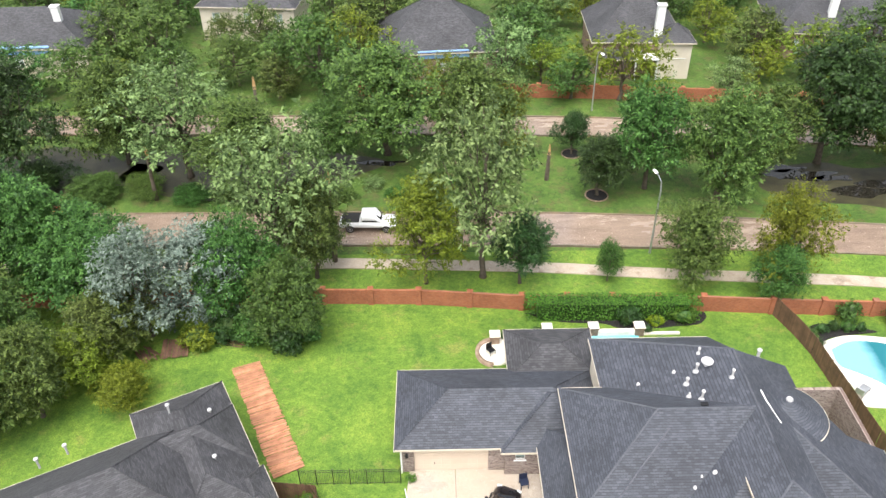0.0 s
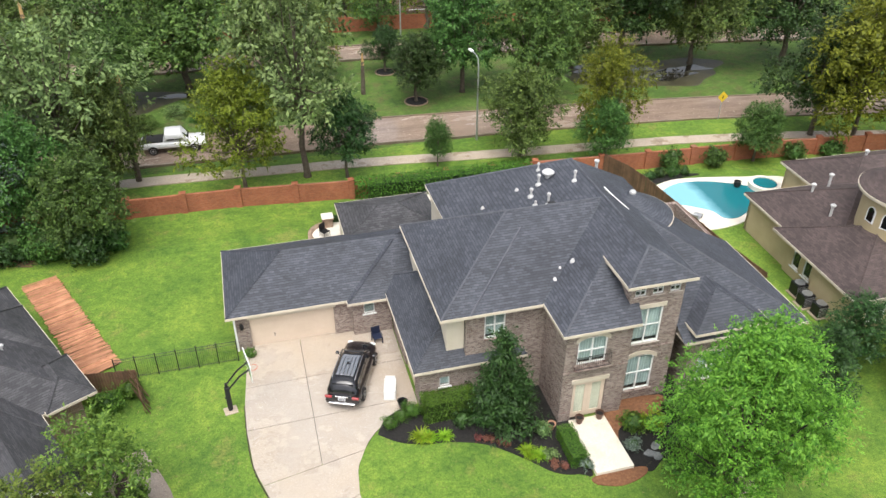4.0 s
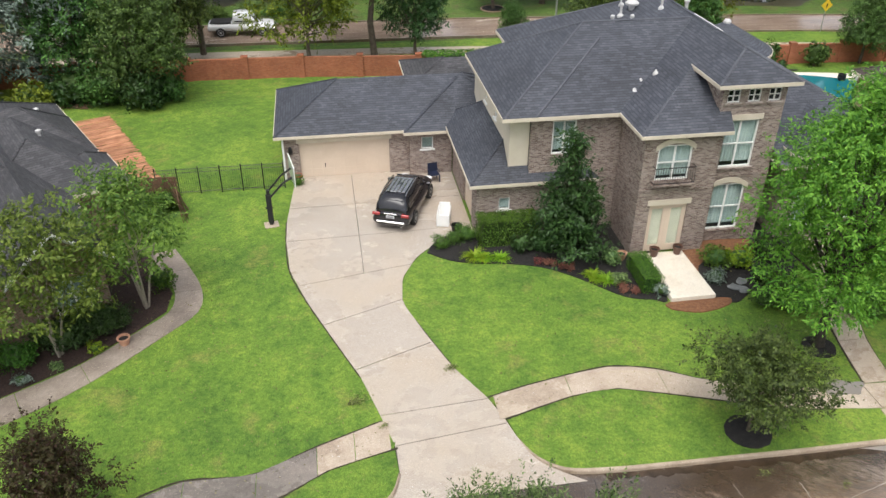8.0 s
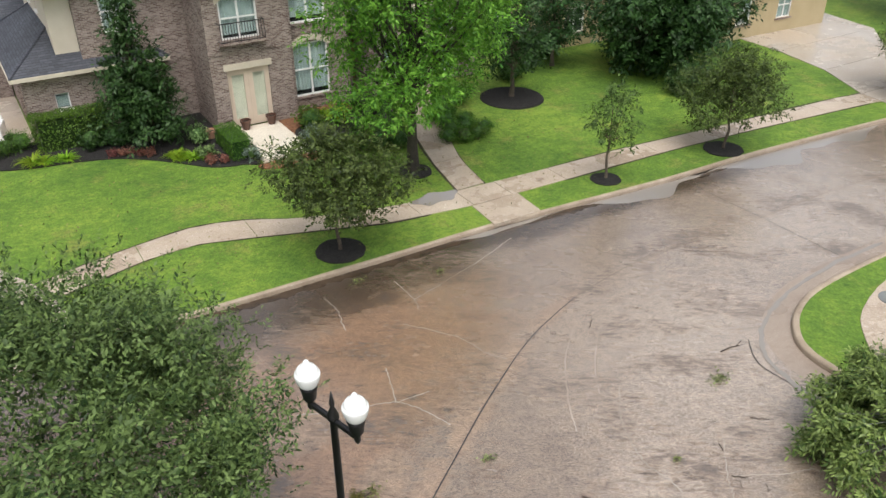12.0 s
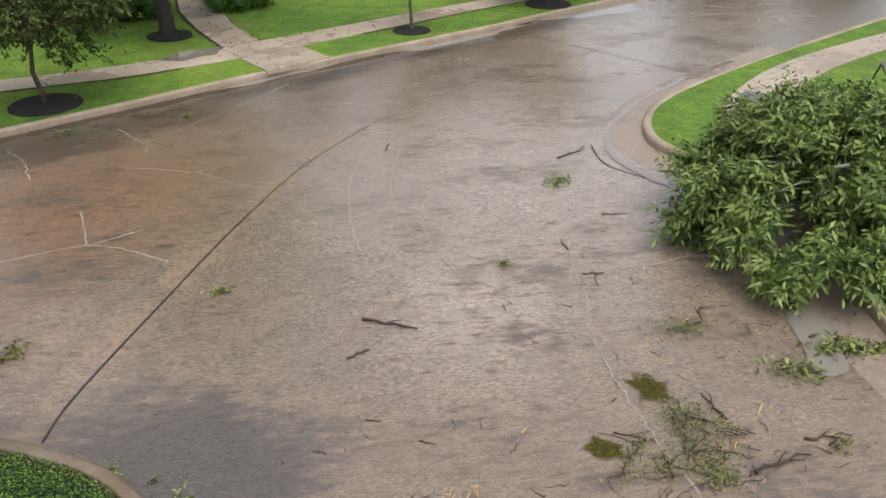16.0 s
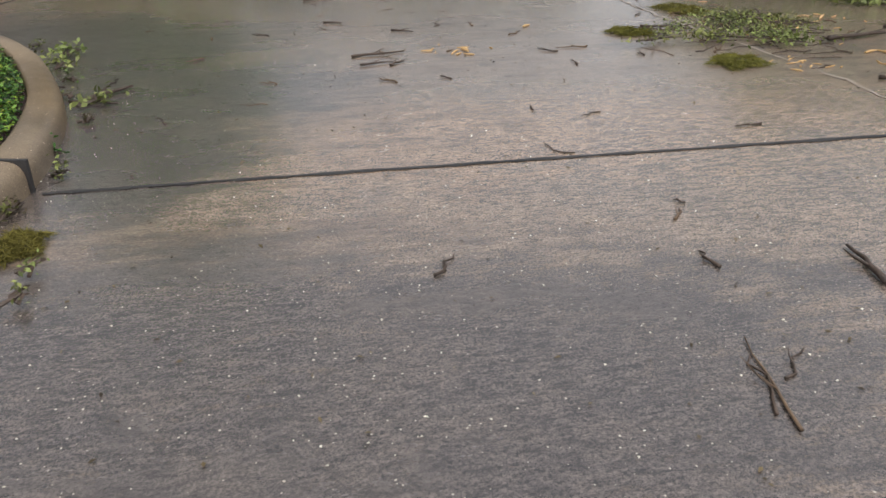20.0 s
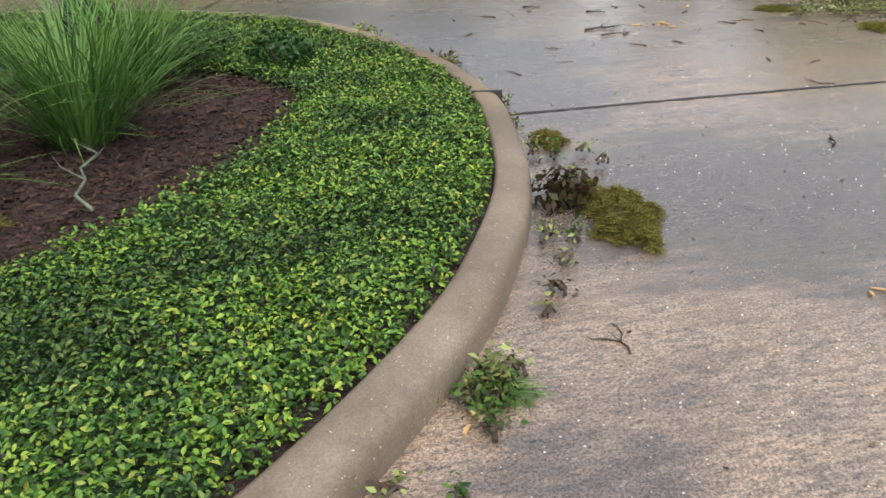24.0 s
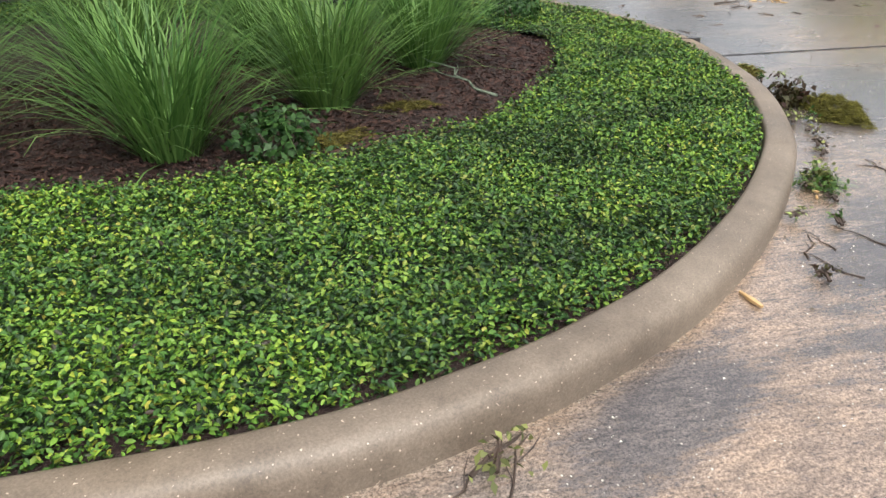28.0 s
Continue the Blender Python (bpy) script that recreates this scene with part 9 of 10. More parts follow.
for i, pts in enumerate(([(7.19, 12.67), (8.25, 12.22), (9.48, 11.78), (9.92, 11.11), (10.19, 10.4)], [(9.48, 11.78), (10.4, 11.71)], [(9.89, 13.12), (9.7, 12.5), (9.48, 11.78)], [(9.9, 17.06), (9.95, 16.2), (9.71, 15.14)], [(11.26, 14.59), (12.22, 13.28), (12.51, 12.2), (12.82, 11.75)], [(12.13, 16.77), (12.15, 15.52), (12.0, 15.0)], [(12.15, 15.5), (14.82, 16.28), (16.8, 17.0)], [(14.59, 9.33), (13.72, 8.26), (13.25, 7.09), (13.33, 6.39), (13.3, 5.93)], [(15.6, 6.88), (14.58, 5.84), (14.01, 5.17), (13.4, 4.66), (12.81, 3.79), (12.3, 2.9), (11.4, 1.2), (10.6, 0.3), (9.9, -0.6)], [(14.59, 5.72), (15.49, 5.2), (16.3, 4.9)], [(13.4, 4.66), (12.9, 5.1)])):
    line_strip("sealed_crack", pts, 0.028 if i != 8 else 0.024, 0.0045, SEAL, "pale sealed crack wandering over the street", "road crack", wob=0.016, seed=i, per=12)


def pool_of_water(x0, x1, f, wmax, seed, z=0.005, label="shallow rain water standing along the kerb"):
    rng = np.random.default_rng(seed)
    xs = np.linspace(x0, x1, 90)
    ph = rng.uniform(0, 6, 3)
    top = [(x, f(x) - 0.02) for x in xs]
    low = [(x, f(x) - 0.03 - wmax * abs(math.sin(math.pi * (x - x0) / (x1 - x0))) * (0.55 + 0.28 * math.sin(x * 1.1 + ph[0]) + 0.12 * math.sin(x * 2.9 + ph[1]))) for x in xs[::-1]]
    ob = sheet("puddle", top + low, lambda x, y: z, PUDDLE, label, "puddle", skirt=0)
    return ob


nk = lambda x: interp(x, NORTH_KERB_EAST)
pool_of_water(15.0, 19.6, nk, 0.45, 1)
pool_of_water(20.2, 27.0, nk, 1.15, 2)
pool_of_water(25.6, 37.0, nk, 1.7, 3)
wet_slab = [(16.0 + 0.95 * math.cos(a) * (1 + 0.15 * math.sin(3 * a)), 20.6 + 0.42 * math.sin(a) * (1 + 0.2 * math.sin(5 * a))) for a in np.linspace(0, 2 * math.pi, 40)[:-1]]
sheet("puddle", wet_slab, lambda x, y: top_h(x, y) + 0.005, PUDDLE, "thin rain puddle on the footpath slabs", "puddle", skirt=0)
# Dark strip for the wet gutter, with mirrored trees painted into its tone.
GUTTER_DARK = surface("dark_wet_gutter", (0.020, 0.014, 0.009), (0.075, 0.050, 0.032), 0.22, 1.6, 30.0, 0.3, 0.006)
line_strip("gutter_dark_strip", [(x, y - 0.16) for x, y in NORTH_KERB_EAST[1:10]], 0.30, 0.0035, GUTTER_DARK, "dark wet strip along the kerb, coloured for the trees mirrored in it", "silt", wob=0.03, seed=8, per=14)
line_strip("gutter_dark_strip", [(x + 0.1, y - 0.14) for x, y in NORTH_KERB[2:]], 0.28, 0.0035, GUTTER_DARK, "dark wet strip along the kerb, coloured for the trees mirrored in it", "silt", wob=0.03, seed=9, per=14)
TYRE = surface("pale_tyre_scuff", (0.22, 0.180, 0.146), (0.36, 0.295, 0.240), 0.4, 1.5, 40.0, 0.2)
for i, pts in enumerate(([(15.33, 11.95), (14.18, 10.95), (13.14, 9.59), (12.59, 8.61)], [(16.27, 11.84), (15.44, 11.12), (14.59, 10.25), (13.95, 9.37)])):
    line_strip("tyre_scuff", pts, 0.035, 0.003, TYRE, "faint pale tyre scuff curving over the street", "tyre mark", wob=0.010, seed=40 + i, per=16)
for i, (x, y, rx, ry) in enumerate(((40.5, 77.0, 9.0, 4.2), (-24, 82.0, 14, 6.0), (-46, 82.0, 12, 5.0))):
    pts = [(x + rx * math.cos(a) * (1 + 0.12 * math.sin(3 * a + i) + 0.06 * math.sin(8 * a)), y + ry * math.sin(a) * (1 + 0.15 * math.sin(4 * a + i) + 0.06 * math.sin(9 * a))) for a in np.linspace(0, 2 * math.pi, 60)[:-1]]
    sheet("wet_earth", pts, lambda x, y: -0.005, WET_EARTH, "dark wet earth and leaf litter under the median trees", "bare earth", skirt=0)
for i, (x, y, rx, ry) in enumerate(((36.5, 78.9, 3.6, 1.1), (41.5, 75.4, 3.4, 1.0), (35.2, 80.4, 2.2, 0.7), (-21, 86.0, 3, 0.8), (45.0, 77.0, 3.0, 0.9), (40.0, 78.2, 2.0, 0.6), (-8.5, 83.0, 2.4, 0.6))):
    pts = [(x + rx * math.cos(a) * (1 + 0.25 * math.sin(3 * a + i) + 0.1 * math.sin(7 * a)), y + ry * math.sin(a) * (1 + 0.3 * math.sin(4 * a + i))) for a in np.linspace(0, 2 * math.pi, 40)[:-1]]
    sheet("puddle", pts, lambda x, y: 0.004, POND, "rain pool lying under the trees of the median", "puddle", skirt=0)
pts = [(15.6 + 0.8 * math.cos(a) * (1 + 0.12 * math.sin(3 * a)), 2.6 + 0.35 * math.sin(a) * (1 + 0.12 * math.sin(5 * a)) + 0.55 * math.cos(a)) for a in np.linspace(0, 2 * math.pi, 28)[:-1]]
sheet("puddle", pts, lambda x, y: 0.013, PUDDLE, "rain water in the gutter by the felled branches", "puddle", skirt=0)

line_strip("puddle", [(27, 10.15), (23.5, 10.05), (21.2, 9.65), (19.6, 8.95), (18.7, 8.1), (18.42, 7.1), (18.25, 6.2), (17.4, 4.9)], 0.13, 0.0135, PUDDLE, "rain water running along the corner gutter", "puddle", wob=0.02, seed=3, per=6)

# ---- live oak on the island, beside the lamp ----
def big_oak():
    rng = np.random.default_rng(77)
    heap = []
    for i in range(250):
        u = (i + 0.5) / 250
        th = math.acos(1 - 1.15 * u)
        a = i * 2.39996
        r = rng.uniform(0.74, 1.04) * (1 + 0.15 * math.sin(2.6 * a + 1.0) * math.sin(3.4 * th + 0.6) + 0.07 * math.sin(5.3 * a))
        c = (4.35 * r * math.sin(th) * math.cos(a), 4.35 * r * math.sin(th) * math.sin(a), 3.5 + 2.65 * r * math.cos(th))
        s = rng.choice([0.30, 0.42, 0.58, 0.75]) * rng.uniform(0.9, 1.15)
        heap.append((c, (s, s, s * 0.7)))
    c, nn = crown_sprigs(rng, heap, 155, 11, 0.6)
    # Loose outer shoots.
    k = 1700
    b = rng.integers(0, len(c), k)
    out = c[b] - np.array([0, 0, 2.4])
    out /= np.linalg.norm(out, axis=1)[:, None]
    c = np.concatenate([c, c[b] + out * rng.uniform(0.1, 0.60, (k, 1))])
    nn = np.concatenate([nn, out * 2])
    e = thing("live_oak", pose(1.05, 9.55, 0.1), "broad live oak with small olive-green leaves on the island", "tree")
    piece("crown", sprig_leaves("crown", c, nn, 0.115, LEAF_LIVE, rng, 11, 3.2, 2.5, 0.1, 0.5), e)
    bm = bmesh.new()
    tube(bm, [(0, 0, -0.1), (0, 0, 0.3), (0.1, 0.05, 1.7), (0.1, 0.1, 2.4)], [0.36, 0.26, 0.22, 0.18], 10)
    part("trunk", bm, BARK, e, smooth=True)
    for i in range(9):
        a = i * 0.72
        q = 3.2 if i % 2 else 2.2
        part("limb", tube(bmesh.new(), [(0.1, 0.1, 1.8 + 0.06 * i), (q * 0.45 * math.cos(a), q * 0.45 * math.sin(a), 3.0), (q * math.cos(a), q * math.sin(a), 4.3 + 0.1 * (i % 3))], [0.12, 0.08, 0.02], 6), BARK, e, smooth=True)
    return e


big_oak()


# ---- the felled crown over the kerb of the corner lot ----
def felled_crown():
    rng = np.random.default_rng(91)
    heap = []
    for i in range(120):
        a = rng.uniform(0, 2 * math.pi)
        r = math.sqrt(rng.random())
        x, y = 2.55 * r * math.cos(a), 2.45 * r * math.sin(a)
        top = 1.95 * math.sqrt(max(0.05, 1 - r * r)) + 0.25
        z = rng.uniform(0.35, 1.06) * top
        s = rng.uniform(0.22, 0.5)
        heap.append(((x, y, max(z, 0.25)), (s, s, s * 0.7)))
    cs, ns, axis = [], [], []
    e = thing("felled_tree_crown", pose(18.50, 3.70, 0.03), "felled tree crown with long green leaves lying over the kerb", "fallen tree")
    twigs = bmesh.new()
    for (c, r) in heap:
        base = Vector((1.6, -0.4, 0.6))
        tip = Vector(c)
        if rng.random() < 0.8:
            tip = tip + Vector((c[0] * 0.12, c[1] * 0.12, r[2] * 0.9))
            tube(twigs, [base.lerp(tip, 0.35) + Vector((0, 0, 0.1)), base.lerp(tip, 0.7) + Vector(rng.normal(0, 0.08, 3)), tip], [0.035, 0.02, 0.007], 5)
    part("branch_tangle", twigs, LICHEN, e, "pale lichen-covered branches", smooth=True)
    for i in range(9):
        a = -2.9 + 0.42 * i
        part("bough", tube(bmesh.new(), [(2.0, -0.6, 0.9), (0.8 * math.cos(a) + 0.8, 0.8 * math.sin(a), 1.3 + 0.15 * i), (2.2 * math.cos(a) + 0.2, 2.0 * math.sin(a), 1.9 - 0.09 * i + 0.2 * (i % 2))], [0.07, 0.05, 0.018], 6), LICHEN, e, "pale lichen-covered bough", smooth=True)
    mids, dirs = crown_sprigs(rng, heap, 330, 11, 0.7)
    mids[:, 2] = np.maximum(mids[:, 2], 0.06)
    out = mids - np.array([0.3, 0.0, 0.5])
    out /= np.linalg.norm(out, axis=1)[:, None]
    piece("foliage", sprig_leaves("foliage", mids, dirs * 0.6 + out * 0.8, 0.150, LEAF_FALLEN, rng, 11, 2.2, 3.2, 0.3, 0.15), e)
    return e


felled_crown()

# ---- planting on the island ----
MULCH_EDGE = [(-3.2, 7.4), (-1.2, 5.4), (0.3, 4.7), (1.36, 3.95), (1.74, 3.62), (2.18, 3.36), (2.76, 3.19), (3.16, 3.12), (3.55, 3.04), (3.95, 3.0), (4.5, 3.16), (4.85, 3.3), (5.3, 3.52), (5.8, 3.88), (6.1, 4.4), (6.0, 5.1), (5.4, 6.1), (4.2, 7.3), (2.2, 8.8), (-0.5, 10.6), (-3, 11.4)]


def inside(poly):
    p = np.array(poly)

    def test(x, y):
        x, y = np.asarray(x), np.asarray(y)
        odd = np.zeros(x.shape, bool)
        j = len(p) - 1
        for i in range(len(p)):
            c = ((p[i, 1] > y) != (p[j, 1] > y)) & (x < (p[j, 0] - p[i, 0]) * (y - p[i, 1]) / (p[j, 1] - p[i, 1] + 1e-12) + p[i, 0])
            odd ^= c
            j = i
        return odd
    return test


mulch_poly = smooth_line(MULCH_EDGE + [MULCH_EDGE[0]], 5)[:-1]
in_island, in_mulch = inside(inner), inside(mulch_poly)
rng = np.random.default_rng(101)


def cover_height(x, y):
    return 0.175 + 0.018 * np.sin(x * 5.1 + y * 2.0) * np.sin(y * 6.3 - x) + 0.012 * np.sin(x * 13 + 1) * np.sin(y * 11)


n = 660000
x, y = rng.uniform(-1.6, 7.8, n), rng.uniform(1.1, 9.0, n)
ok = in_island(x, y) & ~in_mulch(x + rng.normal(0, 0.05, n), y + rng.normal(0, 0.05, n))
near = np.hypot(x - 3.0, y - 1.0)
ok &= rng.random(n) < np.clip(1.5 - near / 7.0, 0.35, 1.0)
x, y = x[ok], y[ok]
# Distance to the kerb: the mat thins and drops at its edge.
line = np.array(inner)
d_edge = np.full(len(x), 9.0)
for p in line[::2]:
    d_edge = np.minimum(d_edge, np.hypot(x - p[0], y - p[1]))
drop = np.clip(d_edge / 0.16, 0, 1)
keep = d_edge > rng.uniform(0.02, 0.07, len(x))
x, y, drop = x[keep], y[keep], drop[keep]
z = 0.105 + (cover_height(x, y) - 0.105) * np.sqrt(drop) + rng.uniform(-0.05, 0.03, len(x))
c = np.stack([x, y, z], 1)
nr = np.stack([rng.normal(0, 0.5, len(x)), rng.normal(0, 0.5, len(x)), np.ones(len(x))], 1)
cover = new("ground_cover", round_leaves("ground_cover", c, nr, 0.0255, LEAF_COVER, rng, 2.0))
tagged(cover, "dense mat of small glossy jasmine leaves inside the kerb", "ground cover", kind="stuff")
# Dark sheet that hides the mulch and paints the shade between the leaves.
COVER_UNDER = surface("leaf_gap_shade", (0.006, 0.016, 0.004), (0.018, 0.045, 0.010), 0.9, 6.0, 50.0, 0.8, 0.03)
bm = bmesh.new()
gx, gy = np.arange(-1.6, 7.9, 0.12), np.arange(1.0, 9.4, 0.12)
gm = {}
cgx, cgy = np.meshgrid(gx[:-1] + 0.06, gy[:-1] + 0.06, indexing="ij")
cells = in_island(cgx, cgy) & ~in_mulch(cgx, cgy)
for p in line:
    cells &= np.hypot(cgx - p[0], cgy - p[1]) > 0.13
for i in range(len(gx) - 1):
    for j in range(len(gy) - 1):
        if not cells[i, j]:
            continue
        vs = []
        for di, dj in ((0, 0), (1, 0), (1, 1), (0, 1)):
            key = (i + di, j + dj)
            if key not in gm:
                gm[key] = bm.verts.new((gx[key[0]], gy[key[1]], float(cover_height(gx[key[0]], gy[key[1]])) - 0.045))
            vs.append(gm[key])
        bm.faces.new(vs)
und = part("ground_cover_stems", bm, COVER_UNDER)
tagged(und, "dark sheet that stands for the shade between the jasmine leaves", "ground cover", kind="stuff")

# Shredded bark on the open mulch.
n = 26000
x, y = rng.uniform(0.5, 6.6, n), rng.uniform(2.8, 6.0, n)
ok = in_mulch(x, y)
x, y = x[ok], y[ok]
k = len(x)
a = rng.uniform(0, math.pi, k)
L, w = rng.uniform(0.015, 0.055, k), rng.uniform(0.003, 0.009, k)
ti = rng.normal(0, 0.25, k)
q = np.empty((k, 4, 3))
for i, (s, t_) in enumerate(((-1, -1), (1, -1), (1, 1), (-1, 1))):
    q[:, i, 0] = x + np.cos(a) * L * s / 2 - np.sin(a) * w * t_ / 2
    q[:, i, 1] = y + np.sin(a) * L * s / 2 + np.cos(a) * w * t_ / 2
    q[:, i, 2] = 0.106 + rng.uniform(0, 0.018, k) + ti * L * s / 2 * 0.5
BARKCHIP = leafy("bark_shreds", (0.018, 0.010, 0.008), (0.090, 0.048, 0.037), 0.8, 0.0, 0.0)
chips = new("bark_mulch", quick_mesh("bark_mulch", q.reshape(-1, 3), np.arange(4 * k).reshape(-1, 4), BARKCHIP))
tagged(chips, "shredded reddish brown bark mulch between the grasses", "mulch", kind="stuff")

for i, (x, y, s, nb) in enumerate(((2.25, 3.95, 1.15, 620), (3.45, 4.05, 1.20, 680), (4.65, 4.35, 1.15, 640), (1.2, 4.75, 1.25, 560), (2.55, 4.95, 1.2, 560), (3.85, 5.2, 1.2, 560), (5.35, 5.1, 1.05, 520), (1.75, 5.9, 1.2, 420), (3.2, 6.1, 1.2, 420), (0.2, 5.6, 1.2, 420), (4.6, 6.1, 1.1, 420))):
    rosette("ornamental_grass", x, y, 0.10, int(nb * 0.85), s * 1.02, 0.0095, BLADE, "tall clump of arching green ornamental grass in mulch", "ornamental grass", "grass clumps", seed=200 + i, droop=0.55, upright=0.955, spread=0.17)
for i, (x, y) in enumerate(((6.35, 4.75), (2.55, 3.42), (5.95, 5.3))):
    bush("low_plant", x, y, 0.10, 0.26, 0.22, 0.15, LEAF_DARK, 0.05, 500, "low dark leafy plant in the mulch", "plant", "low plants", seed=220 + i, lumps=4)

# ---- litter of the storm ----
TWIG_TAN = surface("tan_broken_twig", (0.06, 0.036, 0.02), (0.17, 0.11, 0.065), 0.7, 8.0, 60.0, 0.5)


def stick(x, y, length, rot, r=0.012, z=0.0, label="dark wet fallen stick", material=None, seed=0, forks=1, name="stick", bend=0.08):
    rng = np.random.default_rng(abs(seed + int(x * 100)))
    e = thing(name, pose(x, y, z + r * 0.9, 0, 0, rot), label, "stick", "fallen sticks")
    pts = [((k / 5 - 0.5) * length, rng.normal(0, bend * length * 0.5), abs(rng.normal(0, r * 0.3))) for k in range(6)]
    part("stem", tube(bmesh.new(), pts, [r * (1 - 0.12 * k) for k in range(6)], 6), material or TWIG, e, smooth=True)
    for f in range(forks):
        p = Vector(pts[2 + f % 3])
        sg = -1 if f % 2 else 1
        L = length * rng.uniform(0.2, 0.4)
        part("twig", tube(bmesh.new(), [p, p + Vector((L * 0.5, sg * L * 0.3, 0.01)), p + Vector((L, sg * L * 0.45, 0.02))], [r * 0.55, r * 0.4, r * 0.15], 5), material or TWIG, e, smooth=True)
    return e


def sprig(x, y, size, rot, material, label, n=60, leaf=0.05, seed=0, z=0.004, group="leafy sprigs"):
    """A broken leafy twig lying flat."""
    rng = np.random.default_rng(abs(seed + int(x * 77)))
    e = thing("leafy_sprig", pose(x, y, z, 0, 0, rot), label, "sprig", group)
    bm = bmesh.new()
    for k in range(4):
        a = rng.uniform(-0.7, 0.7)
        s = rng.uniform(-0.5, 0.1) * size
        tube(bm, [(s, 0.02 * k, 0.012), (s + size * 0.35 * math.cos(a), size * 0.35 * math.sin(a), 0.03), (s + size * 0.6 * math.cos(a), size * 0.6 * math.sin(a), 0.02)], [0.009, 0.006, 0.002], 5)
    part("twig", bm, TWIG, e)
    c = np.stack([rng.normal(0, size * 0.32, n), rng.normal(0, size * 0.20, n), 0.012 + np.abs(rng.normal(0, 0.035, n))], 1)
    nn = np.tile(np.array([0.0, 0.0, 1.0]), (n, 1))
    piece("foliage", leaf_cloud("foliage", c, nn, leaf, material, rng, 2.0, 0.15, 0.6), e)
    return e


def moss_pile(x, y, rx, ry, h, seed, label, n=2600, z=0.0):
    """A soft ragged heap of fine moss strands."""
    rng = np.random.default_rng(seed)
    e = thing("moss_clump", pose(x, y, z, 0, 0, seed * 33), label, "moss", "moss clumps")
    a, r = rng.uniform(0, 2 * np.pi, n), np.sqrt(rng.random(n)) * rng.uniform(0.85, 1.2, n)
    rag = 1 + 0.22 * np.sin(2 * a + seed) + 0.20 * np.sin(5 * a + seed * 2) + 0.12 * np.sin(9 * a)
    px, py = rx * r * np.cos(a) * rag, ry * r * np.sin(a) * rag
    pz = h * np.sqrt(np.clip(1 - (r * 0.95) ** 2, 0.01, 1)) * (0.7 + 0.3 * np.sin(px * 30 + seed) * np.sin(py * 34)) * rng.uniform(0.45, 1.05, n)
    d = rng.normal(0, 1, (n, 3)) * np.array([1, 1, 0.45])
    d /= np.linalg.norm(d, axis=1)[:, None]
    s = np.cross(d, rng.normal(0, 1, (n, 3)))
    s /= np.linalg.norm(s, axis=1)[:, None]
    p = np.stack([px, py, pz + 0.004], 1)
    L = rng.uniform(0.015, 0.055, (n, 1))
    q = np.empty((n, 4, 3))
    q[:, 0], q[:, 1], q[:, 2], q[:, 3] = p - d * L - s * 0.0014, p - s * 0.0020 + [0, 0, 0.006], p + d * L + s * 0.001, p + s * 0.0020 + [0, 0, 0.006]
    q[:, :, 2] = np.maximum(q[:, :, 2], 0.003)
    piece("moss_fibre", quick_mesh("moss_fibre", q.reshape(-1, 3), np.arange(4 * n).reshape(-1, 4), MOSS), e)
    bm = bmesh.new()
    bmesh.ops.create_icosphere(bm, subdivisions=4, radius=1.0)
    for v in bm.verts:
        a = math.atan2(v.co.y, v.co.x)
        k = 0.72 * (1 + 0.22 * math.sin(2 * a + seed) + 0.20 * math.sin(5 * a + seed * 2) + 0.12 * math.sin(9 * a))
        v.co = Vector((v.co.x * rx * k, v.co.y * ry * k, max(-0.01, v.co.z * h * 0.7 * (1 + 0.5 * noise.noise(v.co * 5 + Vector((seed, 0, 0)))))))
    part("body", bm, MOSS_BODY, e, smooth=True)
    return e


MOSS_BODY = surface("moss_body", (0.022, 0.020, 0.006), (0.10, 0.088, 0.016), 0.95, 20.0, 90.0, 1.0, 0.02)


def chip(x, y, length, rot, z=0.0, label="fresh orange splinter of wood", r=0.012):
    bm = tube(bmesh.new(), [(-length / 2, 0, r), (-length * 0.1, 0.004, r * 1.1), (length / 2, 0, r * 0.8)], [r * 0.7, r, r * 0.5], 5)
    ob = part("wood_splinter", bm, SPLIT)
    ob.matrix_basis = pose(x, y, z, 0, 0, rot)
    return tagged(ob, label, "splinter", "wood splinters")


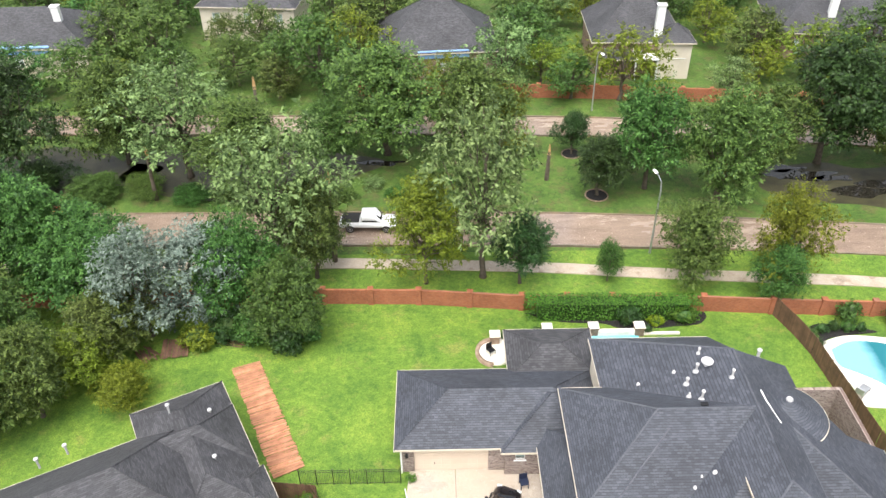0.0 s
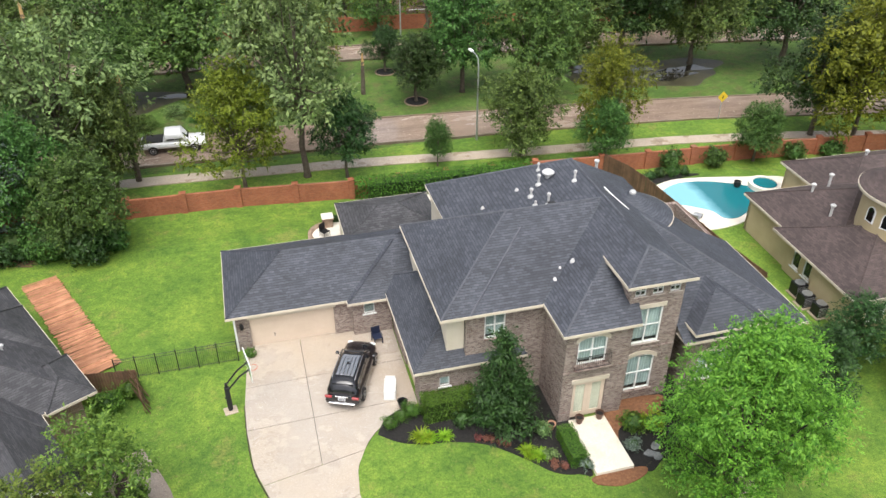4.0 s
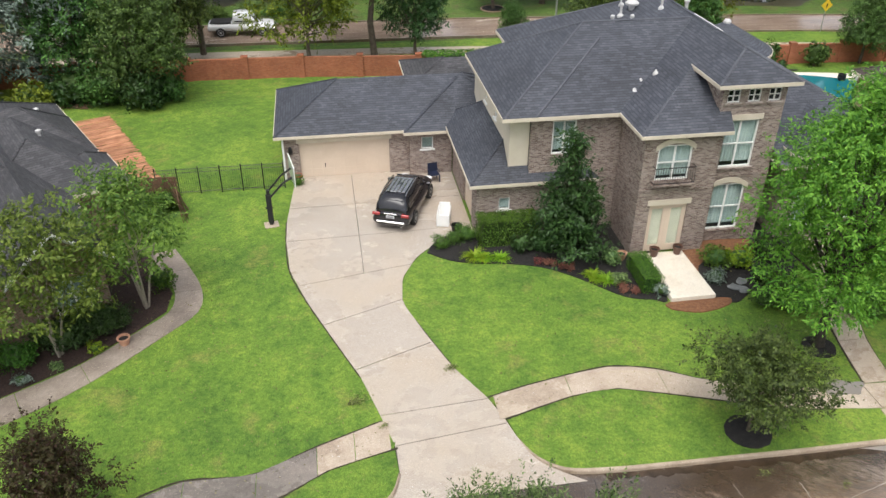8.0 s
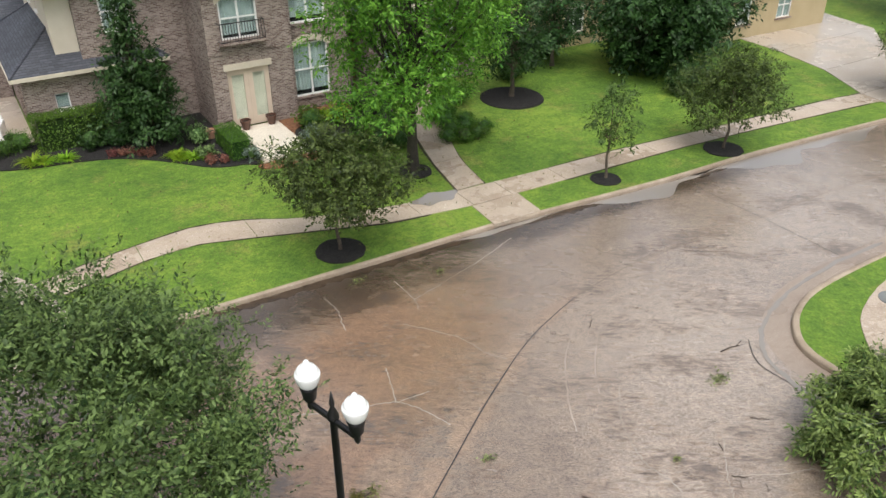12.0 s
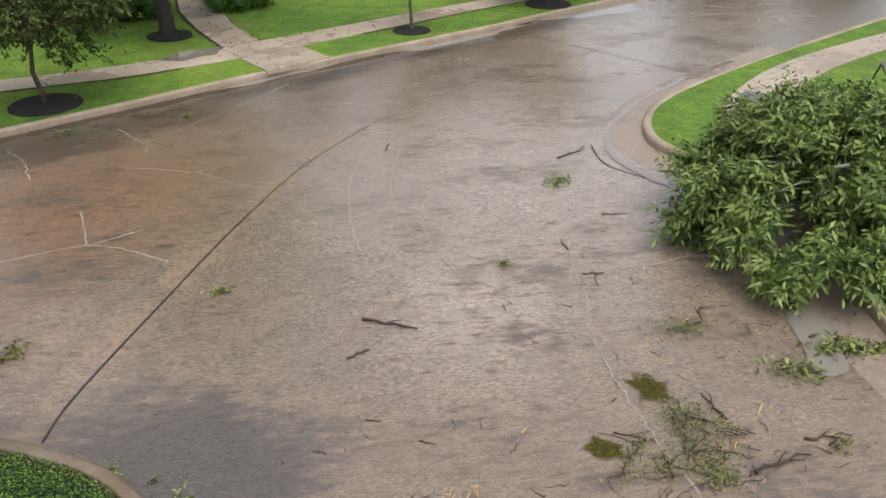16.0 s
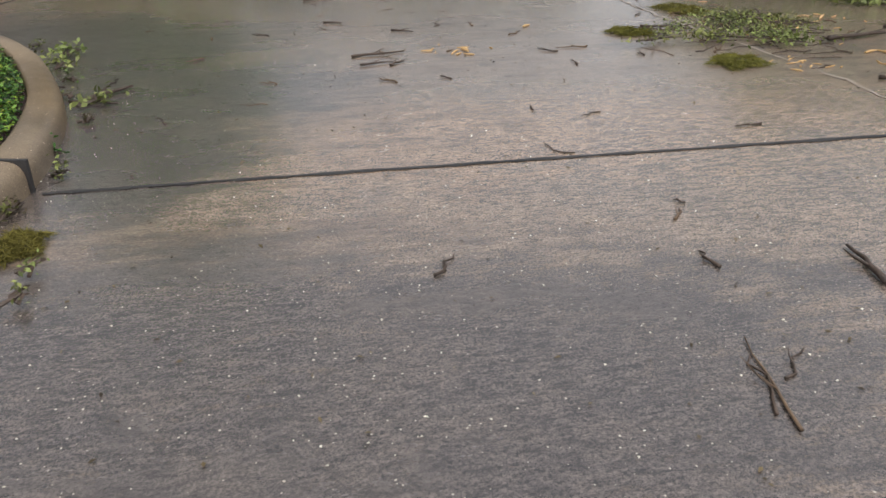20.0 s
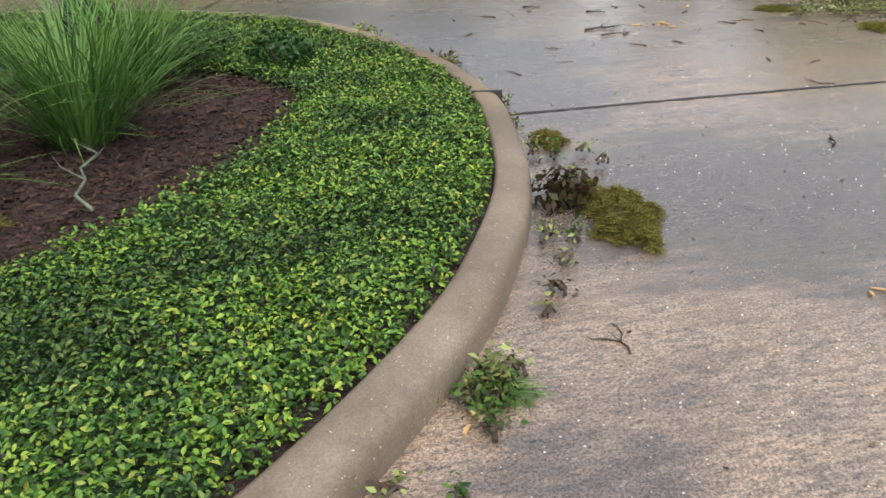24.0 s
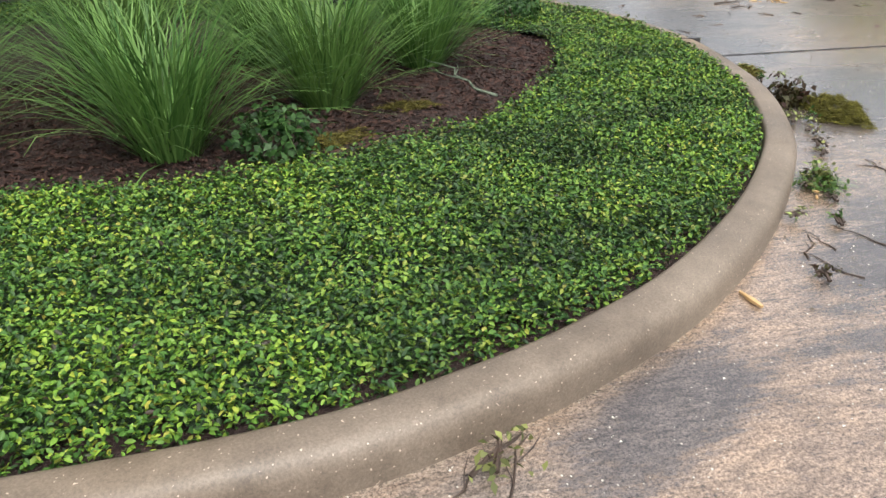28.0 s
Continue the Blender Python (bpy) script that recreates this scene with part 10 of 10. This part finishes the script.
for x, y, L, rot, r in ((11.6, 6.68, 0.80, -55, 0.024), (10.86, 6.43, 0.34, -5, 0.016), (9.7, 4.08, 0.42, -15, 0.012), (9.5, 3.86, 0.26, -20, 0.010), (9.62, 3.78, 0.16, 10, 0.010), (7.83, 0.13, 0.30, 44, 0.006), (8.80, 0.20, 0.30, 50, 0.014), (8.42, 0.63, 0.14, 62, 0.008), (12.15, 3.1, 0.45, -60, 0.012), (13.25, 2.75, 0.5, 70, 0.018), (12.95, 1.75, 0.75, -20, 0.022), (11.85, 1.0, 0.5, -28, 0.016), (13.7, 1.6, 0.55, -35, 0.016), (14.9, 3.9, 0.5, 30, 0.014), (18.3, 8.9, 0.9, 5, 0.02), (16.6, 6.6, 0.45, -40, 0.012), (15.1, 6.5, 0.35, 60, 0.012), (14.7, 5.6, 0.35, -40, 0.012), (10.4, 4.6, 0.2, -60, 0.010), (10.2, 5.3, 0.18, -55, 0.012), (15.8, 11.8, 0.5, 40, 0.012), (7.75, 4.42, 0.42, 20, 0.020), (7.62, 4.3, 0.3, -50, 0.014), (3.78, 1.05, 0.22, 60, 0.0032), (3.95, 0.93, 0.26, 75, 0.0036), (3.55, 0.93, 0.30, 78, 0.0032), (3.68, 1.06, 0.28, 15, 0.004), (5.0, 1.14, 0.20, 50, 0.004), (4.95, 1.18, 0.12, 120, 0.004), (5.75, 0.42, 0.16, 30, 0.004), (5.85, 0.36, 0.14, 90, 0.004), (1.62, 1.16, 0.36, 30, 0.005), (1.5, 1.24, 0.30, 10, 0.005), (6.3, 4.33, 0.16, 20, 0.03)):
    stick(x, y, L, rot, r, z=0.10 if (x, y) == (6.3, 4.33) else 0.0, forks=2 if L > 0.3 else 1)
st = stick(4.32, 3.66, 0.95, 62, 0.010, 0.17, "crooked stick covered with pale green lichen", LICHEN_TWIG, 7, 3, bend=0.09)
stick(7.85, 0.12, 0.45, 45, 0.006, 0.0, "thin split brown stem", TWIG_TAN, 9, 1, bend=0.03)
for x, y, L, rot, z in ((3.02, 1.06, 0.13, 62, 0.0), (5.97, 0.50, 0.13, -20, 0.01), (10.2, 3.75, 0.09, 20, 0), (10.27, 3.72, 0.12, 70, 0), (10.32, 3.8, 0.08, 140, 0), (11.33, 4.0, 0.11, 10, 0), (12.7, 2.35, 0.22, 50, 0.01), (12.85, 2.25, 0.18, 20, 0.01), (12.45, 1.5, 0.16, -10, 0), (12.5, 1.42, 0.14, 60, 0), (13.6, 2.35, 0.25, 15, 0), (12.1, 0.9, 0.14, -30, 0), (14.4, 1.1, 0.28, 30, 0), (14.6, 3.95, 0.2, 10, 0), (14.0, 3.95, 0.18, 60, 0), (4.25, 1.22, 0.05, 20, 0.01), (4.32, 1.25, 0.04, 80, 0.01)):
    chip(x, y, L, rot, z, r=0.012 if L > 0.1 else 0.008)
LEAF_STORM = leafy("torn_green_leaves", (0.045, 0.058, 0.016), (0.30, 0.34, 0.11), 0.5, 0.02, 0.1)
for i, (x, y, s, rot, n_, lf) in enumerate(((12.6, 2.7, 0.95, 40, 420, 0.034), (12.95, 2.75, 0.6, 100, 140, 0.045), (11.65, 2.8, 0.55, -10, 120, 0.04), (14.4, 3.85, 0.6, -20, 240, 0.042), (12.3, 2.25, 0.7, -40, 320, 0.034), (14.6, 2.35, 0.6, -45, 120, 0.08), (15.5, 2.2, 0.6, -40, 150, 0.10), (15.9, 1.75, 0.5, -50, 120, 0.10), (13.7, 1.4, 0.4, -30, 60, 0.05), (13.9, 6.7, 0.18, 0, 50, 0.05), (16.9, 8.1, 0.55, 10, 120, 0.07), (8.0, 5.65, 0.3, 60, 60, 0.05), (7.82, 5.35, 0.3, 80, 50, 0.05), (7.6, 4.25, 0.25, 30, 40, 0.05), (7.65, 6.5, 0.3, 100, 60, 0.05), (4.46, 1.26, 0.12, 60, 80, 0.03), (4.5, 1.32, 0.16, 30, 40, 0.035), (4.50, 1.30, 0.09, 40, 24, 0.03), (5.5, 1.8, 0.2, 50, 50, 0.03), (6.35, 2.5, 0.2, 60, 50, 0.03), (6.62, 2.85, 0.18, 70, 40, 0.03), (4.38, 1.30, 0.12, 30, 24, 0.032), (6.55, 2.28, 0.12, 60, 30, 0.025), (6.45, 2.1, 0.1, 60, 20, 0.025), (3.9, 1.2, 0.1, 0, 20, 0.03), (1.6, 1.2, 0.22, 20, 40, 0.035), (10.3, 9.0, 0.35, 0, 50, 0.06), (7.6, 9.5, 0.5, 20, 80, 0.07), (11.2, 17.3, 0.5, 20, 60, 0.06), (1.6, 23.9, 0.5, 20, 120, 0.07), (-2.2, 22.6, 0.8, 30, 160, 0.08), (-1.3, 21.2, 0.4, 30, 60, 0.06), (13.6, 16.4, 0.3, 30, 50, 0.06), (12.0, 2.95, 0.5, 20, 110, 0.034), (12.75, 2.95, 0.5, 70, 130, 0.034), (12.55, 2.35, 0.6, -30, 150, 0.034), (11.95, 2.55, 0.45, 10, 90, 0.045), (13.0, 2.35, 0.5, 130, 110, 0.034), (12.25, 2.05, 0.4, -20, 90, 0.045))):
    sprig(x, y, s, rot, LEAF_STORM, "torn green leafy sprig lying on the wet ground", n_, lf, seed=i, z=0.02 if y < 18 else (drive_height(0, y) + 0.01 if -1.5 < x < 2 else lot(y) + 0.04))
for i, (x, y, rx, ry, h) in enumerate(((5.88, 1.64, 0.23, 0.165, 0.11), (6.02, 1.9, 0.12, 0.10, 0.06), (13.0, 3.45, 0.26, 0.20, 0.05), (11.75, 3.2, 0.20, 0.12, 0.04), (11.4, 2.05, 0.22, 0.15, 0.05), (6.58, 2.55, 0.12, 0.09, 0.05), (7.2, 9.45, 0.3, 0.2, 0.05))):
    moss_pile(x, y, rx, ry, h, i + 1, "heap of yellow-green moss washed against the kerb" if i in (0, 1, 5) else "flat clump of yellow-green moss on the street", 9000 if i == 0 else 2200)
bush("leaf_heap", 5.88, 1.98, 0.0, 0.13, 0.10, 0.07, LEAF_RED, 0.05, 900, "heap of brown leaves and moss by the kerb", "leaves", seed=300)
bush("leaf_heap", 4.42, 1.27, 0.0, 0.07, 0.055, 0.035, LEAF_GREEN, 0.03, 2200, "small heap of green clippings by the kerb", "leaves", seed=301)
moss_pile(3.75, 3.62, 0.16, 0.09, 0.03, 21, "patch of moss on the mulch", 700, z=0.105)
moss_pile(3.0, 3.45, 0.22, 0.10, 0.03, 22, "patch of moss on the mulch", 700, z=0.105)
# Splinters and shreds of torn wood round the drift.
rng = np.random.default_rng(606)
for i in range(70):
    cx, cy, sp = ((12.55, 2.3, 0.45), (13.5, 2.35, 0.25), (12.2, 1.25, 0.16), (11.75, 1.75, 0.12), (10.25, 3.78, 0.14), (13.9, 3.9, 0.3), (5.95, 0.45, 0.10))[i % 7]
    chip(float(rng.normal(cx, sp)), float(rng.normal(cy, sp)), float(rng.uniform(0.03, 0.13)), float(rng.uniform(0, 180)), 0.0, r=float(rng.uniform(0.004, 0.009)))
# Small sprays washed against the kerb.
for i, (x, y) in enumerate(((4.62, 1.36), (4.35, 1.24), (5.15, 1.56), (5.35, 1.66), (5.62, 1.78), (6.12, 2.05), (6.25, 2.22), (6.42, 2.42), (6.72, 2.98), (6.95, 3.25), (7.15, 3.55), (7.45, 4.0), (7.55, 4.6), (7.7, 5.0), (7.85, 5.9), (7.95, 6.2), (4.05, 1.12), (3.4, 0.98), (5.0, 1.5))):
    sprig(x + float(rng.normal(0, 0.03)), y - 0.06, float(rng.uniform(0.06, 0.14)), float(rng.uniform(0, 180)), (LEAF_STORM, LEAF_GREEN, LEAF_RED)[i % 3], "bits of leaf and twig washed against the kerb", int(rng.uniform(14, 34)), 0.028, seed=700 + i)
rosette("grass_tuft", 4.50, 1.28, 0.0, 70, 0.13, 0.005, BLADE, "torn tuft of grass lying against the kerb", "grass", seed=33, droop=0.9, upright=0.45, spread=0.05)
# Fine broken twigs, thickest in the drift before the felled crown.
rng = np.random.default_rng(505)
for i in range(150):
    if i < 60:
        x, y, L = 12.35 + rng.normal(0, 0.55), 2.45 + rng.normal(0, 0.45), rng.uniform(0.12, 0.42)
    elif i < 110:
        x, y, L = rng.uniform(10.5, 16.5), rng.uniform(1.0, 7.5), rng.uniform(0.08, 0.30)
    else:
        x, y, L = rng.uniform(7.6, 11.5), rng.uniform(-0.5, 7.0), rng.uniform(0.05, 0.22)
    stick(float(x), float(y), float(L), float(rng.uniform(0, 180)), float(rng.uniform(0.003, 0.008)), float(rng.uniform(0, 0.02)) if i < 60 else 0.0, "thin broken twig on the wet street", TWIG if i % 3 else TWIG_TAN, i, 1, bend=0.14)
# Leaves and twigs blown over the lawns.
k = 900
x = np.concatenate([rng.uniform(-12, 0, k), rng.uniform(2, 24, k)])
y = np.concatenate([rng.uniform(18.5, 38, k), rng.uniform(18.5, 30, k)])
ok = np.array([not (interp(v, DRV_L) - 0.1 < u < interp(v, DRV_R) + 0.1) for u, v in zip(x, y)])
x, y = x[ok], y[ok]
zl = np.array([lot(v) for v in y]) + 0.045
litter = new("lawn_litter", leaf_cloud("lawn_litter", np.stack([x, y, zl], 1), np.tile(np.array([0, 0, 1.0]), (len(x), 1)), 0.10, leafy("blown_leaves", (0.05, 0.05, 0.02), (0.26, 0.24, 0.10), 0.7, 0.0, 0.0), rng, 2.4, 0.1, 0.5))
tagged(litter, "torn leaves blown over the wet lawns", "litter", kind="stuff")
# Crumbs of bark and leaf over the street.
rng = np.random.default_rng(404)
k = 2600
x = rng.uniform(3.0, 17.0, k)
y = rng.uniform(-1.5, 9.0, k)
ok = ~inside([(p[0] * 1.0, p[1]) for p in island_line])(x, y)
x, y = x[ok], y[ok]
c = np.stack([x, y, np.full(len(x), 0.006)], 1)
crumbs = new("litter", leaf_cloud("litter", c, np.tile(np.array([0, 0, 1.0]), (len(x), 1)), 0.022, leafy("litter_crumbs", (0.02, 0.014, 0.010), (0.16, 0.12, 0.06), 0.8, 0.0, 0.0), rng, 2.2, 0.1, 0.25))
tagged(crumbs, "crumbs of bark and leaf scattered over the wet street", "litter", kind="stuff")
k = 2200
x = rng.uniform(-0.5, 10.0, k)
y = rng.uniform(-1.5, 5.0, k)
ok = ~inside([(p[0], p[1]) for p in island_line])(x, y)
x, y = x[ok], y[ok]
c = np.stack([x, y, np.full(len(x), 0.003)], 1)
grit = new("grit", leaf_cloud("grit", c, np.tile(np.array([0, 0, 1.0]), (len(x), 1)), 0.009, leafy("pale_grit", (0.40, 0.37, 0.30), (0.65, 0.62, 0.52), 0.7, 0.0, 0.0), rng, 1.2, 0.2, 0.2))
tagged(grit, "pale grit grains lying on the wet concrete", "grit", kind="stuff")

part("kerb_joint", boxed(-0.012, 0.012, -0.02, 0.20, -0.02, 0.159), JOINT, kerb_isl).matrix_basis = pose(6.83, 3.12, 0, 0, 0, 45)
